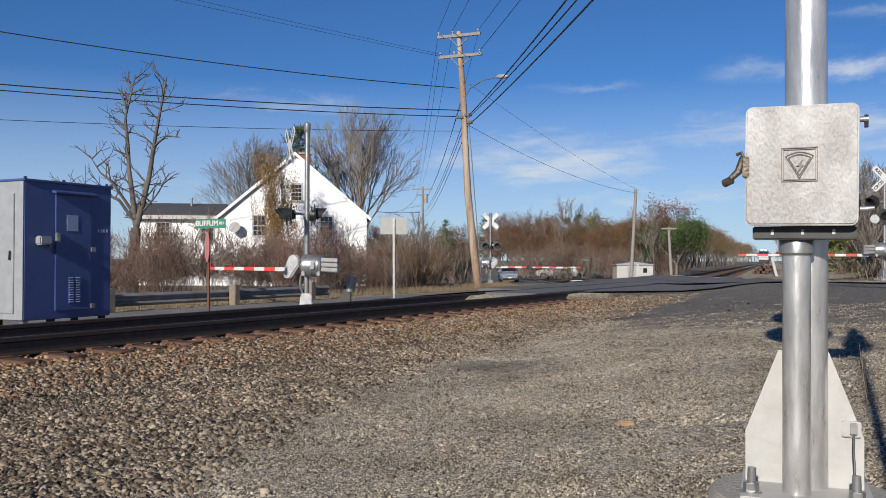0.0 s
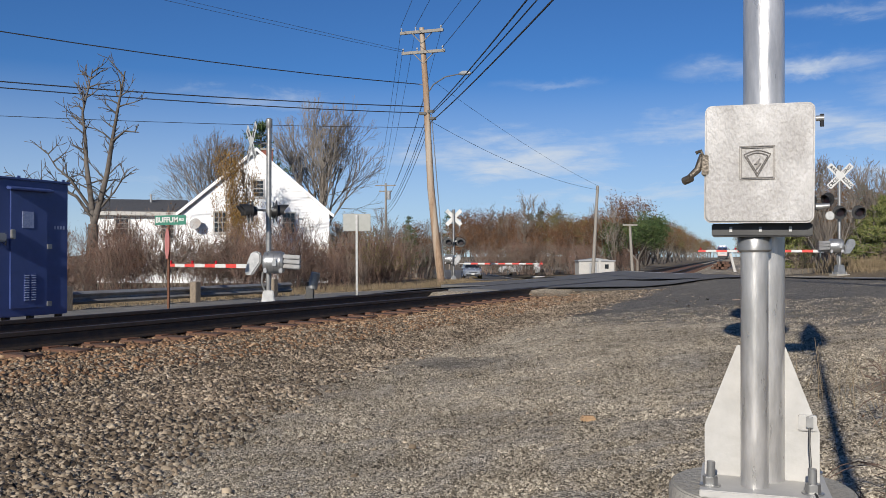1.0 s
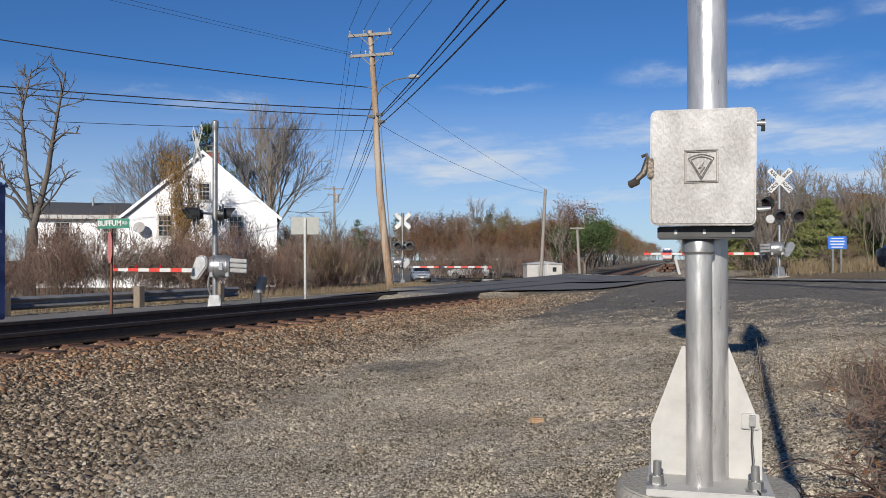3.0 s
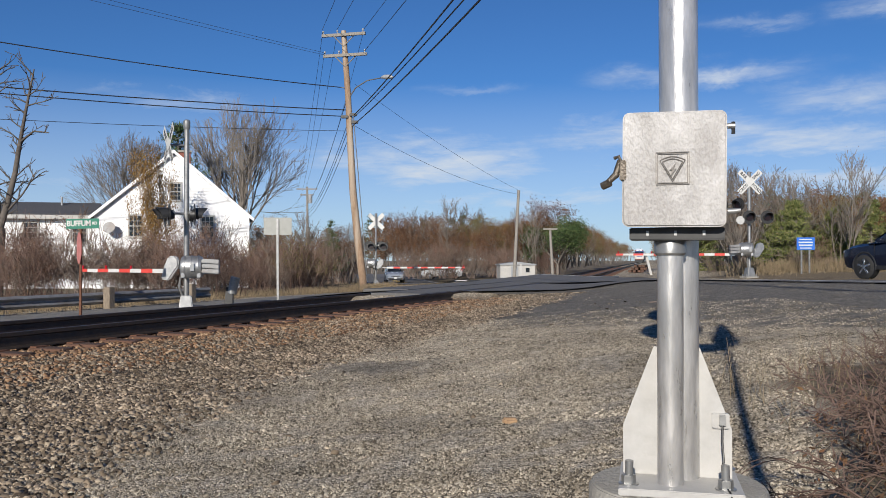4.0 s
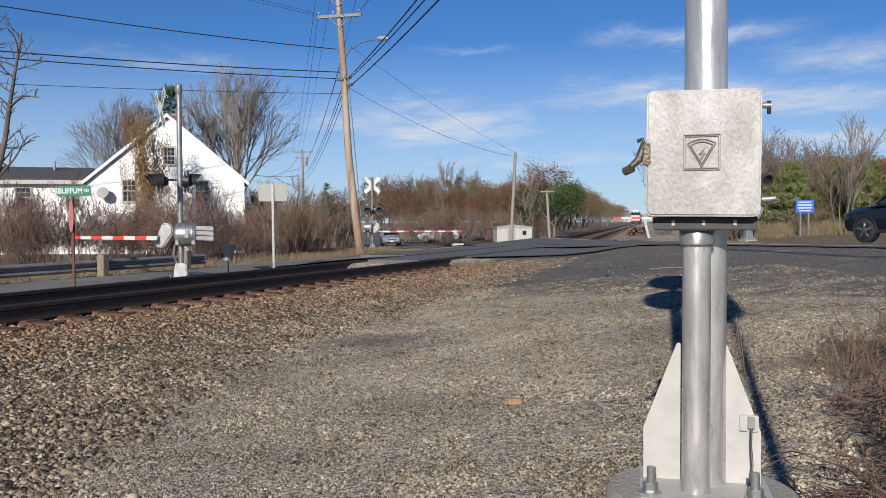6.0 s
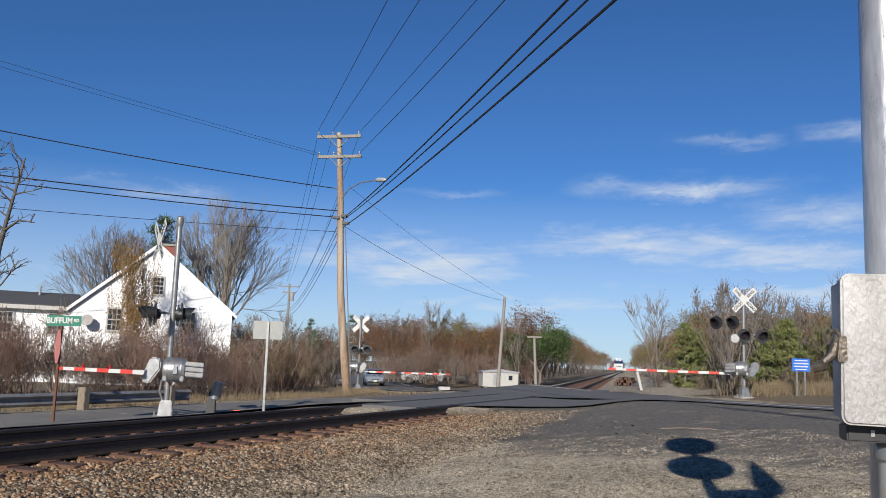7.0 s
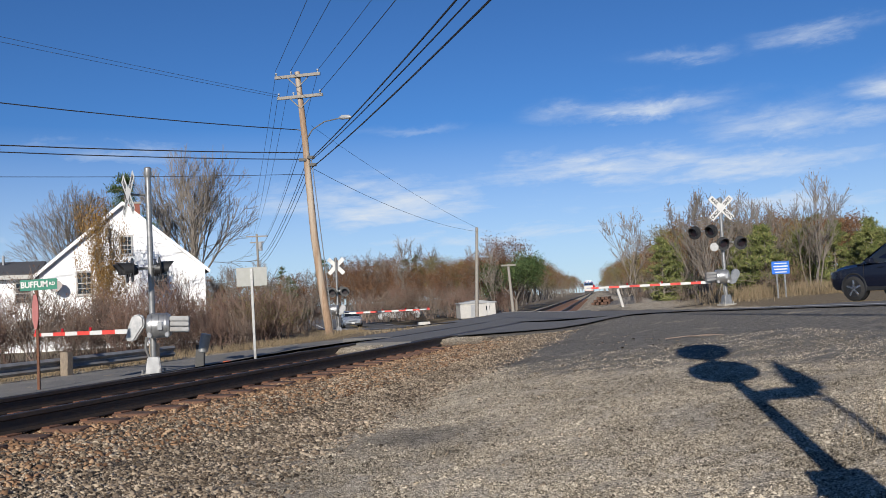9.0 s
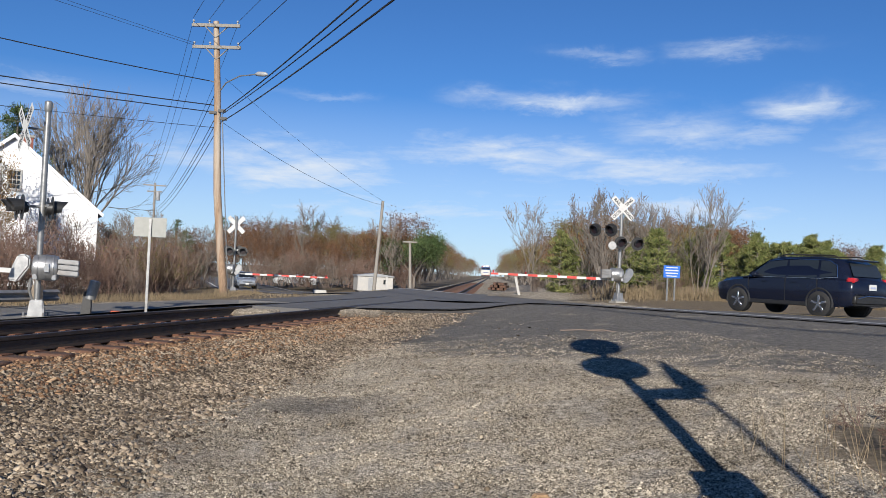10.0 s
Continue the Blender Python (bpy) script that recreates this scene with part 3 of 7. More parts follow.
def build_road():
    zf = lambda x, y: road_z(x, y)
    tagged(new("road", strip("road", (road_points(-0.55, -20, 185), road_points(7.4, -20, 185)), M_ROAD, zf, 0.0, 8)), "dark grey asphalt road over the level crossing", "road", kind="structure")
    for o in (0.0, 6.8):
        for y0, y1 in ((-20, 28.0), (38.0, 120)):
            tagged(new("road_line", strip("road_line", (road_points(o - 0.10, y0, y1), road_points(o + 0.10, y0, y1)), M_LINE, zf, 0.022)), "worn white edge line on asphalt", "road marking", kind="structure")
    for o in (3.28, 3.52):
        for y0, y1 in ((-20, 27.0), (40.0, 120)):
            tagged(new("road_line", strip("road_line", (road_points(o - 0.06, y0, y1), road_points(o + 0.06, y0, y1)), material_yellow, zf, 0.022)), "worn yellow centre line on asphalt", "road marking", kind="structure")
    # side road that runs along the track
    def along(off, y0, y1, step=1.0):
        return [(float(track_x(y)) + off, y) for y in np.arange(y0, y1 + 0.01, step)]
    tagged(new("road", strip("side_road", (along(-8.5, -15, 37), along(-6.1, -15, 37)), M_OLDROAD, ground_z, 0.012, 6)), "pale old asphalt side road beside the track", "road", kind="structure")
    # the side road widens to the crossing, and the corner of the main road reaches the near rail
    rows = np.arange(14.4, 31.6, 0.4)
    left = [(float(track_x(y)) - 6.2, y) for y in rows]
    right = [(float(track_x(y)) + float(np.interp(y, [14, 20.6, 22.9, 31], [-6.1, -3.9, -0.92, -0.92])), y) for y in rows]
    tagged(new("road", strip("road_mouth", (left, right), M_OLDROAD, crossing_z, 0.004, 10)), "pale patched asphalt where the side road meets the crossing", "road", kind="structure")
    rows = np.arange(22.3, 31.8, 0.35)
    left = [(float(track_x(y)) + 0.92, y) for y in rows]
    right = [(max(float(track_x(y)) + 0.95, min(float(road_x(y)) - 0.5, (y - 21.95) / 0.45)), y) for y in rows]
    tagged(new("road", strip("road_corner", (left, right), M_ROAD, crossing_z, 0.004, 8)), "dark asphalt corner of the main road beside the rails", "road", kind="structure")


material_yellow = material("yellow road paint", (0.60, 0.40, 0.06), (0.42, 0.29, 0.06), 14, 0.7)


def track_frame(y):
    d = float(track_x(y + 0.05) - track_x(y - 0.05)) / 0.1
    return Vector((float(track_x(y)), y, 0)), math.degrees(math.atan2(-d, 1))


def build_track():
    rail_profile = [(-0.075, 0), (0.075, 0), (0.075, 0.012), (0.012, 0.03), (0.010, 0.125), (0.036, 0.14), (0.036, 0.176), (0.028, 0.183), (-0.028, 0.183), (-0.036, 0.176), (-0.036, 0.14), (-0.010, 0.125), (-0.012, 0.03), (-0.075, 0.012)]
    track = thing("railway_track", "single railway track with dark steel rails on wooden ties", "railway track", kind="structure")
    ys = list(np.arange(-14, 100, 1.0)) + list(np.arange(100, 620, 8.0))
    n = len(rail_profile)
    for side in (-0.755, 0.755):
        v, f = [], []
        for y in ys:
            p, a = track_frame(y)
            m = pose(p.x, p.y, 0.222, 0, 0, a)
            v += [m @ Vector((side + x, 0, z)) for x, z in rail_profile]
        for i in range(len(ys) - 1):
            f += [(i * n + k, i * n + (k + 1) % n, (i + 1) * n + (k + 1) % n, (i + 1) * n + k) for k in range(n)]
        me = Geo().add(v, f).mesh("rail", M_STEEL)
        part("rail", me, track, "dark worn steel rail")
    tie = Geo().box((0, 0, 0), (2.6, 0.22, 0.18)).mesh("tie", M_TIE, 0.012, 1)
    plate = Geo().box((0, 0, 0), (0.34, 0.18, 0.02)).mesh("tie_plate", M_RUST)
    rng = random.Random(5)
    y = -13.0
    k = 0
    while y < 120:
        p, a = track_frame(y)
        if not 21.6 < y < 42.6 and k < 230:
            ob = part("tie", tie, track)
            ob.matrix_basis = pose(p.x + rng.uniform(-0.05, 0.05), p.y, 0.13, rng.uniform(-0.6, 0.6), 0, a + rng.uniform(-0.8, 0.8))
            if y < 30:
                for side in (-0.755, 0.755):
                    q = pose(p.x, p.y, 0.222, 0, 0, a) @ Vector((side, 0, 0))
                    po = part("tie_plate", plate, track)
                    po.matrix_basis = pose(q.x, q.y, 0.223, 0, 0, a)
            k += 1
        y += 0.53 * math.cos(radians(a))
    # asphalt and rubber panels between the rails where the road goes over
    for lo, hi, start in ((-0.66, 0.66, 20.6), (-2.2, -0.86, 23.0), (0.86, 2.2, 30.8)):
        v, f = [], []
        for y in np.arange(start, 42.9, 0.5):
            p, a = track_frame(y)
            m = pose(p.x, p.y, 0, 0, 0, a)
            for x in (lo, hi):
                v += [m @ Vector((x, 0, 0.30)), m @ Vector((x, 0, 0.412))]
        for i in range(len(v) // 4 - 1):
            b = i * 4
            f += [(b + 1, b + 3, b + 7, b + 5), (b, b + 1, b + 5, b + 4), (b + 2, b + 3, b + 7, b + 6)]
        e = len(v) - 4
        f += [(0, 1, 3, 2), (e, e + 1, e + 3, e + 2)]
        part("crossing_panel", Geo().add(v, f).mesh("crossing_panel", M_ROAD), track, "asphalt crossing panel between rails")


def stone_soup(name, pts, sizes, mat, label, seed):
    """Rough crushed stones, one small uneven block each, lying half sunk."""
    rng = np.random.default_rng(seed)
    n = len(pts)
    base = np.array([(-1, -1, -.5), (1, -1, -.5), (1, 1, -.5), (-1, 1, -.5), (-.7, -.6, .6), (.6, -.7, .7), (.65, .6, .5), (-.6, .65, .65)])
    v = base[None] + rng.uniform(-0.5, 0.5, (n, 8, 3))
    v = v * np.stack([rng.uniform(0.7, 1.3, n), rng.uniform(0.5, 1.0, n), rng.uniform(0.45, 0.9, n)], -1)[:, None]
    a = rng.uniform(0, 2 * np.pi, n)
    c, s = np.cos(a), np.sin(a)
    t1, t2 = rng.uniform(-0.5, 0.5, n), rng.uniform(-0.5, 0.5, n)
    x, y, z = v[..., 0], v[..., 1], v[..., 2]
    z = z + x * t1[:, None] + y * t2[:, None]
    v = np.stack([x * c[:, None] - y * s[:, None], x * s[:, None] + y * c[:, None], z], -1) * (np.asarray(sizes)[:, None, None] * 0.5)
    v = v + np.asarray(pts)[:, None, :]
    q = np.array([(4, 5, 6, 7), (0, 1, 5, 4), (1, 2, 6, 5), (2, 3, 7, 6), (3, 0, 4, 7)])
    f = (q[None] + (np.arange(n) * 8)[:, None, None]).reshape(-1, 4)
    tagged(new(name, raw_mesh(name, v.reshape(-1, 3), f, mat)), label, "stones", kind="stuff")


def chip_soup(name, pts, sizes, mat, label, seed):
    """Small chips of stone: uneven four-sided points lying about."""
    rng = np.random.default_rng(seed)
    n = len(pts)
    base = np.array([(-1, -1, -.5), (1, -1, -.5), (1, 1, -.5), (-1, 1, -.5), (0, 0, .75)])
    v = base[None] + rng.uniform(-0.5, 0.5, (n, 5, 3))
    v = v * np.stack([rng.uniform(0.7, 1.3, n), rng.uniform(0.5, 1.0, n), rng.uniform(0.6, 1.1, n)], -1)[:, None]
    a = rng.uniform(0, 2 * np.pi, n)
    c, s = np.cos(a)[:, None], np.sin(a)[:, None]
    v = np.stack([v[..., 0] * c - v[..., 1] * s, v[..., 0] * s + v[..., 1] * c, v[..., 2]], -1) * (np.asarray(sizes)[:, None, None] * 0.5) + np.asarray(pts)[:, None, :]
    f = (np.array([(0, 1, 4), (1, 2, 4), (2, 3, 4), (3, 0, 4)])[None] + (np.arange(n) * 5)[:, None, None]).reshape(-1, 3)
    tagged(new(name, raw_mesh(name, v.reshape(-1, 3), f, mat)), label, "stones", kind="stuff")


def build_stones():
    rng = np.random.default_rng(11)
    def scatter(n, x0, x1, y0, y1, keep, size):
        x, y = rng.uniform(x0, x1, n), y0 + (y1 - y0) * rng.uniform(0, 1, n) ** 1.7
        k = keep(x, y)
        x, y = x[k], y[k]
        sz = size(len(x))
        return np.stack([x, y, ground_z(x, y) + sz * 0.12], -1), sz
    # on the track bed, rust-brown, near the rails
    def bed(x, y):
        s = np.abs(off_track(x, y))
        return (s < 2.5) & (crossing_k(x, y) < 0.3) & (y < 30)
    p, s = scatter(130000, -12, 4, 0, 25, bed, lambda n: rng.uniform(0.028, 0.062, n))
    stone_soup("ballast_stones", p, s, M_RUSTSTONE, "rust-brown crushed ballast stones round the ties", 1)
    def slope(x, y):
        s = off_track(x, y)
        return (s > 1.6) & (rng.uniform(0, 1, len(x)) < np.clip(0.5 + (ballast_reach(y) - s) / 1.1, 0.0, 1) + 0.006) & (s < 6.6) & (crossing_k(x, y) < 0.75)
    p, s = scatter(470000, -8.5, 4, 3.2, 25, slope, lambda n: rng.uniform(0.02, 0.045, n) * rng.uniform(0.6, 1.2, n))
    stone_soup("ballast_stones", p, s, M_SLOPESTONE, "grey-brown crushed stones on the ballast slope", 2)
    def lot(x, y):
        s = off_track(x, y)
        u = (x - road_x(y)) * 0.85
        return (s > 2.6) & ~((x > 1.5 + (y - 3.2) * 0.36) & (y < 7.3)) & (u < -10.9 + 9.0 * rng.uniform(0, 1, len(x)) ** 3) & (((x + 0.75) / 0.8) ** 2 + ((y - 9.7) / 0.55) ** 2 > rng.uniform(0.4, 1.4, len(x))) & (crossing_k(x, y) < 0.85)
    p, s = scatter(520000, -4.5, 6, 3.3, 16, lot, lambda n: 0.0085 + 0.016 * rng.uniform(0, 1, n) ** 12 + rng.uniform(0, 0.009, n))
    chip_soup("gravel_stones", p, s, M_STONE, "small loose gravel stones on the lot", 3)
    def verge(x, y):
        s = off_track(x, y)
        return (s < -2.0) & (s > -5.6) & (y < 29) & (crossing_k(x, y) < 0.3)
    p, s = scatter(30000, -16, 4, 6, 29, verge, lambda n: rng.uniform(0.02, 0.05, n))
    stone_soup("gravel_stones", p, s, M_STONE, "grey gravel between the track and the side road", 4)


build_ground()
build_road()
build_track()
build_stones()

# ---- lettering ----
def letters(body, size, mat, depth=0.002):
    """Built-in font as a mesh in x, z, middle at the origin, facing -y."""
    cu = bpy.data.curves.new("letters", "FONT")
    cu.offset = size * 0.025
    cu.body, cu.size, cu.align_x, cu.align_y, cu.extrude = body, size, "CENTER", "CENTER", depth
    ob = bpy.data.objects.new("letters", cu)
    scene.collection.objects.link(ob)
    me = bpy.data.meshes.new_from_object(ob.evaluated_get(bpy.context.evaluated_depsgraph_get()))
    bpy.data.objects.remove(ob)
    me.transform(Matrix.Rotation(radians(90), 4, "X"))
    me.materials.clear(); me.materials.append(mat)
    return me


def moved(me, m):
    me = me.copy(); me.transform(m)
    return me


def disc(g, c, r, t, axis, n=28):
    a = Vector(axis).normalized() * t / 2
    return g.tube([Vector(c) - a, Vector(c) + a], r, n)


# ---- the mast beside the camera ----
def near_mast():
    X, Y = 0.809, 3.06
    t = thing("signal_mast", "silver crossing mast with a junction box on a concrete foot", "signal mast", pose(X - 0.008, Y, 0, 0, 0, -14.5))
    g = Geo().tube([(0, 0, -0.1), (0, 0, 0.40), (0, 0, 0.42)], [0.31, 0.305, 0.295], 40)
    part("foundation", g.mesh("foundation", M_CONC, 0.006), t, "round weathered concrete foundation")
    part("base_plate", Geo().box((0.005, -0.02, 0.433), (0.40, 0.40, 0.024), (0, 0, 2)).mesh("base_plate", M_WHITE, 0.003), t, "white square steel base plate")
    part("mast", Geo().tube([(0.010, 0, 0.44), (0.010, 0, 3.0), (0.010, 0, 5.5)], 0.067, 40).mesh("mast", M_GALV), t, "bright aluminium pipe")
    fin = [(0.066, 0), (0.184, 0), (0.184, 0.17), (0.078, 0.45), (0.066, 0.45)]
    for k in (0, 180):
        g = Geo().prism(fin, 0.014, pose(0, 0, 0.445, 0, 0, k) @ pose(0, -0.007, 0))
        part("fin", g.mesh("fin", M_WHITE, 0.002), t, "white triangular stiffener fin")
    part("fin", Geo().prism(fin, 0.014, pose(0, 0, 0.445, 0, 0, 90) @ pose(0, -0.007, 0)).mesh("fin", M_WHITE, 0.002), t, "white triangular stiffener fin")
    part("conduit", Geo().tube([(-0.020, -0.116, 0.44), (-0.020, -0.116, 1.215)], 0.0435, 32).mesh("conduit", M_GALV), t, "bright aluminium conduit")
    part("collar", Geo().tube([(-0.020, -0.116, 1.215), (-0.020, -0.116, 1.222), (-0.020, -0.116, 1.268), (-0.020, -0.116, 1.274)], [0.047, 0.053, 0.053, 0.049], 32).mesh("collar", M_PALE), t, "dull cast collar")
    for bx, by, tilt in ((-0.158, -0.16, 3), (0.155, -0.155, -2), (-0.16, 0.14, 0), (0.17, 0.14, 0)):
        b = part("anchor_bolt", Geo().tube([(bx, by, 0.44), (bx + tilt * 0.001, by, 0.525)], 0.0135, 14).mesh("anchor_bolt", M_PALE), t, "galvanised anchor bolt")
        part("nut", Geo().tube([(bx, by, 0.447), (bx, by, 0.478)], 0.025, 6).mesh("nut", M_PALE, 0.002), b)
        part("washer", Geo().tube([(bx, by, 0.445), (bx, by, 0.450)], 0.034, 20).mesh("washer", M_PALE), b)
    # black bracket and cast box
    part("bracket", Geo().box((0.001, -0.14, 1.286), (0.305, 0.10, 0.042)).mesh("bracket", M_BLACK, 0.004), t, "black steel bracket with slots")
    for x in (-0.092, -0.002, 0.088):
        part("bracket_bolt", Geo().box((x, -0.191, 1.288), (0.009, 0.004, 0.016)).mesh("bracket_bolt", M_PALE), t)
    bx = part("junction_box", Geo().box((-0.074, -0.142, 1.495), (0.318, 0.125, 0.366)).mesh("junction_box", M_BOX, 0.014, 3), t, "cast aluminium junction box")
    bx.location = (0.067, -0.012, 0)
    w, h, r = 0.164, 0.188, 0.022
    rim = [(sx * (w - r) + r * math.cos(radians(a0 + k * 15)), sz * (h - r) + r * math.sin(radians(a0 + k * 15))) for sx, sz, a0 in ((1, 1, 0), (-1, 1, 90), (-1, -1, 180), (1, -1, 270)) for k in range(7)]
    part("door", Geo().prism(rim, 0.030, pose(-0.074, -0.233, 1.495, 0, 0.6, 0)).mesh("door", M_BOX, 0.006, 3), bx, "scratched cast aluminium door")
    em = Geo()
    cx, cz, y = -0.078, 1.497, -0.2355
    for s in (0.052, 0.047):
        for a in (0, 90, 180, 270):
            em.box(tuple(pose(cx, y, cz, 0, a, 0) @ Vector((0, 0, s))), (s * 2 + 0.002, 0.005, 0.0022), (0, a, 0))
    tri = [(-0.040, 0.026), (0.040, 0.026), (0.0, -0.044)]
    arc = [(-0.040 + 0.08 * k / 8, 0.026 + 0.012 * math.sin(math.pi * k / 8)) for k in range(9)]
    lines = [tri[0], tri[2], tri[1]] + arc[::-1]
    for k in (1.0, 0.80):
        q = [(cx + a * k, y, cz + b * k) for a, b in lines]
        for a, b in zip(q, q[1:]):
            em.tube([a, b], 0.0016, 5)
    bolt = [(0.010, 0.016), (-0.010, -0.006), (0.0, -0.004), (-0.006, -0.026), (0.012, -0.002), (0.001, -0.003)]
    em.prism([(cx + a, cz + b) for a, b in bolt], 0.006, pose(0, y - 0.005, 0))
    part("emblem", em.mesh("emblem", M_BOXDARK), bx, "raised square emblem with a triangle and a bolt")
    h = part("latch", Geo().box((-0.252, -0.215, 1.495), (0.022, 0.05, 0.065)).mesh("latch", M_BRASS, 0.003), bx, "worn brass latch with a padlock")
    h.location = (0.016, 0, 0)
    part("latch_arm", Geo().tube([(-0.262, -0.225, 1.53), (-0.268, -0.23, 1.50), (-0.275, -0.232, 1.48), (-0.305, -0.235, 1.452)], [0.008, 0.012, 0.012, 0.009], 10).mesh("latch_arm", M_BRASS), h)
    part("latch_ring", disc(Geo(), (-0.306, -0.235, 1.449), 0.013, 0.03, (1, -0.6, 0.4), 16).mesh("latch_ring", M_BRASS), h)
    part("latch_eye", Geo().tube([(-0.28, -0.23, 1.535), (-0.265, -0.235, 1.54), (-0.258, -0.235, 1.525), (-0.27, -0.235, 1.51)], 0.006, 8).mesh("latch_eye", M_BRASS), h)
    hg = part("hinge", Geo().tube([(0.094, -0.205, 1.632), (0.118, -0.205, 1.632)], 0.009, 12).mesh("hinge", M_PALE), bx, "hinge pin")
    part("pin", Geo().tube([(0.112, -0.205, 1.645), (0.112, -0.205, 1.606)], 0.006, 8).mesh("pin", M_BLACK), hg)
    part("hinge", Geo().tube([(0.094, -0.19, 1.357), (0.11, -0.19, 1.357), (0.135, -0.19, 1.36)], [0.010, 0.010, 0.007], 12).mesh("hinge", M_PALE), bx, "hinge pin")
    cl = part("cable_clamp", Geo().box((0.146, -0.012, 0.645), (0.058, 0.02, 0.052)).mesh("cable_clamp", M_WHITE, 0.003), t, "white clamp on the fin")
    part("clamp_lug", Geo().box((0.152, -0.03, 0.65), (0.022, 0.02, 0.036)).mesh("clamp_lug", M_PALE, 0.002), cl)
    pts = [(0.152, -0.035, 0.64), (0.150, -0.045, 0.58), (0.154, -0.05, 0.52), (0.146, -0.10, 0.455), (0.165, -0.20, 0.449), (0.175, -0.23, 0.42)]
    part("ground_wire", Geo().tube(pts, 0.0035, 6).mesh("ground_wire", M_BLACK), t, "black earth wire")
    # lights high on the mast, whose shadow falls on the gravel
    for z, rx, rz in ((4.05, 0.40, 0.50), (5.15, 0.38, 0.50)):
        ring = [(rx * math.cos(a * math.pi / 18), rz * math.sin(a * math.pi / 18)) for a in range(36)]
        lt = part("signal_light", Geo().prism(ring, 0.02, pose(0.0, -0.12, z)).mesh("signal_light", M_BLACK), t, "black round signal light background")
        part("hood", Geo().tube([(0, -0.12, z), (0, -0.42, z + 0.02)], [0.16, 0.17], 24).mesh("hood", M_BLACK), lt)


def leaning_post():
    """A post added unseen behind the first view, fitted to its shadow on the gravel."""
    t = thing("lamp_post", "unseen slender leaning dark post with a side arm, added for its shadow", "lamp post")
    a, b = Vector((0.08, -0.62, -0.1)), Vector((0.56, -0.62, 5.9))
    at = lambda k: a.lerp(b, k)
    part("post", Geo().tube([a, at(0.5), at(0.8), b], [0.045, 0.035, 0.03, 0.02], 12).mesh("post", M_BLACK), t)
    p = at(0.785)
    part("arm", Geo().box((p.x - 0.31, p.y, p.z), (0.66, 0.06, 0.32)).mesh("arm", M_BLACK, 0.01), t)
    part("brace", Geo().tube([(p.x - 0.35, p.y, p.z - 0.05), tuple(at(0.73))], 0.02, 8).mesh("brace", M_BLACK), t)
    q = at(0.86)
    # tapered head, no known lamp, shaped only for the shadow's wide end
    part("lamp", Geo().tube([tuple(at(0.79)), tuple(at(0.83)), tuple(at(0.92)), tuple(at(0.985))], [0.10, 0.16, 0.10, 0.035], 16).mesh("lamp", M_BLACK), t, "tapered dark head that shapes the post's shadow")


M_BOX = material("cast aluminium", (0.40, 0.385, 0.37), (0.325, 0.31, 0.295), 90, 0.52, 0.10, 0.45, 130, (0.56, 0.545, 0.53), 7, 1.0, 0.2, stretch=(1, 1, 0.5))
# the door's metal, darkened to put the shading of the raised emblem into colour
M_BOXDARK = material("darkened cast aluminium", (0.20, 0.185, 0.17), (0.13, 0.12, 0.11), 40, 0.55, 0.3)
M_BRASS = material("dull worn brass", (0.17, 0.145, 0.115), (0.09, 0.075, 0.06), 60, 0.45, 0.6, 0.3, 90)


# ---- crossing signals with gates ----
def crossbuck(parent, m, lettered=True):
    """Two crossed white boards, facing -y under the pose m."""
    for k, (a, words) in enumerate(((45, ("RAIL", "ROAD")), (-45, ("CROS", "SING")))):
        mm = m @ pose(0, 0.012 * k, 0, 0, a, 0)
        bd = part("crossbuck_board", moved(Geo().box((0, 0, 0), (1.22, 0.006, 0.23)).mesh("crossbuck_board", M_SIGNWHITE), mm), parent, "white crossbuck board with black lettering")
        if lettered:
            for x, w in zip((-0.36, 0.36), words):
                part("lettering", moved(letters(w, 0.17, M_BLACK), mm @ pose(x, -0.005, 0)), bd)


def signal_lights(parent, m, backs=0.27, hood=0.32, half=0.36):
    """A pair of lamps on a crossarm, facing -y under m."""
    arm = part("crossarm", moved(Geo().box((0, 0.10, 0.05), (half * 2 + 0.2, 0.06, 0.06)).mesh("crossarm", M_PALE, 0.004), m), parent)
    for x in (-half, half):
        lamp = part("signal_lamp", moved(disc(Geo(), (x, 0, 0), backs, 0.012, (0, 1, 0)).mesh("signal_lamp", M_BLACK), m), parent, "black round lamp background with a hood")
        part("lens", moved(disc(Geo(), (x, -0.02, 0), 0.15, 0.03, (0, 1, 0)).mesh("lens", M_LENS), m), lamp, "dark red lens")
        hd = Geo()
        n, v, f = 14, [], []
        for i in range(n + 1):
            a = math.pi * (-0.15 + 1.3 * i / n)
            for yy, r in ((0, 0.165), (-hood, 0.175)):
                for rr in (r, r - 0.008):
                    v.append((x + rr * math.cos(a), yy * (1 if yy == 0 else (0.55 + 0.45 * max(0, math.sin(a)))), rr * math.sin(a)))
        for i in range(n):
            b = i * 4
            f += [(b, b + 2, b + 6, b + 4), (b + 1, b + 3, b + 7, b + 5), (b + 2, b + 3, b + 7, b + 6)]
        part("hood", moved(hd.add(v, f).mesh("hood", M_BLACK), m), lamp)
        part("lamp_housing", moved(Geo().tube([(x, 0.01, 0), (x, 0.12, 0)], [0.14, 0.10], 16).mesh("lamp_housing", M_BLACK), m), lamp)


M_LENS = material("dark red lens", (0.012, 0.003, 0.003), (0.008, 0.002, 0.002), 20, 0.3)


M_CASE = material("bright silver casing paint", (0.40, 0.40, 0.40), (0.27, 0.275, 0.28), 7, 0.36, 0.7, 0.05, 40, (0.40, 0.40, 0.40), 2, 0.6)


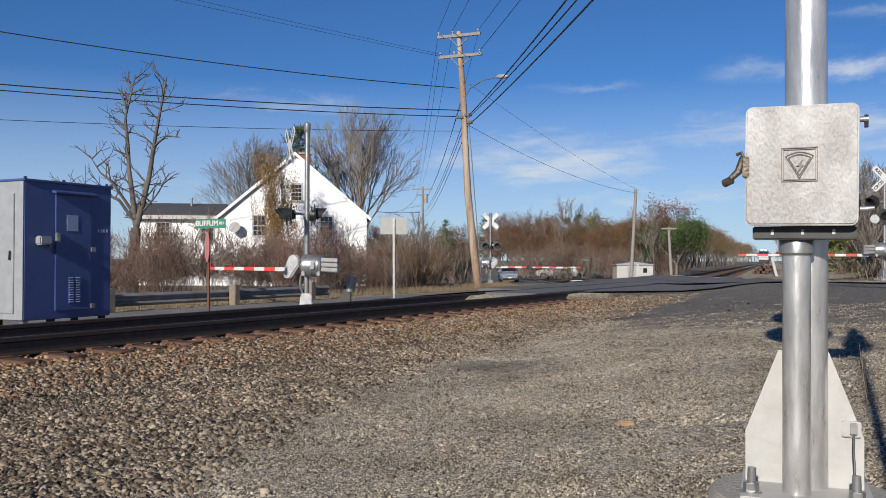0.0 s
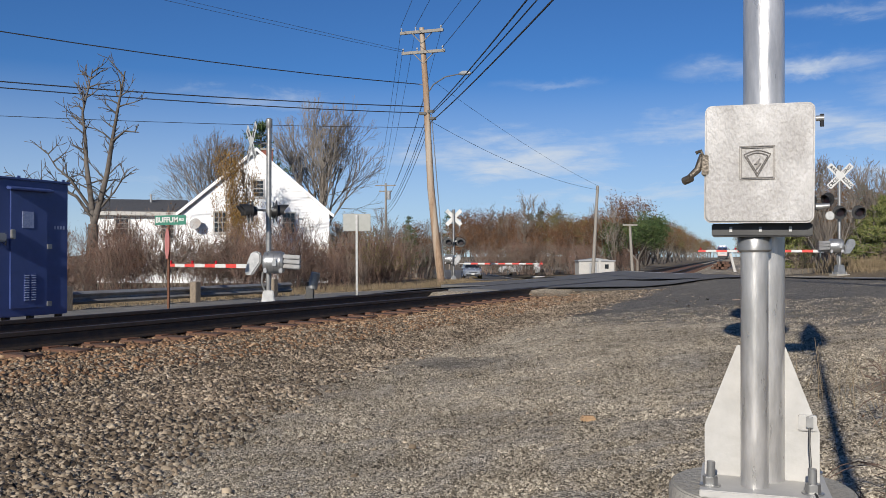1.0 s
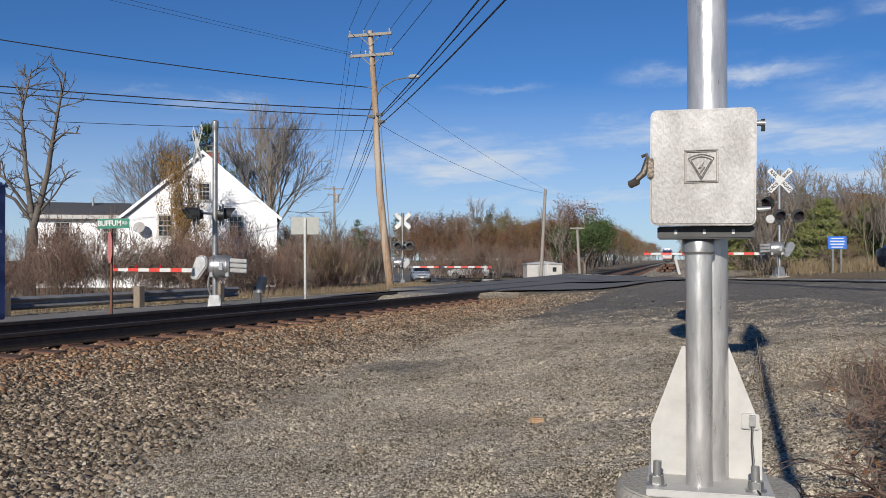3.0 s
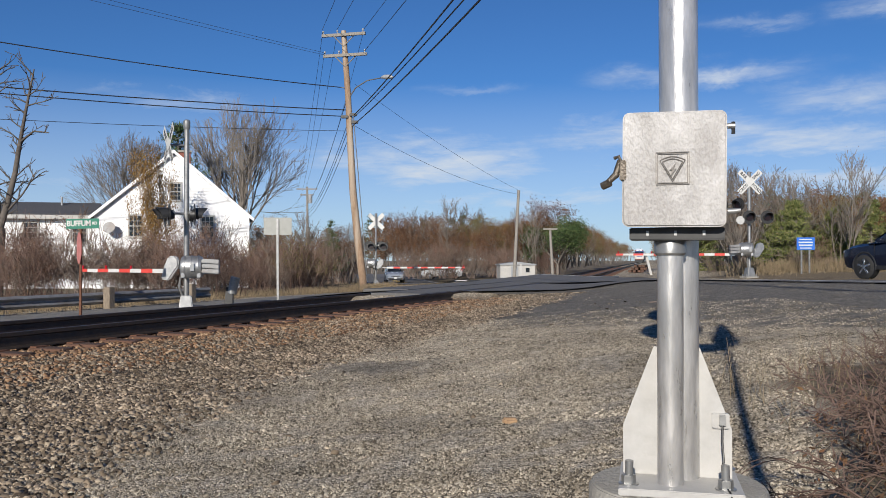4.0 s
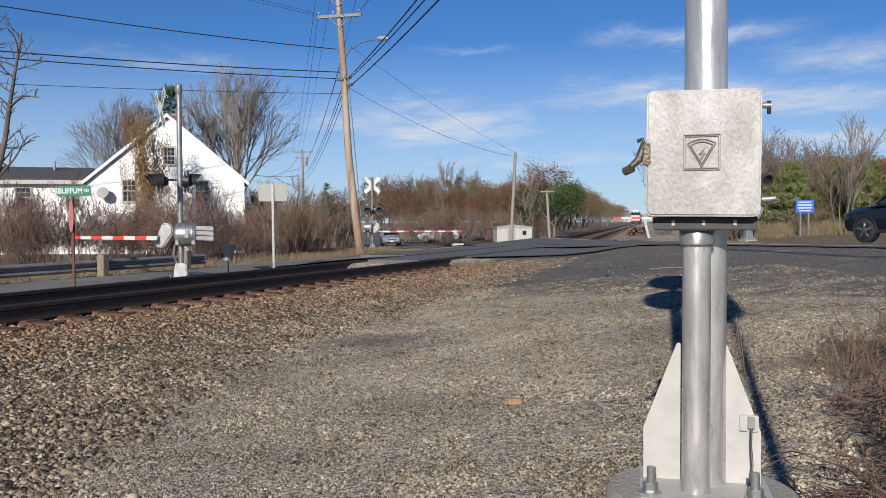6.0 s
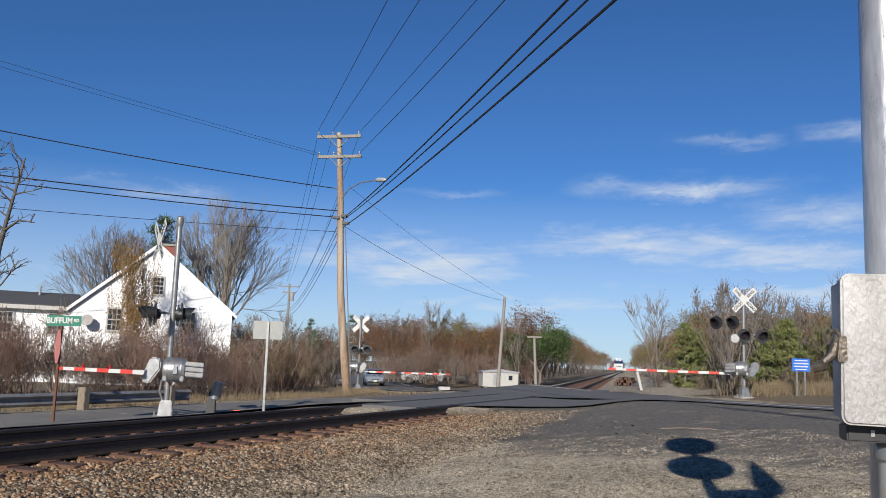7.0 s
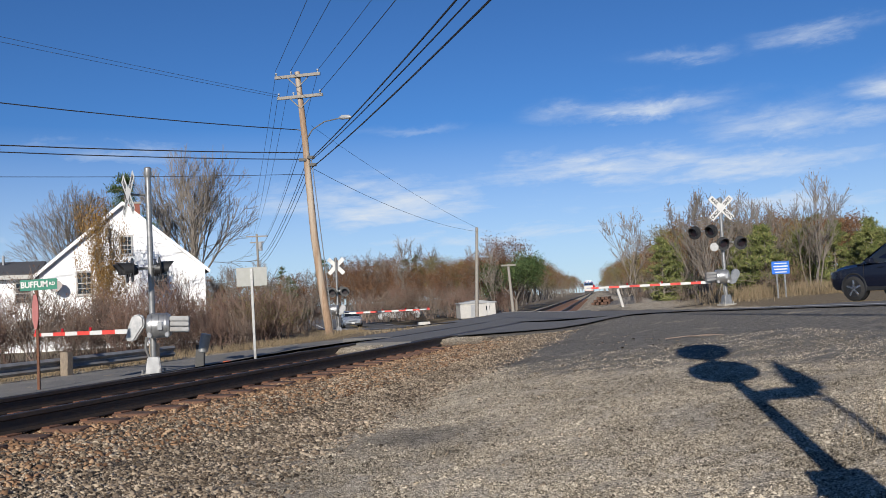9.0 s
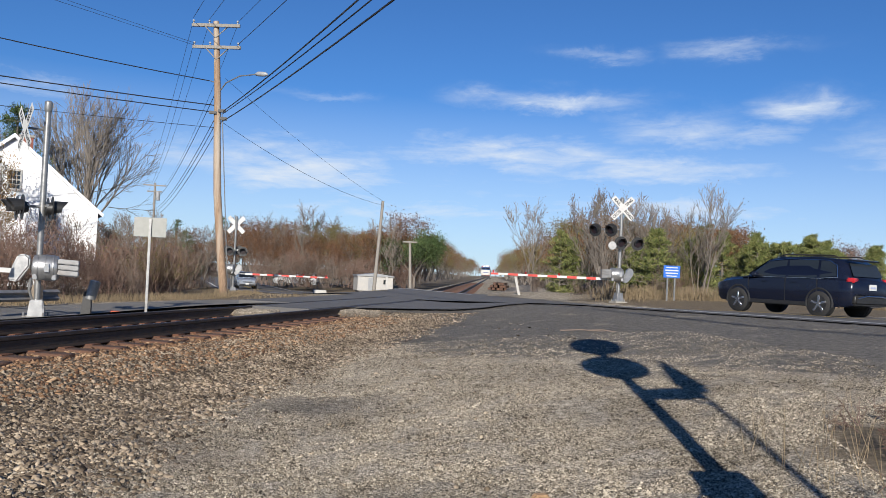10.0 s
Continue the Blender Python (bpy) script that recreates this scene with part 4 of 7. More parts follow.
def gate_arm(parent, start, direction, length, z, drop=0.0):
    """Striped arm, segment by segment."""
    d = Vector((*direction, 0)).normalized()
    a = math.degrees(math.atan2(d.y, d.x))
    arm = part("gate_arm", moved(Geo().box((length / 2, 0, 0), (length, 0.03, 0.04)).mesh("gate_arm", M_WHITE), pose(*start, z, 0, drop, a)), parent, "red and white striped gate arm, lowered")
    k, x, seg = 0, 0.35, 0.405
    while x < length:
        w = min(seg, length - x)
        part("stripe", moved(Geo().box((x + w / 2, 0, 0), (w - 0.003, 0.045, 0.105 - 0.03 * x / length)).mesh("stripe", M_RED if k % 2 else M_SIGNWHITE), pose(*start, z, 0, drop, a)), arm)
        x += seg; k += 1
    for u in (0.45, 0.72, 0.98):
        p = Vector((*start, z)) + d * length * u
        lamp = part("arm_lamp", Geo().tube([(p.x, p.y, p.z + 0.04), (p.x, p.y, p.z + 0.13)], 0.032, 12).mesh("arm_lamp", M_LAMPRED), arm, "small red gate lamp")
    return arm


def crossing_signal(x, y, z0, top, cross_at, lights, arm, mech_z, label, mech_side=1.0, bell=True, crossbuck_z=None, cross_off=(0, -0.12)):
    t = thing("crossing_signal", label, "crossing signal", group="crossing signals with gates")
    g = Geo().box((x, y, z0 + 0.19), (0.36, 0.36, 0.40), (0, 0, 12), 0.72)
    b = part("base", g.mesh("base", M_PALE, 0.02), t, "silver cast base on bolts")
    part("footing", Geo().box((x, y, z0 - 0.03), (0.55, 0.55, 0.12), (0, 0, 12)).mesh("footing", M_CONC, 0.01), t, "concrete footing")
    for dx, dy in ((-.2, -.2), (.2, -.2), (.2, .2), (-.2, .2)):
        part("bolt", Geo().tube([(x + dx, y + dy, z0), (x + dx, y + dy, z0 + 0.12)], 0.025, 8).mesh("bolt", M_PALE), b)
    part("mast", Geo().tube([(x, y, z0 + 0.3), (x, y, top)], 0.065, 20).mesh("mast", M_PALE), t, "silver painted mast")
    part("cap", Geo().tube([(x, y, top - 0.22), (x, y, top - 0.16), (x, y, top), (x, y, top + 0.03)], [0.066, 0.085, 0.085, 0.05], 20).mesh("cap", M_PALE), t)
    crossbuck(t, pose(x + cross_off[0], y + cross_off[1], crossbuck_z, 0, 0, cross_at))
    part("sign_bracket", Geo().tube([(x, y, crossbuck_z), (x + cross_off[0], y + cross_off[1] + 0.02, crossbuck_z)], 0.025, 8).mesh("sign_bracket", M_PALE), t)
    for lx, ly, lz, lr in lights:
        signal_lights(t, pose(x + lx, y + ly, lz, 0, 0, lr))
        part("light_bracket", Geo().tube([(x, y, lz + 0.05), (x + lx, y + ly, lz + 0.05)], 0.03, 8).mesh("light_bracket", M_PALE), t)
    if bell:
        part("bell", disc(Geo(), (x + bell * mech_side, y - 0.2, lights[0][2] - 0.12), 0.17, 0.09, (0.2, 1, 0)).mesh("bell", M_PALE, 0.02), t, "grey round crossing bell")
    # gate mechanism: housing, crank, counterweights
    s = mech_side
    d = Vector((*arm[0], 0)).normalized()
    mz = mech_z
    barrel = [(-0.27, 0.10), (-0.265, 0.19), (-0.24, 0.25), (-0.17, 0.275), (0.17, 0.275), (0.24, 0.25), (0.265, 0.20), (0.275, 0.10)]
    hm = pose(x + s * 0.22, y - 0.26, mz, 0, 0, 8 * s)
    h = part("gate_mechanism", Geo().tube([hm @ Vector((a, 0, 0)) for a, r in barrel], [r for a, r in barrel], 28).mesh("gate_mechanism", M_CASE), t, "silver rounded gate mechanism housing")
    for k in (-0.15, 0.0, 0.16):
        part("housing_rib", Geo().tube([hm @ Vector((k - 0.016, 0, 0)), hm @ Vector((k + 0.016, 0, 0))], 0.287, 28).mesh("housing_rib", M_CASE, 0.005), h)
    for k in (-0.19, 0.19):
        part("lug", Geo().box(tuple(hm @ Vector((k, -0.18, -0.20))), (0.09, 0.12, 0.12), (0, 0, 8 * s)).mesh("lug", M_CASE, 0.015), h)
    part("nameplate", Geo().box((x + s * 0.22 + 0.085, y - 0.545, mz + 0.0), (0.09, 0.03, 0.18), (0, 0, 8 * s)).mesh("nameplate", M_GREYPAINT), h)
    part("crank", Geo().prism([(-0.24, -0.30), (-0.04, -0.33), (0.20, 0.02), (0.19, 0.20), (0.10, 0.28), (-0.06, 0.26), (-0.16, 0.02)], 0.17, pose(x - s * 0.28, y - 0.38, mz - 0.0)).mesh("crank", M_CASE, 0.035, 3), t, "silver crank casting")
    part("shaft", Geo().tube([(x - s * 0.3, y - 0.22, mz), (x + s * 0.5, y - 0.22, mz)], 0.05, 14).mesh("shaft", M_PALE), t)
    for k in range(3):
        part("counterweight", Geo().box((x + s * 0.70, y - 0.34, mz - 0.10 + 0.12 * k), (0.42, 0.16, 0.10), (0, 3 * s, 4)).mesh("counterweight", M_GUARD, 0.012), t, "grey counterweight plates")
    part("counterweight_arm", Geo().box((x + s * 0.60, y - 0.24, mz), (0.56, 0.05, 0.34), (0, 3 * s, 4)).mesh("counterweight_arm", M_CASE, 0.012), t)
    p0 = (x + d.x * 0.30, y + d.y * 0.30 - 0.22)
    gate_arm(t, p0, arm[0], arm[1], arm[2])
    part("conduit", Geo().tube([(x - 0.1, y - 0.15, mz - 0.25), (x - 0.14, y - 0.12, mz - 0.5), (x - 0.07, y - 0.05, z0 + 0.35)], 0.03, 10).mesh("conduit", M_PALE), t)
    return t


def signals():
    crossing_signal(-6.5, 21.55, -0.07, 4.66, -58, [(-0.40, -0.25, 2.30, -65), (0.10, 0.20, 2.32, 112)], ((-1, 0.55), 3.45, 0.93), 1.03, "silver crossing signal with a gate beside the side road", 1.0, False, 4.05, (-0.42, -0.14))
    crossing_signal(12.2, 35.3, 0.50, 4.75, 0, [(0.28, -0.25, 2.92, 0), (-0.80, -0.1, 3.42, -48)], ((-1, 0.05), 5.1, 1.42), 1.62, "silver crossing signal with a gate beside the main road", -1.0, 0.42, 4.35)
    crossing_signal(-4.3, 51.7, -0.40, 3.95, 180, [(0.1, -0.25, 2.0, 0), (-0.1, 0.25, 2.05, 180)], ((1, 0.05), 5.0, 0.75), 1.0, "silver crossing signal with a gate beyond the tracks", -1.0, False, 3.5, (0, 0.12))
    p = thing("signal_pedestal", "black short pedestal with a grey cylinder beside the gate", "pedestal", pose(-5.62, 22.3, -0.10))
    part("post", Geo().box((0, 0, 0.3), (0.22, 0.16, 0.62), (0, 3, 0), 0.8).mesh("post", M_BLACK, 0.01), p)
    part("cylinder", Geo().tube([(0.06, 0, 0.44), (0.16, 0, 0.86)], 0.12, 18).mesh("cylinder", M_PALE, 0.01), p, "grey tilted cylinder")


# ---- blue equipment cabinet ----
def cabinet():
    a = math.degrees(math.atan2(12.85 - 11.40, -7.07 + 7.58))
    t = thing("equipment_cabinet", "blue metal signal equipment cabinet with a grey end on short legs", "cabinet", pose(-7.58, 11.40, 0, 0, 0, a))
    L, D, z0, z1 = 1.55, 1.35, 0.30, 2.30
    part("body", Geo().box((L / 2, D / 2, (z0 + z1) / 2), (L, D, z1 - z0)).mesh("body", M_BLUE, 0.012), t, "dark blue enamelled cabinet body")
    part("end_panel", Geo().box((-0.006, D / 2, (z0 + z1) / 2), (0.012, D - 0.02, z1 - z0 - 0.02)).mesh("end_panel", M_GREYPAINT, 0.003), t, "light grey end panel")
    ed = part("end_door", Geo().box((-0.02, D / 2 + 0.02, 1.26), (0.02, 1.02, 1.72)).mesh("end_door", M_GREYPAINT, 0.006), t, "light grey end door")
    part("handle", Geo().tube([(-0.05, 0.24, 1.30), (-0.06, 0.235, 1.22), (-0.05, 0.25, 1.17)], 0.012, 8).mesh("handle", M_BLACK), ed)
    part("roof", Geo().box((L / 2, D / 2, z1 + 0.012), (L + 0.05, D + 0.05, 0.035)).mesh("roof", M_BLUE, 0.008), t, "blue overhanging roof")
    dr = part("door", Geo().box((0.83, -0.012, 1.28), (0.64, 0.025, 1.72)).mesh("door", M_BLUE, 0.006), t, "blue cabinet door")
    part("rain_hood", Geo().prism([(0, 0), (-0.09, -0.03), (-0.09, -0.05), (0, -0.05)], 0.74, pose(0.46, -0.01, 2.20, 0, 0, -90) @ pose(0, 0, 0, 0, 0, 180) @ pose(0, -0.74, 0)).mesh("rain_hood", M_BLUE), t)
    part("rain_hood", Geo().box((0.83, -0.05, 2.165), (0.76, 0.10, 0.03), (14, 0, 0)).mesh("rain_hood", M_BLUE, 0.006), t)
    for x in (0.78, 0.90):
        v = part("vent", Geo().box((x, -0.028, 0.72), (0.085, 0.01, 0.40)).mesh("vent", M_BLUE), dr)
        sl = Geo()
        for k in range(11):
            sl.box((x, -0.036, 0.54 + 0.036 * k), (0.075, 0.014, 0.010), (25, 0, 0))
        part("louvres", sl.mesh("louvres", M_GREYBLUE), v)
    part("poster_frame", Geo().box((0.80, -0.028, 1.72), (0.20, 0.006, 0.24)).mesh("poster_frame", M_GREYBLUE), dr, "faded notice on the door")
    for z in (0.47, 1.33):
        part("hinge", Geo().box((1.18, -0.03, z), (0.08, 0.03, 0.07)).mesh("hinge", M_PALE, 0.004), dr)
    part("lock", Geo().box((0.53, -0.045, 1.50), (0.06, 0.06, 0.14)).mesh("lock", M_PALE, 0.01), dr, "steel lock box")
    m = part("meter_box", Geo().box((0.27, -0.07, 1.45), (0.20, 0.13, 0.13)).mesh("meter_box", M_GREYPAINT, 0.02), t, "grey outlet box with a cable")
    part("cable", Geo().tube([(0.30, -0.10, 1.39), (0.34, -0.14, 1.34), (0.36, -0.12, 1.42)], 0.01, 6).mesh("cable", M_BLACK), m)
    for k in range(4):
        part("mark", Geo().box((1.30 + 0.055 * k, -0.004, 1.62), (0.03, 0.004, 0.05)).mesh("mark", M_GREYBLUE), t)
    for x in (0.08, 0.52, 0.95, 1.46):
        for y in (0.1, D - 0.1):
            part("leg", Geo().box((x, y, 0.08), (0.08, 0.08, 0.46)).mesh("leg", M_BLACK if x > 0.3 else M_PALE, 0.004), t)
    for k, (x, z) in enumerate(((0.05, 2.34), (0.7, 2.34), (1.5, 2.34))):
        part("lifting_eye", Geo().box((x, 0.05, z), (0.05, 0.02, 0.05)).mesh("lifting_eye", M_BLUE, 0.004), t)


M_GREYBLUE = material("faded blue-white paint", (0.35, 0.40, 0.55), (0.22, 0.27, 0.44), 30, 0.5)


# ---- house ----
def window(parent, cx, y, cz, w, h, panes=(2, 4)):
    f = part("window", Geo().box((cx, y - 0.02, cz), (w, 0.03, h)).mesh("window", M_GLASS), parent, "dark sash window with white frame")
    fr = Geo()
    for sx in (-1, 1):
        fr.box((cx + sx * (w / 2 + 0.03), y - 0.04, cz), (0.08, 0.07, h + 0.14))
    for sz in (-1, 1):
        fr.box((cx, y - 0.04, cz + sz * (h / 2 + 0.03)), (w, 0.07, 0.08))
    part("window_frame", fr.mesh("window_frame", M_WHITE), f)
    part("sill", Geo().box((cx, y - 0.07, cz - h / 2 - 0.08), (w + 0.22, 0.10, 0.04)).mesh("sill", M_WHITE), f)
    mu = Geo()
    for i in range(1, panes[0] + 1):
        mu.box((cx - w / 2 + w * i / (panes[0] + 1), y - 0.04, cz), (0.02, 0.02, h))
    for i in range(1, panes[1]):
        mu.box((cx, y - 0.042, cz - h / 2 + h * i / panes[1]), (w, 0.022, 0.05 if i * 2 == panes[1] else 0.02))
    part("muntins", mu.mesh("muntins", M_WHITE), f)


def siding(outline_at, y, z0, z1, parent, step=0.16):
    """Overlapping clapboards over a wall that faces -y; outline_at gives x from and to at a height."""
    z = z0
    while z < z1 - 0.02:
        a, b = outline_at(z + step * 0.6)
        if b - a > 0.1:
            v = [(a, y, z), (b, y, z), (b, y - 0.03, z), (a, y - 0.03, z), (a, y, z + step), (b, y, z + step), (b, y - 0.008, z + step), (a, y - 0.008, z + step)]
            part("clapboard", Geo().add(v, [(3, 2, 6, 7), (0, 1, 2, 3), (4, 5, 6, 7), (0, 3, 7, 4), (1, 2, 6, 5)]).mesh("clapboard", M_SIDING, smooth=0), parent)
        z += step


def house():
    xl, xr, y0, y1, ze, zp, zb = -18.1, -10.4, 45.0, 56.0, 3.45, 6.75, -0.4
    xc = (xl + xr) / 2
    t = thing("house", "white clapboard house with a steep gable and a low wing", "house", pose(-14.25, 45, 0, 0, 0, 17.0) @ pose(14.25, -45, 0))
    g = Geo().prism([(xl, zb), (xr, zb), (xr, ze), (xc, zp), (xl, ze)], y1 - y0, pose(0, y0, 0))
    w = part("wall", g.mesh("wall", M_SIDING), t, "white gable wall of clapboards")
    siding(lambda z: (xl, xr) if z < ze else (xl + (z - ze) * (xc - xl) / (zp - ze), xr - (z - ze) * (xr - xc) / (zp - ze)), y0, 0.0, zp - 0.1, w)
    for s, xe in ((-1, xl), (1, xr)):
        v = []
        dx, dz = (xc - xe), (zp - ze)
        n = Vector((-dz * (1 if dx > 0 else -1), abs(dx))).normalized() * 0.14
        o = 0.2
        ex, ez = xe - dx / abs(dx) * o, ze - dz / abs(dx) * o
        ol = [(ex, ez), (xc, zp), (xc, zp + 0.16), (ex + n.x * 0.6, ez + n.y)]
        part("roof", Geo().prism(ol, y1 - y0 + 0.5, pose(0, y0 - 0.18, 0)).mesh("roof", M_ROOF), t, "dark shingle roof slope")
        ol2 = [(ex, ez - 0.02), (xc, zp - 0.02), (xc, zp + 0.17), (ex + n.x * 0.6, ez + n.y + 0.01)]
        part("rake_board", Geo().prism(ol2, 0.06, pose(0, y0 - 0.245, 0)).mesh("rake_board", M_SIDING), t, "white rake board")
    window(t, -12.55, y0, 2.95, 0.62, 1.05)
    window(t, -12.55, y0, 0.75, 0.62, 1.05)
    window(t, -14.15, y0, 4.75, 0.5, 0.85)
    window(t, -16.1, y0, 2.95, 0.62, 1.05)
    window(t, -16.1, y0, 0.75, 0.62, 1.05)
    ch = part("chimney", Geo().box((-13.7, 47.9, 6.45), (0.62, 0.62, 1.4)).mesh("chimney", M_BRICK, 0.01), t, "red brick chimney")
    part("cap", Geo().box((-13.7, 47.9, 7.18), (0.74, 0.74, 0.10)).mesh("cap", M_CONC), ch)
    # satellite dish
    d = part("satellite_dish", Geo().tube([(-17.35, y0 - 0.5, 2.85), (-17.33, y0 - 0.42, 2.82), (-17.27, y0 - 0.30, 2.76)], [0.30, 0.24, 0.04], 24).mesh("satellite_dish", M_GUARD), t, "grey satellite dish on the gable")
    part("dish_arm", Geo().tube([(-17.3, y0 - 0.35, 2.78), (-17.25, y0, 2.6)], 0.03, 8).mesh("dish_arm", M_PALE), d)
    # wing
    a, b, c0, c1 = -22.8, xl, 46.2, 52.0
    e, r = 3.5, 4.2
    g = Geo().add([(a, c0, zb), (b, c0, zb), (b, c1, zb), (a, c1, zb), (a, c0, e), (b, c0, e), (b, c1, e), (a, c1, e), (a, (c0 + c1) / 2, r), (b, (c0 + c1) / 2, r)],
                  [(0, 1, 5, 4), (2, 3, 7, 6), (3, 0, 4, 8, 7), (1, 2, 6, 9, 5), (4, 5, 9, 8), (6, 7, 8, 9)])
    wg = part("wing_wall", g.mesh("wing_wall", M_SIDING), t, "white clapboard wing wall")
    siding(lambda z: (a, b), c0, 0.0, e, wg)
    cm = (c0 + c1) / 2
    for s, ce in ((-1, c0 - 0.35), (1, c1 + 0.35)):
        ez = e - (r - e) / (cm - c0) * 0.35
        g = Geo().add([(a - 0.25, ce, ez), (b, ce, ez), (b, cm, r), (a - 0.25, cm, r), (a - 0.25, ce, ez + 0.14), (b, ce, ez + 0.14), (b, cm, r + 0.14), (a - 0.25, cm, r + 0.14)],
                      [(0, 1, 2, 3), (4, 5, 6, 7), (0, 1, 5, 4), (1, 2, 6, 5), (2, 3, 7, 6), (3, 0, 4, 7)])
        part("wing_roof", g.mesh("wing_roof", M_ROOF), t, "dark shingle wing roof")
    part("fascia", Geo().box(((a + b) / 2, c0 - 0.38, e - 0.1), (b - a + 0.2, 0.05, 0.2)).mesh("fascia", M_WHITE), t)
    part("vent_pipe", Geo().tube([(-20.0, cm - 0.8, 3.9), (-20.0, cm - 0.8, 4.6)], 0.06, 10).mesh("vent_pipe", M_GREYPAINT), t)
    for wx in (-21.2, -18.9):
        window(t, wx, c0, 2.62, 0.66, 1.0)
        window(t, wx, c0, 0.75, 0.66, 1.0)


# ---- poles and wires ----
def sag(a, b, drop, n=18):
    a, b = Vector(a), Vector(b)
    return [a.lerp(b, k / n) - Vector((0, 0, 4 * drop * (k / n) * (1 - k / n))) for k in range(n + 1)]


def wire(a, b, drop, r=0.016, label="black overhead cable between poles", group="overhead cables"):
    single("overhead_cable", Geo().tube(sag(a, b, drop), r, 5).mesh("overhead_cable", M_WIRE), label, "cable", group=group)


def insulator(parent, p):
    part("insulator", Geo().tube([(p[0], p[1], p[2]), (p[0], p[1], p[2] + 0.08), (p[0], p[1], p[2] + 0.10), (p[0], p[1], p[2] + 0.17)], [0.025, 0.025, 0.055, 0.04], 10).mesh("insulator", M_GREYPAINT), parent)


def utility_pole():
    base, top = Vector((-3.99, 41.2, -0.1)), Vector((-5.0, 41.4, 12.15))
    at = lambda z: base.lerp(top, (z - base.z) / (top.z - base.z))
    t = thing("utility_pole", "tall brown wooden utility pole with two crossarms and a street lamp", "utility pole")
    part("pole", Geo().tube([at(-0.4), at(2.0) - Vector((0.10, 0, 0)), at(4.4) - Vector((0.16, 0, 0)), at(7.0) - Vector((0.10, 0, 0)), at(9.0) - Vector((0.03, 0, 0)), at(12.15)], [0.19, 0.182, 0.172, 0.155, 0.145, 0.125], 18).mesh("pole", M_WOODPOLE), t)
    for z, w in ((11.93, 2.2), (10.95, 2.2)):
        p = at(z)
        ca = part("crossarm", Geo().box((p.x, p.y - 0.16, p.z), (w, 0.11, 0.14), (0, 0, -14)).mesh("crossarm", M_GREYWOOD, 0.008), t, "grey wooden crossarm")
        for s in (-1, 1):
            part("brace", Geo().tube([(p.x + s * 0.5, p.y - 0.2, p.z - 0.05), (p.x, p.y - 0.13, p.z - 0.55)], 0.025, 6).mesh("brace", M_GREYWOOD), ca)
        for o in (-1.0, -0.3, 0.95):
            insulator(ca, (p.x + o, p.y - 0.16 - o * 0.24, p.z + 0.06))
    p = at(9.0)
    lamp = part("street_lamp", Geo().tube([(p.x, p.y, 8.9), (p.x + 0.35, p.y - 0.3, 9.35), (p.x + 0.95, p.y - 0.7, 9.62), (p.x + 1.75, p.y - 1.2, 9.66)], 0.03, 8).mesh("street_lamp", M_PALE), t, "curved street lamp arm")
    part("lamp_head", Geo().tube([(p.x + 1.65, p.y - 1.15, 9.66), (p.x + 1.8, p.y - 1.24, 9.67), (p.x + 2.1, p.y - 1.42, 9.64), (p.x + 2.2, p.y - 1.48, 9.62)], [0.05, 0.11, 0.10, 0.03], 12).mesh("lamp_head", M_GREYPAINT), lamp)
    for z, s in ((8.0, -0.25), (7.75, 0.2), (8.1, 0.15)):
        q = at(z)
        part("cable_clamp", Geo().box((q.x + s, q.y - 0.15, z), (0.34, 0.14, 0.14)).mesh("cable_clamp", M_BLACK, 0.02), t)
    for z in (9.35,):
        q = at(z)
        part("bracket", Geo().tube([(q.x, q.y, z), (q.x - 0.35, q.y - 0.1, z + 0.08)], 0.025, 6).mesh("bracket", M_PALE), t)
    part("riser", Geo().tube([at(0.2) + Vector((0.17, -0.06, 0)), at(6.0) + Vector((0.16, -0.06, 0)), at(8.0) + Vector((0.15, -0.06, 0))], 0.022, 8).mesh("riser", M_PALE), t, "grey riser pipe")
    # far poles along the road
    def far_pole(x, y, z0, z1, lean, r=0.14, arms=(), label="slender grey wooden pole", tilt=0.0):
        q = thing("utility_pole", label, "utility pole", group="far poles")
        part("pole", Geo().tube([(x, y, z0), (x + lean, y, z1)], [r, r * 0.75], 10).mesh("pole", M_GREYWOOD), q)
        for dz, w in arms:
            part("crossarm", Geo().box((x + lean, y - 0.15, z1 - dz), (w, 0.1, 0.14)).mesh("crossarm", M_GREYWOOD), q)
        return q
    far_pole(5.0, 66.0, -0.3, 6.5, 0.35, 0.14)
    far_pole(9.5, 79.0, -0.5, 4.1, -0.25, 0.15, ((0.1, 1.3),))
    q = far_pole(-16.8, 104.0, -1.2, 10.0, -0.1, 0.16, ((0.3, 2.5), (1.0, 1.6)), "far utility pole with crossarms and a transformer")
    part("transformer", Geo().tube([(-16.5, 103.8, 8.0), (-16.5, 103.8, 9.0)], 0.25, 14).mesh("transformer", M_GREYPAINT), q)
    for k, (yy, xx) in enumerate(((230, 33.5), (262, 40.5))):
        far_pole(xx, yy, 0, 7.5, 0, 0.2, ((0.4, 3.0), (1.4, 3.0), (2.4, 3.0)), "far line-side pole with several crossarms")
    # cables: towards the camera and over it
    a = at(8.1)
    for dz, r, tx, tz in ((0.0, 0.022, 7.35, 5.6), (-0.10, 0.018, 7.75, 5.5), (-0.45, 0.024, 8.0, 5.32)):
        wire((a.x + 0.2, a.y - 0.1, a.z + dz), (tx, -14, tz + 1.4), 0.55, r)
    top1 = at(12.0)
    for o, e in ((-1.0, -1.6), (-0.3, -0.2), (0.95, 2.2)):
        wire((top1.x + o, top1.y - 0.2, 12.15), (9.2 + e, -14, 12.4), 0.5, 0.011)
    top2 = at(11.0)
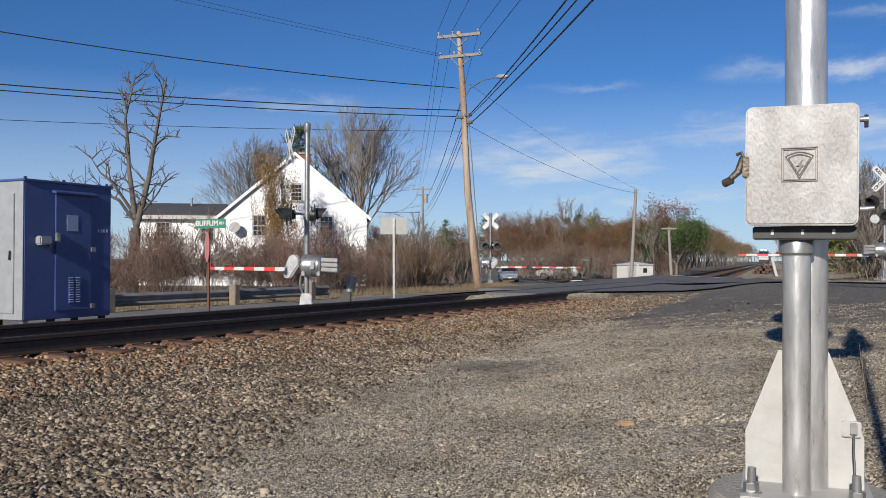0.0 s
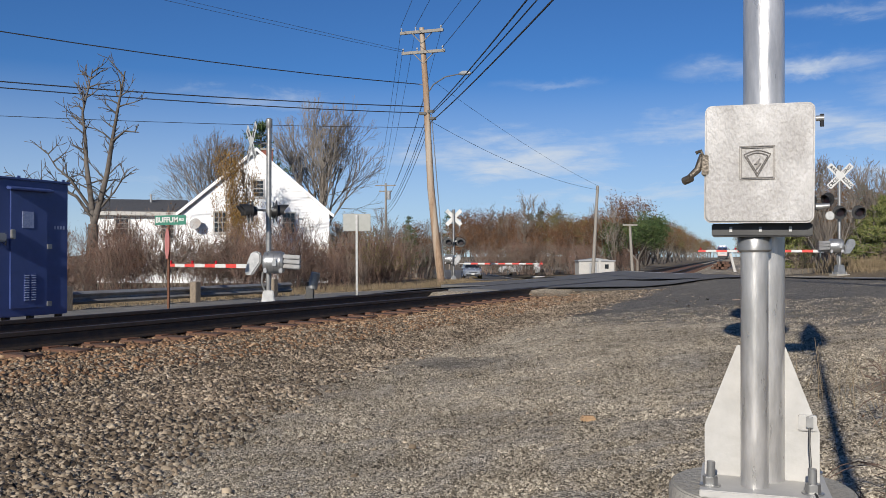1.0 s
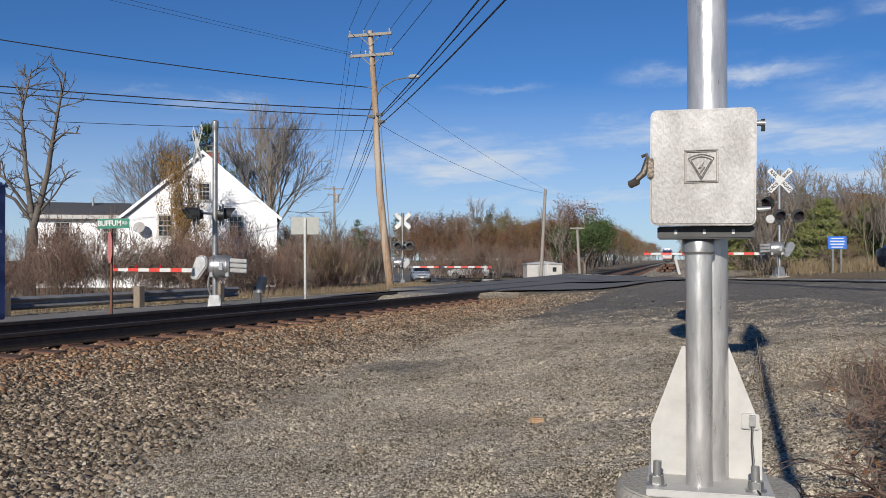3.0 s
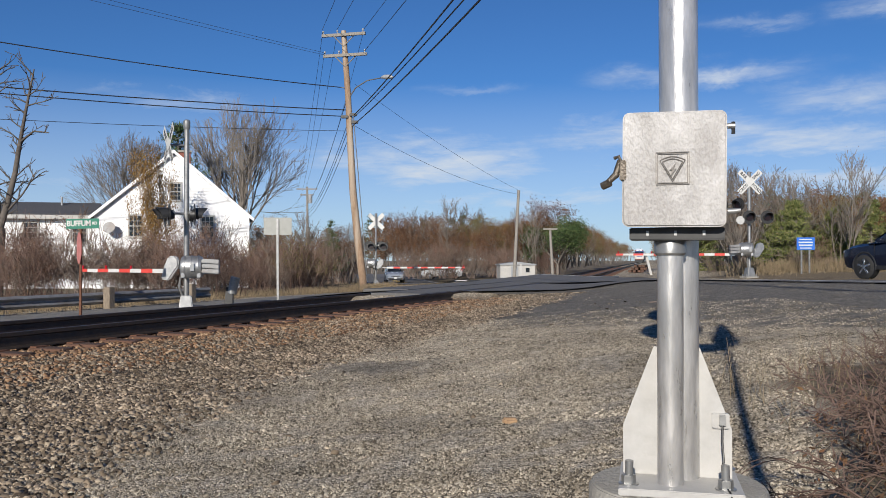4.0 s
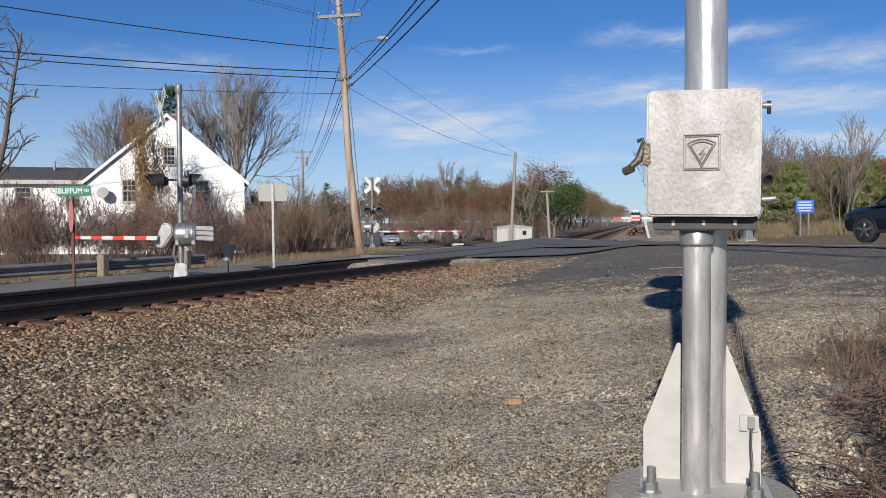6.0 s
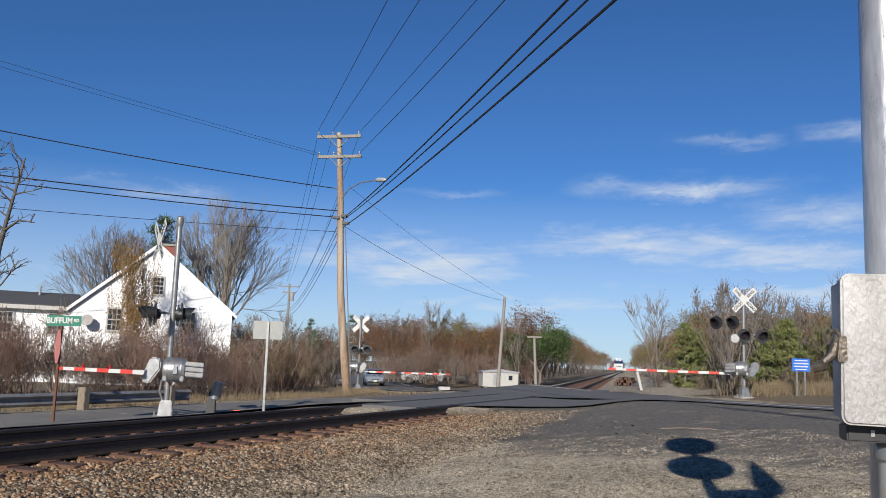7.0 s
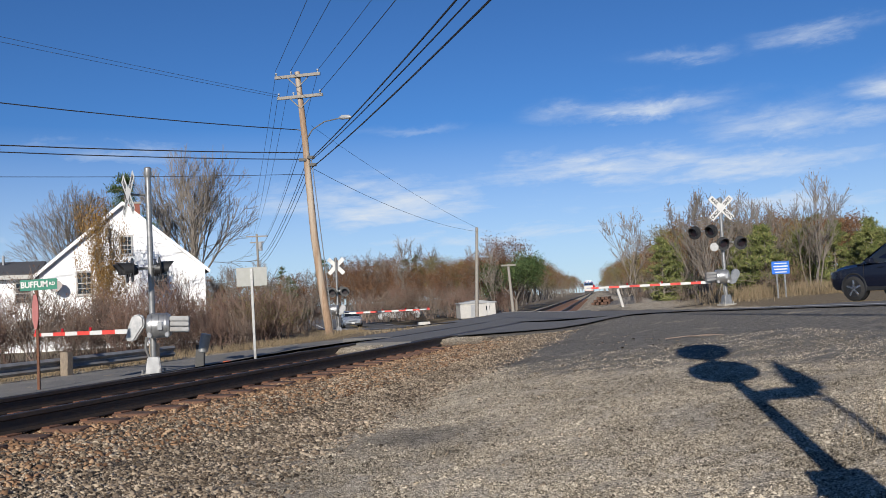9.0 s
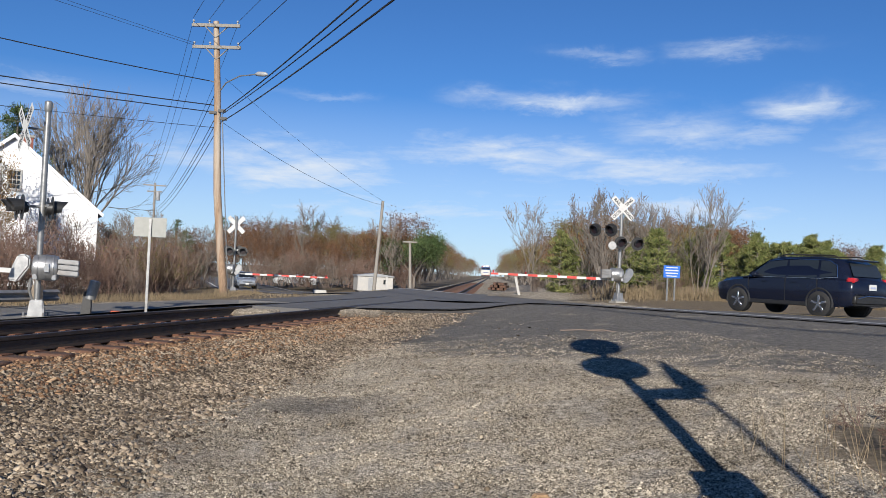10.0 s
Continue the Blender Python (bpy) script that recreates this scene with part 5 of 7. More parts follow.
    wire((top2.x + 0.95, top2.y - 0.4, 11.1), (10.8, -14, 11.0), 0.5, 0.014)
    # to the side, along the side road
    b = at(9.4)
    wire((b.x - 0.35, b.y - 0.1, 9.42), (-42, 14, 12.4), 1.1, 0.022)
    c = at(8.2)
    wire((c.x - 0.15, c.y, 8.35), (-42, 14, 8.4), 0.75, 0.024)
    wire((c.x - 0.3, c.y, 8.05), (-42, 14, 8.3), 0.75, 0.022)
    wire((c.x - 0.15, c.y, 7.35), (-42, 14, 6.2), 0.55, 0.012)
    for z in (11.1, 11.0):
        wire((top2.x - 1.0, top2.y, z), (-42, 14, 15.2 + (z - 11) * 5), 0.4, 0.008)
    # on to the far pole
    for o, z, fz, fo in ((-1.0, 12.1, 9.85, -1.1), (-0.3, 12.1, 9.85, -0.2), (0.95, 12.1, 9.85, 1.1), (-1.0, 11.1, 9.1, -0.7), (0.1, 9.4, 8.0, 0), (0.1, 8.3, 7.0, 0), (0.1, 8.0, 6.7, 0), (0.15, 7.7, 6.2, 0)):
        q = at(z)
        wire((q.x + o, q.y, z), (-16.9 + fo, 104, fz), 0.9, 0.016 if z < 9.6 else 0.010)
    d = at(8.0)
    wire((d.x + 0.2, d.y, 7.6), (5.35, 66, 6.2), 0.5, 0.010)
    wire((d.x + 0.2, d.y, 9.6), (5.35, 66, 6.5), 0.3, 0.008)


# ---- signs, guard rail ----
def street_signs():
    x, y = -7.92, 18.7
    t = thing("street_sign", "green street name sign and red stop sign on a rusty post", "street sign")
    part("post", Geo().box((x, y, 0.9), (0.05, 0.05, 2.1)).mesh("post", M_RUST, 0.004), t, "thin rusty steel post")
    s = part("name_plate", Geo().box((x + 0.05, y - 0.03, 1.985), (0.71, 0.012, 0.215), (0, -1, 0)).mesh("name_plate", M_GREEN, 0.003), t, "green plate with white lettering")
    part("lettering", moved(letters("BUFFUM", 0.165, M_SIGNWHITE), pose(x - 0.03, y - 0.041, 1.985, 0, -1, 0) @ Matrix.Diagonal((0.86, 1, 1, 1))), s)
    part("lettering", moved(letters("RD", 0.085, M_SIGNWHITE), pose(x + 0.31, y - 0.041, 1.995)), s)
    oc = [(0.36 * math.cos(radians(22.5 + 45 * k)), 0.36 * math.sin(radians(22.5 + 45 * k))) for k in range(8)]
    st = part("stop_plate", Geo().prism(oc, 0.006, pose(x, y, 1.46, 0, 0, -59) @ pose(0, -0.04, 0)).mesh("stop_plate", M_REDPALE), t, "faded red stop plate seen edge-on")
    x, y = -4.12, 21.0
    t = thing("road_sign", "blank grey back of a road sign on a steel post", "road sign")
    part("post", Geo().box((x, y, 1.05), (0.055, 0.045, 2.3), (0, -0.4, 0)).mesh("post", M_PALE, 0.004), t)
    part("plate", Geo().box((x - 0.01, y + 0.03, 2.02), (0.68, 0.008, 0.42)).mesh("plate", M_SIGNGREY, 0.002), t, "bare aluminium sign back")
    x, y = 14.3, 35.0
    t = thing("road_sign", "blue roadside notice on two posts", "road sign")
    for dx in (-0.12, 0.2):
        part("post", Geo().box((x + dx, y, 1.1), (0.06, 0.05, 1.7)).mesh("post", M_PALE, 0.004), t)
    p = part("plate", Geo().box((x + 0.04, y - 0.04, 1.85), (0.72, 0.012, 0.50)).mesh("plate", M_SIGNBLUE, 0.003), t, "blue plate with lines of white writing")
    bars = Geo()
    for k, (w, h) in enumerate(((0.5, 0.04), (0.58, 0.05), (0.54, 0.05), (0.46, 0.04))):
        bars.box((x + 0.04, y - 0.049, 2.02 - 0.115 * k), (w, 0.004, h))
    part("writing", bars.mesh("writing", M_SIGNWHITE), p)


M_REDPALE = material("faded red sign sheet", (0.56, 0.22, 0.19), (0.48, 0.15, 0.13), 8, 0.5)
M_SIGNGREY = material("bare sign aluminium", (0.25, 0.255, 0.24), (0.21, 0.215, 0.20), 6, 0.5, 0.3)


def guard_rail():
    t = thing("guard_rail", "weathered steel guard rail on short wooden posts", "guard rail")
    prof = [(0, 0.155), (-0.05, 0.12), (-0.08, 0.09), (-0.05, 0.05), (0, 0.02), (0, -0.02), (-0.05, -0.05), (-0.08, -0.09), (-0.05, -0.12), (0, -0.155)]
    pts = [Vector((float(track_x(y)) - 8.75, y)) for y in np.arange(2.0, 27.6, 1.0)]
    n = len(prof)
    v, f = [], []
    for i, p in enumerate(pts):
        for k in (0, 0.006):
            v += [(p.x - a + k, p.y + a * 0.4, 0.20 + z) for a, z in prof]
    for i in range(len(pts) - 1):
        b = i * 2 * n
        f += [(b + k, b + k + 1, b + 2 * n + k + 1, b + 2 * n + k) for k in range(n - 1)]
        f += [(b + n + k, b + n + k + 1, b + 3 * n + k + 1, b + 3 * n + k) for k in range(n - 1)]
    part("beam", Geo().add(v, f).mesh("beam", M_GUARD), t, "grey weathered corrugated beam")
    for y in (*np.arange(3.55, 24, 3.85), 25.9):
        x = float(track_x(y)) - 8.55
        part("post", Geo().box((x, y, 0.08), (0.22, 0.2, 0.82), (0, 0, -20)).mesh("post", M_GREYWOOD2, 0.012), t, "square weathered wooden post")


M_GUARD = material("weathered galvanised steel", (0.30, 0.30, 0.30), (0.20, 0.20, 0.20), 5, 0.6, 0.4, 0.1, 20, (0.20, 0.15, 0.12), 1.5, 0.5)
M_GREYWOOD2 = material("tan weathered wood", (0.27, 0.22, 0.165), (0.15, 0.12, 0.09), 14, 0.9, 0, 0.4, 30, stretch=(4, 4, 0.6))

near_mast()
leaning_post()
signals()
cabinet()
house()
utility_pole()
street_signs()
guard_rail()

# ---- trees and shrubs ----
def many_tubes(segs, n=4):
    """Vertices and faces of many tapered sticks: rows of p0, p1, r0, r1."""
    a = np.array([(*s[0], *s[1], s[2], s[3]) for s in segs], dtype=float)
    p0, p1, r0, r1 = a[:, :3], a[:, 3:6], a[:, 6], a[:, 7]
    d = p1 - p0
    d /= np.linalg.norm(d, axis=1, keepdims=True) + 1e-9
    ref = np.where(np.abs(d[:, 2:3]) < 0.9, np.array([[0, 0, 1.0]]), np.array([[1.0, 0, 0]]))
    u = np.cross(d, ref); u /= np.linalg.norm(u, axis=1, keepdims=True)
    w = np.cross(d, u)
    v = []
    for p, r in ((p0, r0), (p1, r1)):
        for k in range(n):
            t = 2 * math.pi * k / n
            v.append(p + (u * math.cos(t) + w * math.sin(t)) * r[:, None])
    v = np.stack(v, 1).reshape(-1, 3)
    q = np.array([(k, (k + 1) % n, n + (k + 1) % n, n + k) for k in range(n)])
    f = (q[None] + (np.arange(len(a)) * 2 * n)[:, None, None]).reshape(-1, 4)
    return v, f


def sticks(segs, thin=0.03, n=4, least=0.006):
    """Thick pieces as tubes, thin twigs as narrow three-sided blades with one open side."""
    segs = [(a, b, max(r, least), max(q, least * 0.8)) for a, b, r, q in segs]
    thick = [s for s in segs if s[2] > thin] or segs[:1]
    slim = [s for s in segs if s[2] <= thin]
    v, f = many_tubes(thick, n)
    if slim:
        w, g = many_tubes(slim, 3)
        g = g.reshape(-1, 3, 4)[:, :2].reshape(-1, 4)
        v, f = np.concatenate([v, w]), np.concatenate([f, g + len(v)])
    return v, f


def grow(rng, p, d, length, r, level, segs, tips, spread=0.6, up=0.25, kids=(3, 5), shrink=0.62, steps=4, wander=0.16, droop=0.0):
    """One branch and what springs from it."""
    p, d = np.array(p, float), np.array(d, float)
    for i in range(steps):
        d = d + rng.normal(0, wander, 3) + np.array([0, 0, up * 0.2 - droop])
        d /= np.linalg.norm(d)
        q = p + d * length / steps
        ra, rb = r * (1 - 0.75 * i / steps), r * (1 - 0.75 * (i + 1) / steps)
        segs.append((tuple(p), tuple(q), ra, rb))
        if level > 0 and i >= (1 if level > 1 else 0):
            for _ in range(rng.integers(*kids)):
                s = rng.normal(0, 1, 3); s -= d * s.dot(d); s /= np.linalg.norm(s) + 1e-9
                e = d * (1 - spread) + s * spread + np.array([0, 0, up])
                grow(rng, q, e / np.linalg.norm(e), length * shrink * rng.uniform(0.7, 1.1) * (1 - 0.35 * i / steps), rb * 0.6, level - 1, segs, tips, spread, up, kids, shrink, max(steps - 1, 2), wander, droop)
        p = q
    tips.append(tuple(p))


def leaf_cloud(rng, centres, per, spread, size, flat=0.0, slim=0.55):
    """Small tilted leaves round the given places."""
    c = np.repeat(np.asarray(centres, float), per, axis=0)
    c = c + rng.normal(0, spread, c.shape) * np.array([1, 1, 0.8])
    n = len(c)
    u = rng.normal(0, 1, (n, 3)); u /= np.linalg.norm(u, axis=1, keepdims=True)
    w = rng.normal(0, 1, (n, 3)); w[:, 2] *= (1 - flat); w -= u * (u * w).sum(1, keepdims=True); w /= np.linalg.norm(w, axis=1, keepdims=True) + 1e-9
    s = size * rng.uniform(0.6, 1.4, (n, 1))
    v = np.stack([c - u * s, c + w * s * slim, c + u * s, c - w * s * slim], 1).reshape(-1, 3)
    return v, np.arange(n * 4).reshape(-1, 4)


def tree_meshes(kind, seed):
    """Trunk and crown meshes of one tree about its own base; returns a list of part name, mesh, label."""
    rng = np.random.default_rng(seed)
    segs, tips = [], []
    if kind == "bare":            # broad bare tree, many fine upright twigs, about 10 m
        def fork(p, d, length, r, depth):
            p, d = np.array(p), np.array(d)
            for i in range(2):
                d = d + rng.normal(0, 0.05, 3) + np.array([0, 0, 0.055])
                d /= np.linalg.norm(d)
                q = p + d * length / 2
                segs.append((tuple(p), tuple(q), r * (1 - 0.14 * i), r * (0.86 - 0.14 * i)))
                if depth < 6 and i == 0:
                    e = d + rng.normal(0, 0.42, 3)
                    fork(q, e / np.linalg.norm(e), length * 0.62, r * 0.42, max(depth - 2, 0)) if depth > 0 else None
                p = q
            if depth > 0:
                for _ in range(2 if rng.uniform() < 0.75 else 3):
                    e = d + rng.normal(0, 0.21, 3)
                    fork(p, e / np.linalg.norm(e), length * rng.uniform(0.68, 0.86), r * 0.64, depth - 1)
        for k in range(13):
            a, b = 2.4 * k + rng.uniform(-0.3, 0.3), 0.04 + 0.040 * k
            fork((0, 0, 2.6 - 0.1 * k), (b * math.cos(a), b * math.sin(a), 1), 2.15 - 0.03 * k, 0.085, 6)
        trunk = [((0, 0, -0.2), (0, 0, 1.2), 0.3, 0.24), ((0, 0, 1.2), (0, 0, 2.8), 0.24, 0.16)]
        v, f = sticks(segs, 0.05, 5, 0.0075)
        tv, tf = many_tubes(trunk, 10)
        return [("trunk", raw_mesh("trunk", tv, tf, M_BARK, True), ""), ("crown", raw_mesh("crown", v, f, M_TWIGGREY), "bare grey branches and fine twigs")]
    if kind == "scrub":           # bare wood-edge tree, about 6 m, some brown leaves
        for k in range(3):
            a = rng.uniform(0, 6.28)
            grow(rng, (0.12 * math.cos(a), 0.12 * math.sin(a), 0.2), (0.22 * math.cos(a), 0.22 * math.sin(a), 1), 5.2, 0.055, 2, segs, tips, 0.42, 0.25, (2, 5), 0.42, 5, 0.08)
        v, f = sticks(segs, 0.035, 4, 0.014)
        lv, lf = leaf_cloud(rng, tips[::2], 2, 0.15, 0.04)
        return [("trunk", raw_mesh("trunk", v, f, M_TWIGGREY), "grey bare stems and branches"), ("crown", raw_mesh("crown", lv, lf, M_BROWNLEAF), "few brown dead leaves")]
    if kind in ("brown", "olive", "orange"):         # autumn tree with leaves, about 6 m
        for k in range(3):
            a = rng.uniform(0, 6.28)
            grow(rng, (0, 0, 0.3), (0.3 * math.cos(a + 2.1 * k), 0.3 * math.sin(a + 2.1 * k), 1), 4.6, 0.10, 2, segs, tips, 0.55, 0.2, (2, 4), 0.5, 4, 0.1)
        v, f = sticks(segs, 0.04, 4, 0.014)
        lv, lf = leaf_cloud(rng, tips, 34 if kind == "orange" else 22, 0.36 if kind == "orange" else 0.32, 0.065)
        return [("trunk", raw_mesh("trunk", v, f, M_BARK), "grey-brown branches"), ("crown", raw_mesh("crown", lv, lf, {"brown": M_BROWNLEAF, "olive": M_OLIVELEAF, "orange": M_YELLOWLEAF}[kind]), "thin autumn leaves with gaps")]
    if kind in ("pine", "youngpine"):
        h = 8.0 if kind == "pine" else 4.0
        pts = []
        z = 0.25 * h if kind == "pine" else 0.1 * h
        segs.append(((0, 0, -0.2), (0.05, 0, h * 0.5), 0.02 * h, 0.013 * h)); segs.append(((0.05, 0, h * 0.5), (0, 0.03, h), 0.013 * h, 0.012))
        while z < h * 0.98:
            L = (h - z) * 0.34 * rng.uniform(0.45, 1.4) + 0.2
            for k in range(rng.integers(4, 7)):
                a = rng.uniform(0, 6.28)
                e = np.array([math.cos(a), math.sin(a), rng.uniform(-0.05, 0.45)])
                q = np.array([0, 0, z]) + e * L
                segs.append(((0, 0, z), tuple(q), 0.03, 0.01))
                for t in np.linspace(0.35, 1.0, 5):
                    pts.append(np.array([0, 0, z]) * (1 - t) + q * t + rng.normal(0, 0.06, 3))
            z += 0.062 * h * rng.uniform(0.7, 1.3)
        v, f = many_tubes(segs, 4)
        lv, lf = leaf_cloud(rng, pts, 15, 0.085 * h / 5, 0.13, 0.2, 0.12)
        return [("trunk", raw_mesh("trunk", v, f, M_BARK), ""), ("crown", raw_mesh("crown", lv, lf, M_PINE if kind == "pine" else M_YOUNGPINE), "dense green needles")]
    if kind == "dome":            # round-headed evergreen
        for k in range(5):
            a = rng.uniform(0, 6.28)
            grow(rng, (0, 0, 1.2), (0.6 * math.cos(a), 0.6 * math.sin(a), 0.8), 3.6, 0.1, 2, segs, tips, 0.6, 0.15, (3, 5), 0.5, 4, 0.1)
        segs.append(((0, 0, -0.2), (0, 0, 1.4), 0.2, 0.16))
        v, f = many_tubes(segs, 4)
        lv, lf = leaf_cloud(rng, tips, 26, 0.34, 0.12, 0, 0.22)
        return [("trunk", raw_mesh("trunk", v, f, M_BARK), ""), ("crown", raw_mesh("crown", lv, lf, M_PINE), "dense dark green needles")]
    if kind in ("bush", "redbush", "leafbush"):       # bare roadside shrub, about 1.8 m
        for k in range(13):
            a, b = rng.uniform(0, 6.28), rng.uniform(0.1, 0.75)
            grow(rng, (0.3 * rng.normal(), 0.3 * rng.normal(), -0.05), (b * math.cos(a), b * math.sin(a), 1), rng.uniform(1.1, 2.0), 0.014, 2, segs, tips, 0.5, 0.2, (1, 4), 0.5, 4, 0.15)
        v, f = sticks(segs, 0.02, 3, 0.0065)
        out = [("stem_tangle", raw_mesh("stem_tangle", v, f, M_TWIG if kind == "bush" else M_TWIGRED), "tangled bare stems")]
        lv, lf = leaf_cloud(rng, tips[::4] if kind != "leafbush" else tips[::2], 2 if kind != "leafbush" else 7, 0.10, 0.026)
        out.append(("foliage", raw_mesh("foliage", lv, lf, M_OLIVELEAF if kind == "leafbush" else M_BROWNLEAF), "scattered autumn leaves"))
        return out
    return []


M_TWIGGREY = material("grey twigs", (0.20, 0.175, 0.15), (0.13, 0.11, 0.092), 3, 0.9, third=(0.27, 0.245, 0.22), third_scale=0.5)
PLANTS = {}
TEXTS = {"bare": ("tree", "tall bare grey tree with fine twigs behind the house", "tree"), "scrub": ("tree", "bare grey young tree at the wood's edge", "tree"), "brown": ("tree", "autumn tree with thin rust-brown leaves", "tree"),
         "olive": ("tree", "autumn tree with olive and yellow leaves", "tree"), "orange": ("tree", "small tree with yellow-brown autumn leaves", "tree"), "pine": ("pine_tree", "dark green pine tree", "pine tree"),
         "youngpine": ("pine_tree", "sunlit young green pine beside the road", "pine tree"), "dome": ("evergreen_tree", "round-headed dark evergreen tree", "tree"), "bush": ("shrub", "tangled bare brown shrub", "shrub"),
         "redbush": ("shrub", "tangled bare reddish shrub", "shrub"), "leafbush": ("shrub", "shrub with olive-yellow leaves", "shrub")}


def plant(kind, x, y, s=1.0, turn=0.0, variant=0, z=None, tall=1.0):
    key = (kind, variant)
    z = float(ground_z(x, y)) - 0.05 if z is None else z
    if key not in PLANTS:
        name, label, cat = TEXTS[kind]
        t = thing(name, label, cat, None, "plants: " + label)
        for n, me, lab in tree_meshes(kind, 100 + 17 * variant + len(kind)):
            part(n, me, t, lab)
        PLANTS[key] = t
        ob = t
    else:
        ob = None
    m = pose(x, y, z, 0, 0, turn)
    if ob is None:
        ob = copy_thing(PLANTS[key], m)
    ob.matrix_basis = m
    ob.scale = (s, s, s * tall)
    return ob


def dead_tree():
    """The broken dead tree by the guard rail: two forked trunks with stubs."""
    rng = np.random.default_rng(8)
    x, y, z = -14.7, 28.2, -0.15
    t = thing("dead_tree", "tall dead grey tree with broken forked limbs", "tree", pose(x, y, z))
    segs, tips = [], []
    def limb(pts, r0, r1, stubs, lo=0):
        n = len(pts)
        for i in range(n - 1):
            segs.append((pts[i], pts[i + 1], r0 + (r1 - r0) * i / (n - 1), r0 + (r1 - r0) * (i + 1) / (n - 1)))
        for _ in range(stubs):
            i = rng.integers(lo, n - 1); k = rng.uniform(0, 1)
            p = np.array(pts[i]) * (1 - k) + np.array(pts[i + 1]) * k
            a = rng.uniform(0, 6.28)
            e = np.array([math.cos(a), 0.6 * math.sin(a), rng.uniform(0.3, 1.1)])
            grow(rng, p, e / np.linalg.norm(e), rng.uniform(0.3, 0.95), 0.03, 1, segs, tips, 0.4, 0.1, (1, 3), 0.55, 3, 0.16)
    limb([(0, 0, -0.3), (0.05, 0, 1.2), (0.12, 0, 2.4)], 0.21, 0.17, 0)
    limb([(0.12, 0, 2.4), (0.0, 0, 3.4), (-0.2, 0.1, 4.4), (-0.25, 0.1, 5.3), (-0.3, 0, 6.2), (-0.1, 0, 7.0), (0.0, 0.1, 7.7)], 0.105, 0.016, 34)
    limb([(0.12, 0, 2.4), (0.35, 0, 3.2), (0.55, 0.1, 4.2), (0.75, 0, 5.2), (0.95, 0, 6.3), (1.05, 0.1, 7.1), (1.15, 0.1, 7.6)], 0.115, 0.022, 30)
    limb([(0.0, 0, 2.7), (-0.5, 0, 3.35), (-1.2, 0.1, 3.65), (-2.2, 0.1, 3.70), (-3.0, 0.1, 4.0)], 0.065, 0.012, 9, 1)
    limb([(-0.05, 0, 3.0), (-0.6, -0.2, 3.9), (-1.1, -0.2, 4.3), (-1.5, -0.2, 4.9)], 0.055, 0.012, 7)
    limb([(0.4, 0, 3.0), (0.9, -0.1, 3.5), (1.3, -0.1, 4.1)], 0.05, 0.012, 5)
    limb([(0.75, 0, 5.2), (1.2, 0, 5.55), (1.7, 0, 5.5)], 0.05, 0.015, 2)
    trunk = [s for s in segs if s[2] > 0.07]
    rest = [s for s in segs if s[2] <= 0.07]
    v, f = many_tubes(trunk, 9)
    part("trunk", raw_mesh("trunk", v, f, M_DEADBARK, True), t, "grey weathered trunk and limbs")
    v, f = many_tubes([(a, b, max(r, 0.012), max(q, 0.008)) for a, b, r, q in rest], 4)
    part("branchwork", raw_mesh("branchwork", v, f, M_DEADBARK), t, "thin broken branches")


def far_wood(name, rows, label):
    """Trees too far to tell apart, joined by material; rows of kind, x, y, scale, turn, variant, z."""
    pool = {}
    for kind, x, y, sc, turn, variant, z in rows:
        key = (kind, variant)
        if key not in PLANTS:
            plant(kind, x, y, sc, turn, variant, z)
            continue
        m = np.array(pose(x, y, z, 0, 0, turn))[:3]
        for ob in PLANTS[key].children:
            me = ob.data
            v = np.empty(len(me.vertices) * 3, dtype=np.float32); me.vertices.foreach_get("co", v)
            f = np.empty(len(me.loops), dtype=np.int32); me.loops.foreach_get("vertex_index", f)
            mat = me.materials[0].name
            a, b, n = pool.setdefault(mat, ([], [], [0]))
            w = (v.reshape(-1, 3) * sc) @ m[:, :3].T + m[:, 3]
            f = f.reshape(-1, 4)
            keep = np.random.default_rng(5).uniform(0, 1, len(f)) < 0.6
            a.append(w); b.append(f[keep] + n[0]); n[0] += len(w)
    for mat, (a, b, n) in pool.items():
        tagged(new(name, raw_mesh(name, np.concatenate(a), np.concatenate(b), bpy.data.materials[mat])), label, "wood", kind="stuff")


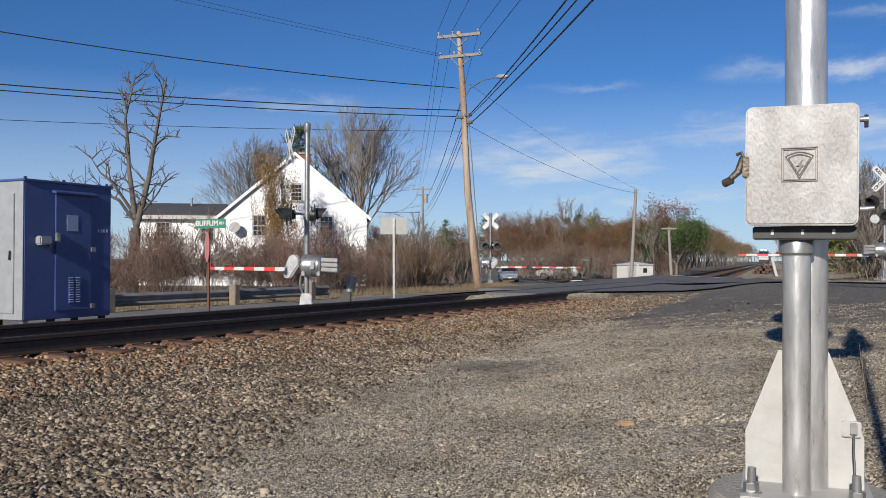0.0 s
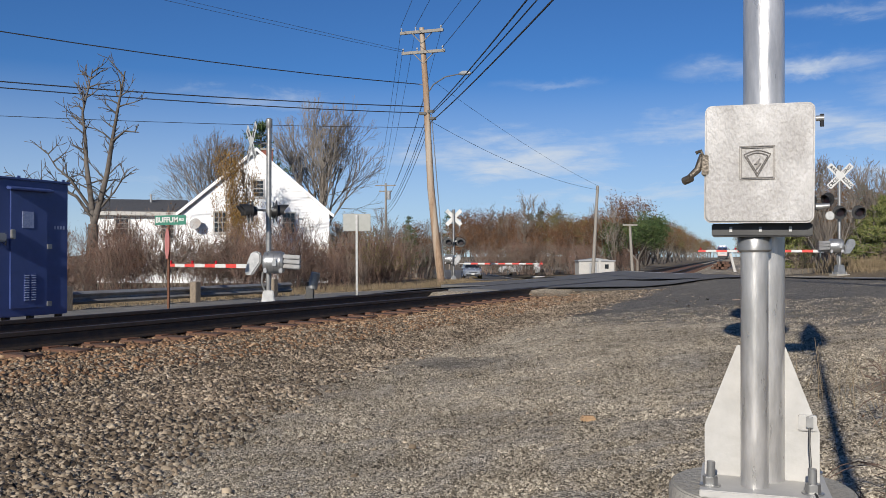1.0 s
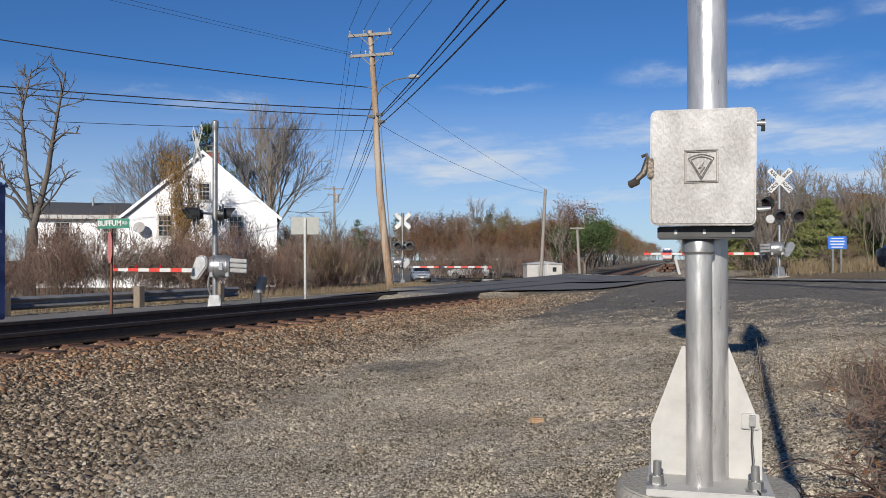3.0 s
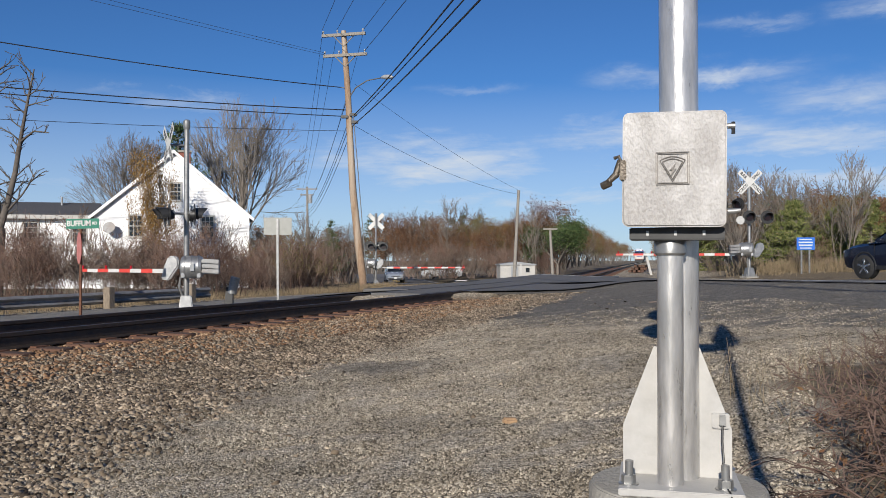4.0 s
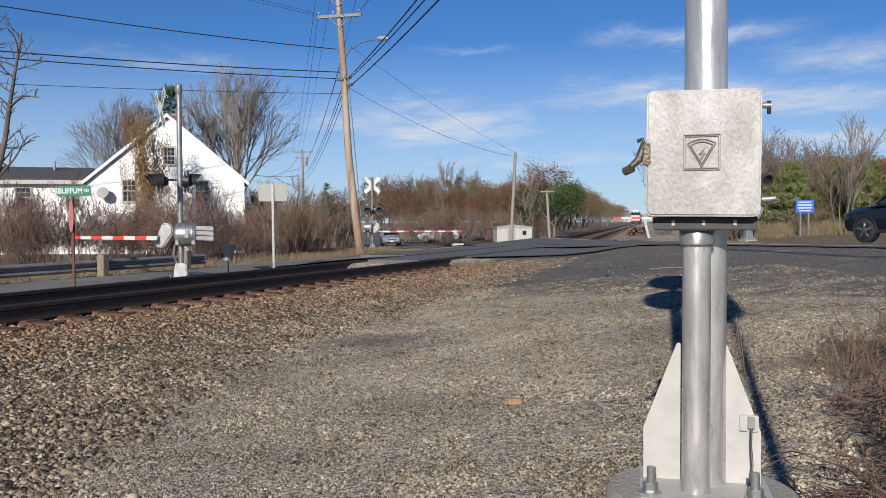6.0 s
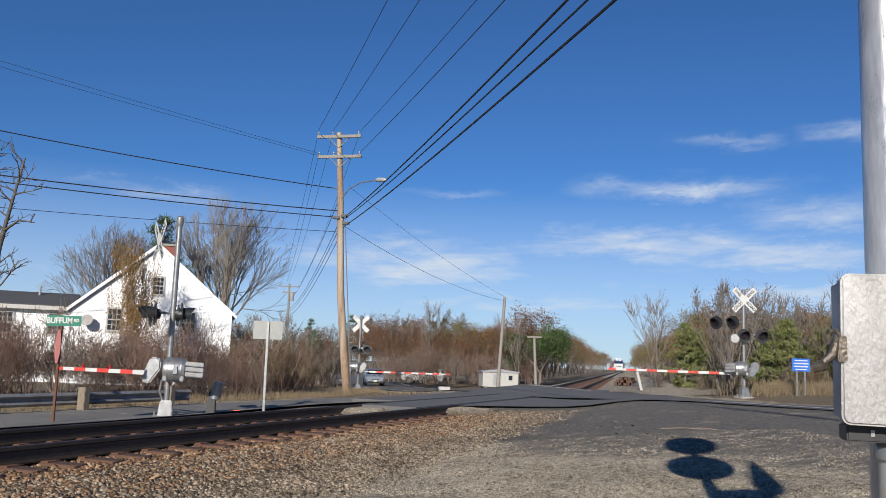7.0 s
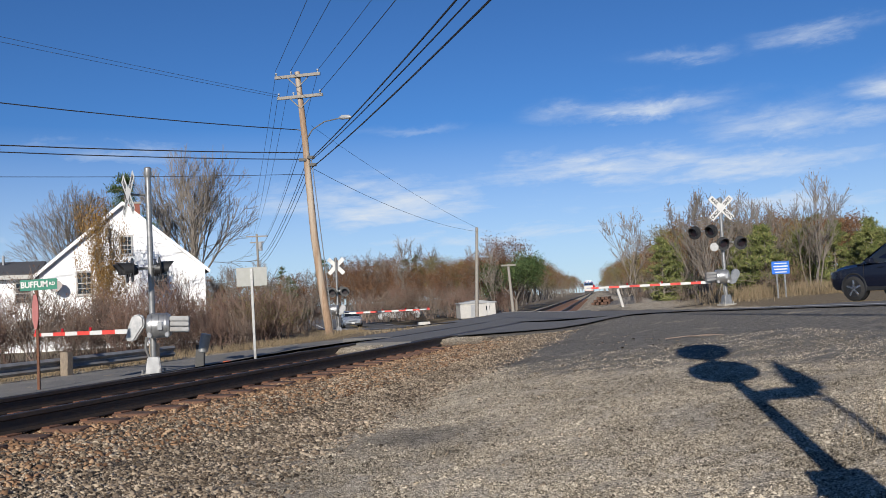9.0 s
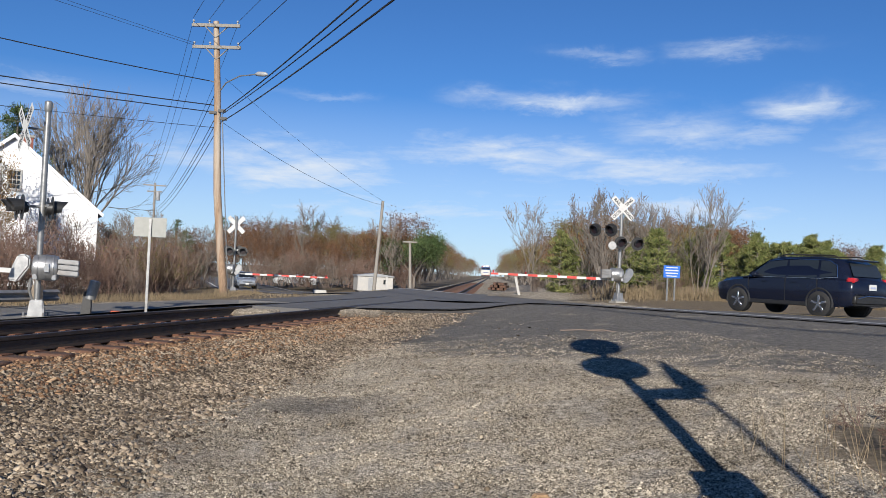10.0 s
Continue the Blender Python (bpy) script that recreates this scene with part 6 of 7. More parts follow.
def planting():
    R = random.Random(21)
    dead_tree()
    plant("bare", -14.9, 62, 1.27, 20, 0, None, 0.98)
    plant("bare", -20.8, 58, 0.98, 140, 1)
    plant("pine", -17.6, 56.5, 1.42, 40, 0, -0.3, 0.92)
    o = plant("orange", -14.15, 40.5, 1.0, 0, 0, -0.3); o.scale = (0.42, 0.42, 1.0)
    o = plant("orange", -13.2, 40.0, 0.5, 120, 0, -0.3); o.scale = (0.35, 0.35, 0.55)
    o = plant("scrub", -14.0, 40.9, 0.8, 70, 1, -0.3); o.scale = (0.5, 0.5, 0.85)
    # thicket behind the guard rail, in front of the house
    for k in range(66):
        y = R.uniform(24, 42)
        x = float(track_x(y)) - R.uniform(10.0, 14.5 + (y - 22) * 0.28)
        plant(R.choice(("bush", "redbush", "redbush", "bush", "redbush")), x, y, R.uniform(0.6, 1.0), R.uniform(0, 360), R.randrange(3), None, R.uniform(0.7, 1.35))
    for k in range(20):
        y = R.uniform(9, 24)
        x = float(track_x(y)) - R.uniform(9.9, 14.0)
        plant(R.choice(("bush", "redbush")), x, y, R.uniform(0.6, 0.95), R.uniform(0, 360), R.randrange(3))
    # taller growth between house and pole
    for k in range(40):
        x, y = R.uniform(-11.2, -5.9), R.uniform(37, 54)
        x -= (y - 40) * 0.12
        if k % 4 == 0:
            plant("scrub", x, y, R.uniform(0.45, 0.62), R.uniform(0, 360), R.randrange(2))
        else:
            plant(R.choice(("bush", "redbush", "redbush")), x, y, R.uniform(0.9, 1.3), R.uniform(0, 360), R.randrange(3), None, R.uniform(0.75, 1.0))
    plant("leafbush", -6.6, 37.0, 1.05, 0, 0)
    for k in range(16):
        y = R.uniform(56, 82)
        x = min(-R.uniform(0.10, 0.14) * y, float(road_x(y)) - 2.0)
        plant(("bush", "brown", "redbush", "scrub")[k % 4], x, y, (1.3, 0.55, 1.4, 0.6)[k % 4] * R.uniform(0.85, 1.1), R.uniform(0, 360), R.randrange(2))
    plant("leafbush", -6.0, 38.5, 0.8, 90, 0)
    plant("pine", -7.6, 57, 0.46, 0, 1)
    for k in range(16):
        x, y = R.uniform(-26, -9), R.uniform(64, 100)
        plant(R.choice(("scrub", "brown", "scrub")), x - (y - 62) * 0.1, y, R.uniform(0.55, 0.8), R.uniform(0, 360), R.randrange(2))
    # wood beyond the crossing, between road and track
    for k in range(64):
        y = R.uniform(93, 128)
        lo, hi = -7.0 - (y - 92) * 0.12, float(track_x(y)) - 8.0
        x = lo + (hi - lo) * (k + R.random()) / 64
        plant(R.choice(("brown", "brown", "scrub", "brown", "brown", "brown")), x, y, R.choice((0.62, 0.74, 0.86, 0.98, 1.14)) * R.uniform(0.92, 1.08), R.uniform(0, 360), R.randrange(3), -0.6)
    for x, y, sc in ((-10.5, 120, 1.0), (0.6, 128, 0.98), (2.2, 130, 1.06), (-3.6, 124, 0.92), (-16, 118, 0.9), (6.5, 133, 0.88)):
        plant("pine", x, y, sc, R.uniform(0, 360), R.randrange(2), -0.5)
    for k in range(24):
        y = R.uniform(84, 94)
        plant(R.choice(("bush", "redbush")), R.uniform(-4.5, float(track_x(y)) - 6), y, R.uniform(1.0, 1.6), R.uniform(0, 360), R.randrange(3), -0.55)
    plant("dome", 11.2, 89, 1.0, 0, 0, -0.5)
    plant("scrub", 9.0, 88, 0.9, 0, 0, -0.5)
    plant("dome", -2.0, 134, 1.05, 90, 0, -0.6)
    # both sides of the line, running away
    for k in range(40):
        y = 96 * math.exp(0.75 * (k + R.random()) / 40)
        x = float(track_x(y)) - R.uniform(6.5, 16)
        plant(R.choice(("olive", "olive", "scrub", "brown")), x, y, R.uniform(0.75, 1.0) * (1.0 + (y - 96) * 0.001), R.uniform(0, 360), R.randrange(2), -0.3)
    for k in range(78):
        y = 50 * math.exp(1.25 * (k + R.random()) / 78)
        x = float(track_x(y)) + 6.5 + 6.0 * (y < 66) + R.uniform(0, 1) * (8 + y * 0.08)
        kind = R.choice(("scrub", "brown", "pine", "brown", "pine", "olive"))
        sc = R.uniform(0.66, 0.88) * (1.0 + (y - 50) * 0.0022)
        plant(kind, x, y, sc * (0.62 if kind == "pine" else 0.9), R.uniform(0, 360), R.randrange(2), 0.1)
    # behind the crossing signal and the blue notice
    for k in range(22):
        x, y = R.uniform(12.0, 19.5), R.uniform(40, 50)
        kind = ("scrub", "scrub", "youngpine", "scrub", "bush")[k % 5]
        plant(kind, x, y, R.uniform(0.62, 0.92) * (1.15 if kind == "youngpine" else 0.92), R.uniform(0, 360), R.randrange(2), 0.2)
    for k in range(46):
        a = (k + R.random()) / 46
        x, y = 15.8 + 25 * a + R.uniform(-1, 1), 41 - 8 * a + R.uniform(0, 6)
        plant("youngpine", x, y, R.uniform(0.7, 1.02), R.uniform(0, 360), R.randrange(2), 0.3, R.uniform(0.8, 1.05))
    for k in range(24):
        a = (k + R.random()) / 24
        plant("youngpine", 20 + 24 * a, 43 - 8 * a + R.uniform(0, 4), R.uniform(0.85, 1.05), R.uniform(0, 360), R.randrange(2), 0.3, R.uniform(0.85, 1.05))
    for k in range(22):
        a = (k + R.random()) / 22
        plant(R.choice(("bush", "leafbush", "leafbush")), 14.8 + 22 * a, 38.4 - 9.0 * a + R.uniform(-0.6, 1.2), R.uniform(0.45, 0.75), R.uniform(0, 360), R.randrange(2), 0.45)
    # the closed wood edge right of the line
    for k in range(44):
        y = 58 + 34 * (k + R.random()) / 44
        x = float(track_x(y)) + 9.5 + R.uniform(0, 12)
        kind = ("brown", "pine", "scrub", "olive")[k % 4]
        plant(kind, x, y, R.uniform(0.8, 1.0) * {"pine": 0.78, "scrub": 0.78}.get(kind, 0.95) * (1 + (y - 58) * 0.004), R.uniform(0, 360), R.randrange(2), 0.1)
    for k in range(30):
        a = (k + R.random()) / 30
        x, y = 20 + 34 * a, 52 - 8 * a + R.uniform(0, 8)
        plant("youngpine", x, y, R.uniform(0.85, 1.1), R.uniform(0, 360), R.randrange(2), 0.3)
    # far woods along the line and all round
    rows = []
    for k in range(70):
        y = R.uniform(178, 560)
        sd = R.choice((-1, 1))
        rows.append((R.choice(("olive", "scrub", "brown", "olive")), float(track_x(y)) + sd * R.uniform(7.5, 26), y, R.uniform(0.95, 1.35) * (1 + (y - 178) * 0.0006), R.uniform(0, 360), R.randrange(2), -0.2))
    for k in range(80):
        y = 105 * math.exp(1.4 * k / 80) + R.uniform(-3, 3)
        sd = 1 if k % 2 else -1
        rows.append((R.choice(("brown", "scrub", "olive")), float(track_x(y)) + sd * R.uniform(6.8, 11), y, R.uniform(0.75, 1.05) * (1 + (y - 105) * 0.0009), R.uniform(0, 360), R.randrange(2), -0.2))
    for k in range(44):
        y = R.uniform(585, 760)
        rows.append((R.choice(("olive", "scrub", "brown", "brown")), float(track_x(y)) + R.uniform(-42, 42), y, R.uniform(1.0, 1.4), R.uniform(0, 360), R.randrange(2), -0.2))
    far_wood("far_wood", rows, "distant autumn wood along both sides of the line")
    rows = []
    for k in range(84):
        a = radians(360 * (k + R.random()) / 84)
        r = R.uniform(140, 200)
        x, y = r * math.sin(a), 40 + r * math.cos(a)
        if abs(off_track(x, y)) < 10:
            continue
        rows.append((R.choice(("brown", "scrub", "pine", "olive")), x, y, R.uniform(0.9, 1.3), R.uniform(0, 360), R.randrange(2), -0.8))
    far_wood("far_wood", rows, "distant mixed wood round the open land")


def near_shrub():
    """The bare thorny shrub at the edge of the lot, with dead leaves under it."""
    rng = np.random.default_rng(31)
    t = thing("shrub", "tangled leafless reddish shrub beside the mast", "shrub")
    segs, tips = [], []
    for k in range(430):
        bx, by = rng.uniform(1.7, 4.9), 3.4 + 3.9 * rng.uniform(0, 1) ** 1.7
        if bx < 1.75 + (by - 3.9) * 0.42:
            continue
        a, b = rng.uniform(0, 6.28), rng.uniform(0.3, 1.9)
        z = float(ground_z(bx, by))
        grow(rng, (bx, by, z), (b * math.cos(a), b * math.sin(a), 0.8), rng.uniform(0.5, 1.1) * (0.5 + 0.12 * (bx - 2)) * (1.0 - 0.13 * (by - 3.4)), 0.0062, 2 if k % 3 == 0 else 1, segs, tips, 0.5, 0.0, (1, 3), 0.62, 6, 0.16, 0.05)
    v, f = sticks(segs, 0.005, 4, 0.0027)
    part("stem_tangle", raw_mesh("stem_tangle", v, f, M_SHRUB), t, "thin reddish bare stems")
    lv, lf = leaf_cloud(rng, tips[::24], 1, 0.04, 0.016)
    part("foliage", raw_mesh("foliage", lv, lf, M_BROWNLEAF), t)
    n = 4200
    x, y = rng.uniform(1.15, 4.4, n), rng.uniform(3.0, 6.4, n)
    k = rng.uniform(0, 1, n) < np.clip((x - 1.45 - (y - 3.6) * 0.3) / 0.5, 0, 1) * np.clip((5.8 - y) / 1.6, 0, 1)
    x, y = x[k], y[k]
    c = np.stack([x, y, ground_z(x, y) + rng.uniform(0.008, 0.045, len(x))], -1)
    lv, lf = leaf_cloud(rng, c, 1, 0.002, 0.017, 0.7)
    tagged(new("leaf_litter", raw_mesh("leaf_litter", lv, lf, M_LITTER)), "dry orange-brown fallen leaves under the shrub", "leaves", kind="stuff")
    # dry grass stalks
    def stalks(name, n, region, h, label, mat=M_GRASS, r=0.003):
        x, y = region(n)
        z = ground_z(x, y)
        hh = rng.uniform(0.5, 1.0, len(x)) * h
        lean = rng.normal(0, 0.25, (len(x), 2)) * hh[:, None]
        segs = [((x[i], y[i], z[i] - 0.02), (x[i] + lean[i, 0], y[i] + lean[i, 1], z[i] + hh[i]), r, r * 0.4) for i in range(len(x))]
        v, f = many_tubes(segs, 3)
        tagged(new(name, raw_mesh(name, v, f, mat)), label, "grass", kind="stuff")
    stalks("dry_grass", 330, lambda n: (rng.uniform(2.0, 4.8, n), rng.uniform(3.4, 7.2, n)), 0.42, "dry straw-coloured grass stalks by the shrub", r=0.0026)
    def verge(n):
        y = rng.uniform(6, 44, n)
        return track_x(y) - 8.9 - rng.exponential(0.7, n), y
    stalks("dry_grass", 5000, verge, 0.28, "dry grass along the guard rail", r=0.006)
    def right(n):
        a = rng.uniform(0, 1, n)
        return 12.6 + 22 * a + rng.normal(0, 0.6, n), 37.2 - 9.5 * a + rng.normal(0, 0.8, n)
    stalks("dry_grass", 7000, right, 0.6, "tall dry grass at the road's far edge", r=0.009)
    def pole(n):
        y = rng.uniform(36, 70, n)
        return road_x(y) - 1.2 - rng.exponential(1.2, n), y
    stalks("dry_grass", 1800, pole, 0.11, "short dry grass round the utility pole", r=0.009)


M_SHRUB = material("grey-red shrub twigs", (0.19, 0.125, 0.10), (0.085, 0.052, 0.042), 5, 0.85)
M_LITTER = leaf_material("fallen leaves", (0.12, 0.058, 0.03), (0.20, 0.105, 0.052), (0.10, 0.066, 0.043), 0.8)


# ---- vehicles ----
def loft(g, stations):
    """Rings of equal count joined along x; closed at both ends."""
    n = len(stations[0])
    v = [p for s in stations for p in s]
    f = [(i * n + k, i * n + (k + 1) % n, (i + 1) * n + (k + 1) % n, (i + 1) * n + k) for i in range(len(stations) - 1) for k in range(n)]
    f += [tuple(range(n - 1, -1, -1)), tuple((len(stations) - 1) * n + k for k in range(n))]
    return g.add(v, f)


def suv(m, paint, label, detail=True):
    """A mid-size sport utility car; its front points to +x, its wheels stand on z 0."""
    t = thing("car", label, "car", m, "parked cars")
    L2 = 2.31
    def ring(x, zb, zs, zt, wb, ws, wt):
        half = [(-wb, zb), (-ws, zb + 0.16), (-ws * 1.01, (zb + zs) / 2 + 0.08), (-ws * 0.985, zs), (-wt, zt - 0.06), (-wt * 0.9, zt)]
        pts = [(y, z) for y, z in half] + [(-y, z) for y, z in half[::-1]]
        return [(x, y, z) for y, z in pts]
    body = [ring(-L2, 0.52, 0.92, 1.00, 0.70, 0.80, 0.74), ring(-L2 + 0.06, 0.36, 0.98, 1.08, 0.78, 0.88, 0.80), ring(-1.9, 0.30, 1.02, 1.12, 0.82, 0.925, 0.84), ring(-0.9, 0.28, 1.03, 1.08, 0.84, 0.93, 0.86),
            ring(0.3, 0.28, 1.02, 1.07, 0.84, 0.93, 0.86), ring(1.1, 0.28, 0.98, 1.06, 0.84, 0.93, 0.82), ring(1.7, 0.29, 0.92, 1.02, 0.82, 0.92, 0.78), ring(2.1, 0.33, 0.84, 0.95, 0.76, 0.87, 0.70), ring(L2, 0.42, 0.76, 0.84, 0.60, 0.70, 0.56)]
    part("body", loft(Geo(), body).mesh("body", paint, 0.0, smooth=50), t, "glossy painted body")
    def cabin(x, z0, z1, w0, w1):
        half = [(-w0, z0), (-w0 * 0.97, z0 + (z1 - z0) * 0.35), (-w1 * 1.03, z1 - 0.10), (-w1 * 0.86, z1)]
        return [(x, y, z) for y, z in half + [(-a, b) for a, b in half[::-1]]]
    gh = [cabin(-2.16, 1.02, 1.10, 0.80, 0.74), cabin(-1.98, 1.02, 1.46, 0.83, 0.66), cabin(-1.72, 1.02, 1.60, 0.845, 0.66), cabin(-0.9, 1.02, 1.66, 0.855, 0.68), cabin(0.1, 1.02, 1.65, 0.855, 0.67), cabin(0.45, 1.02, 1.58, 0.85, 0.65), cabin(0.95, 1.02, 1.26, 0.84, 0.70), cabin(1.28, 1.02, 1.05, 0.83, 0.76)]
    part("cabin", loft(Geo(), gh).mesh("cabin", paint, 0.0, smooth=50), t)
    # windows: side panes a little proud, windscreen and rear window
    for s in (-1, 1):
        def side(name, pts):
            g = Geo()
            v = []
            for x, z in pts:
                k = (z - 1.02) / 0.62
                yy = s * (0.858 - 0.17 * k ** 1.35 + 0.004)
                v += [(x, yy, z), (x, yy - s * 0.015, z)]
            n = len(pts)
            g.add(v, [tuple(2 * i for i in range(n)), tuple(2 * i + 1 for i in reversed(range(n)))] + [(2 * i, 2 * ((i + 1) % n), 2 * ((i + 1) % n) + 1, 2 * i + 1) for i in range(n)])
            return part(name, g.mesh(name, M_GLASS, smooth=0), t, "dark tinted side window")
        side("front_window", [(-0.22, 1.08), (0.92, 1.08), (0.86, 1.17), (0.38, 1.50), (-0.18, 1.55)])
        side("rear_window", [(-1.22, 1.08), (-0.30, 1.08), (-0.26, 1.55), (-1.18, 1.56)])
        side("quarter_window", [(-1.80, 1.14), (-1.30, 1.08), (-1.26, 1.55), (-1.55, 1.53), (-1.74, 1.40)])
        part("window_trim", Geo().tube([(-1.84, s * 0.855, 1.10), (-1.3, s * 0.872, 1.055), (0.95, s * 0.868, 1.055)], 0.012, 6).mesh("window_trim", M_CHROME), t, "bright trim line")
        part("window_trim", Geo().tube([(-1.84, s * 0.855, 1.10), (-1.76, s * 0.76, 1.43), (-1.5, s * 0.715, 1.56), (-0.2, s * 0.70, 1.585), (0.40, s * 0.715, 1.53), (0.95, s * 0.85, 1.10)], 0.010, 6).mesh("window_trim", M_CHROME), t, "bright trim line")
        part("roof_rail", Geo().tube([(-1.7, s * 0.58, 1.63), (-1.55, s * 0.58, 1.70), (0.0, s * 0.59, 1.71), (0.2, s * 0.58, 1.65)], 0.018, 8).mesh("roof_rail", M_BLACK), t)
        mr = part("mirror", Geo().box((0.72, s * 0.98, 1.12), (0.16, 0.2, 0.14)).mesh("mirror", paint, 0.03, 3), t)
        part("tail_lamp", Geo().box((-2.20, s * 0.72, 1.03), (0.22, 0.34, 0.13), (0, 0, s * 18)).mesh("tail_lamp", M_LAMPRED, 0.03, 3), t, "red tail lamp")
        part("headlight", Geo().box((2.12, s * 0.66, 0.80), (0.26, 0.30, 0.11), (0, 0, -s * 28)).mesh("headlight", M_GREYPAINT, 0.03, 3), t, "clear headlight")
        for x in (-1.36, 1.34):
            w = part("wheel", Geo().tube([(x, s * 0.70, 0.36), (x, s * 0.72, 0.36), (x, s * 0.92, 0.36), (x, s * 0.945, 0.36)], [0.34, 0.365, 0.365, 0.33], 36).mesh("wheel", M_TYRE), t, "black tyre on an alloy rim")
            part("rim", disc(Geo(), (x, s * 0.938, 0.36), 0.24, 0.02, (0, 1, 0), 28).mesh("rim", M_BLACK), w)
            for k in range(5):
                a = radians(72 * k + 18)
                part("spoke", Geo().box((x + 0.125 * math.cos(a), s * 0.952, 0.36 + 0.125 * math.sin(a)), (0.23, 0.015, 0.065), (0, -72 * k - 18, 0)).mesh("spoke", M_CHROME, 0.005, 1), w)
            part("hub", disc(Geo(), (x, s * 0.957, 0.36), 0.055, 0.02, (0, 1, 0), 16).mesh("hub", M_CHROME), w)
            ar = [(0.40 * math.cos(a), 0.40 * math.sin(a)) for a in np.linspace(-0.25, math.pi + 0.25, 15)]
            part("wheel_arch", Geo().tube([(x + a, s * 0.915, 0.38 + b) for a, b in ar], 0.035, 8).mesh("wheel_arch", M_BLACK), t, "black arch moulding")
            part("arch_well", disc(Geo(), (x, s * 0.865, 0.39), 0.40, 0.13, (0, 1, 0), 30).mesh("arch_well", M_BLACK), t)
        for x in (-0.55, 0.42):
            part("door_handle", Geo().box((x, s * 0.945, 0.93), (0.17, 0.03, 0.03)).mesh("door_handle", paint, 0.01), t)
        for x in (-1.28, -0.27, 0.98):
            part("door_gap", Geo().box((x, s * 0.925, 0.72), (0.012, 0.03, 0.62)).mesh("door_gap", M_BLACK), t)
        part("sill", Geo().box((0, s * 0.90, 0.34), (1.9, 0.07, 0.12)).mesh("sill", M_BLACK, 0.02), t)
    part("rear_glass", Geo().add([(-2.185, -0.66, 1.14), (-2.185, 0.66, 1.14), (-2.02, 0.60, 1.49), (-2.02, -0.60, 1.49)], [(0, 1, 2, 3)]).mesh("rear_glass", M_GLASS), t, "dark rear window")
    part("windscreen", Geo().add([(1.17, -0.74, 1.12), (1.17, 0.74, 1.12), (0.50, 0.60, 1.575), (0.50, -0.60, 1.575)], [(0, 1, 2, 3)]).mesh("windscreen", M_GLASS), t, "windscreen")
    part("spoiler", Geo().box((-2.03, 0, 1.575), (0.24, 1.2, 0.05), (0, -6, 0)).mesh("spoiler", paint, 0.02), t)
    bp = part("rear_bumper", Geo().box((-2.27, 0, 0.52), (0.20, 1.62, 0.30)).mesh("rear_bumper", M_BLACK, 0.06, 3), t, "black lower rear bumper")
    part("bumper_trim", Geo().tube([(-2.36, -0.7, 0.55), (-2.39, -0.35, 0.62), (-2.39, 0.35, 0.62), (-2.36, 0.7, 0.55)], 0.022, 8).mesh("bumper_trim", M_CHROME), bp)
    part("exhaust", Geo().tube([(-2.3, -0.6, 0.47), (-2.40, -0.6, 0.47)], 0.05, 12).mesh("exhaust", M_CHROME), bp)
    pl = part("number_plate", Geo().box((-2.325, 0.0, 0.86), (0.012, 0.32, 0.16)).mesh("number_plate", M_SIGNWHITE), t, "white number plate")
    part("plate_bar", Geo().box((-2.333, 0.0, 0.85), (0.006, 0.24, 0.05)).mesh("plate_bar", M_GREYBLUE), pl)
    gr = part("grille", Geo().box((2.27, 0, 0.70), (0.10, 0.9, 0.16)).mesh("grille", M_BLACK, 0.03), t, "dark front grille")
    part("grille_bar", Geo().box((2.325, 0, 0.72), (0.02, 0.8, 0.03)).mesh("grille_bar", M_CHROME), gr)
    part("front_bumper", Geo().box((2.22, 0, 0.46), (0.22, 1.4, 0.2)).mesh("front_bumper", M_BLACK, 0.06, 3), t)
    fp = part("front_plate", Geo().box((2.345, 0, 0.52), (0.012, 0.30, 0.14)).mesh("front_plate", M_SIGNWHITE), t)
    return t


def vehicles():
    f, r = Vector((12.1, 25.4)), Vector((13.1, 22.9))
    d = (f - r).normalized()
    n = Vector((d.y, -d.x))
    mid = (f + r) / 2 + n * 0.94
    z = float(road_z(mid.x, mid.y))
    suv(pose(mid.x, mid.y, z, 0, 0, math.degrees(math.atan2(d.y, d.x))), M_CARBLUE, "dark blue sport utility car waiting on the road")
    suv(pose(-5.45, 87.5, float(road_z(-5.45, 87.5)), 0, 0, -83), M_CARSILVER, "silver sport utility car coming up the far road")
    # pale car parked by the wood, and the shed
    suv(pose(-0.6, 96, -0.9, 0, 0, 170), M_CARWHITE, "pale parked car half hidden by shrubs")


M_CARWHITE = material("pale car paint", (0.55, 0.56, 0.56), (0.5, 0.5, 0.5), 3, 0.3, 0.1)


def shed():
    x, y, z = 6.2, 80, -0.62
    t = thing("shed", "small white trailer shed with a door and a window", "shed", pose(x, y, z, 0, 0, 6))
    part("wall", Geo().box((0, 0, 0.72), (3.2, 2.2, 1.3)).mesh("wall", M_WHITE, 0.01), t, "white painted wall panel")
    part("roof", Geo().prism([(-1.7, 0), (1.7, 0), (1.7, 0.08), (0, 0.30), (-1.7, 0.08)], 2.4, pose(0, -1.2, 1.36)).mesh("roof", M_GREYPAINT), t, "pale low roof")
    part("window", Geo().box((0.9, -1.11, 0.9), (0.35, 0.03, 0.4)).mesh("window", M_GLASS), t)
    part("door", Geo().box((-0.3, -1.11, 0.68), (0.7, 0.03, 1.1)).mesh("door", M_GREYPAINT, 0.005), t)
    for sx in (-1.3, 1.3):
        part("skid", Geo().box((sx, 0, 0.0), (0.2, 2.2, 0.2)).mesh("skid", M_GREYWOOD), t)


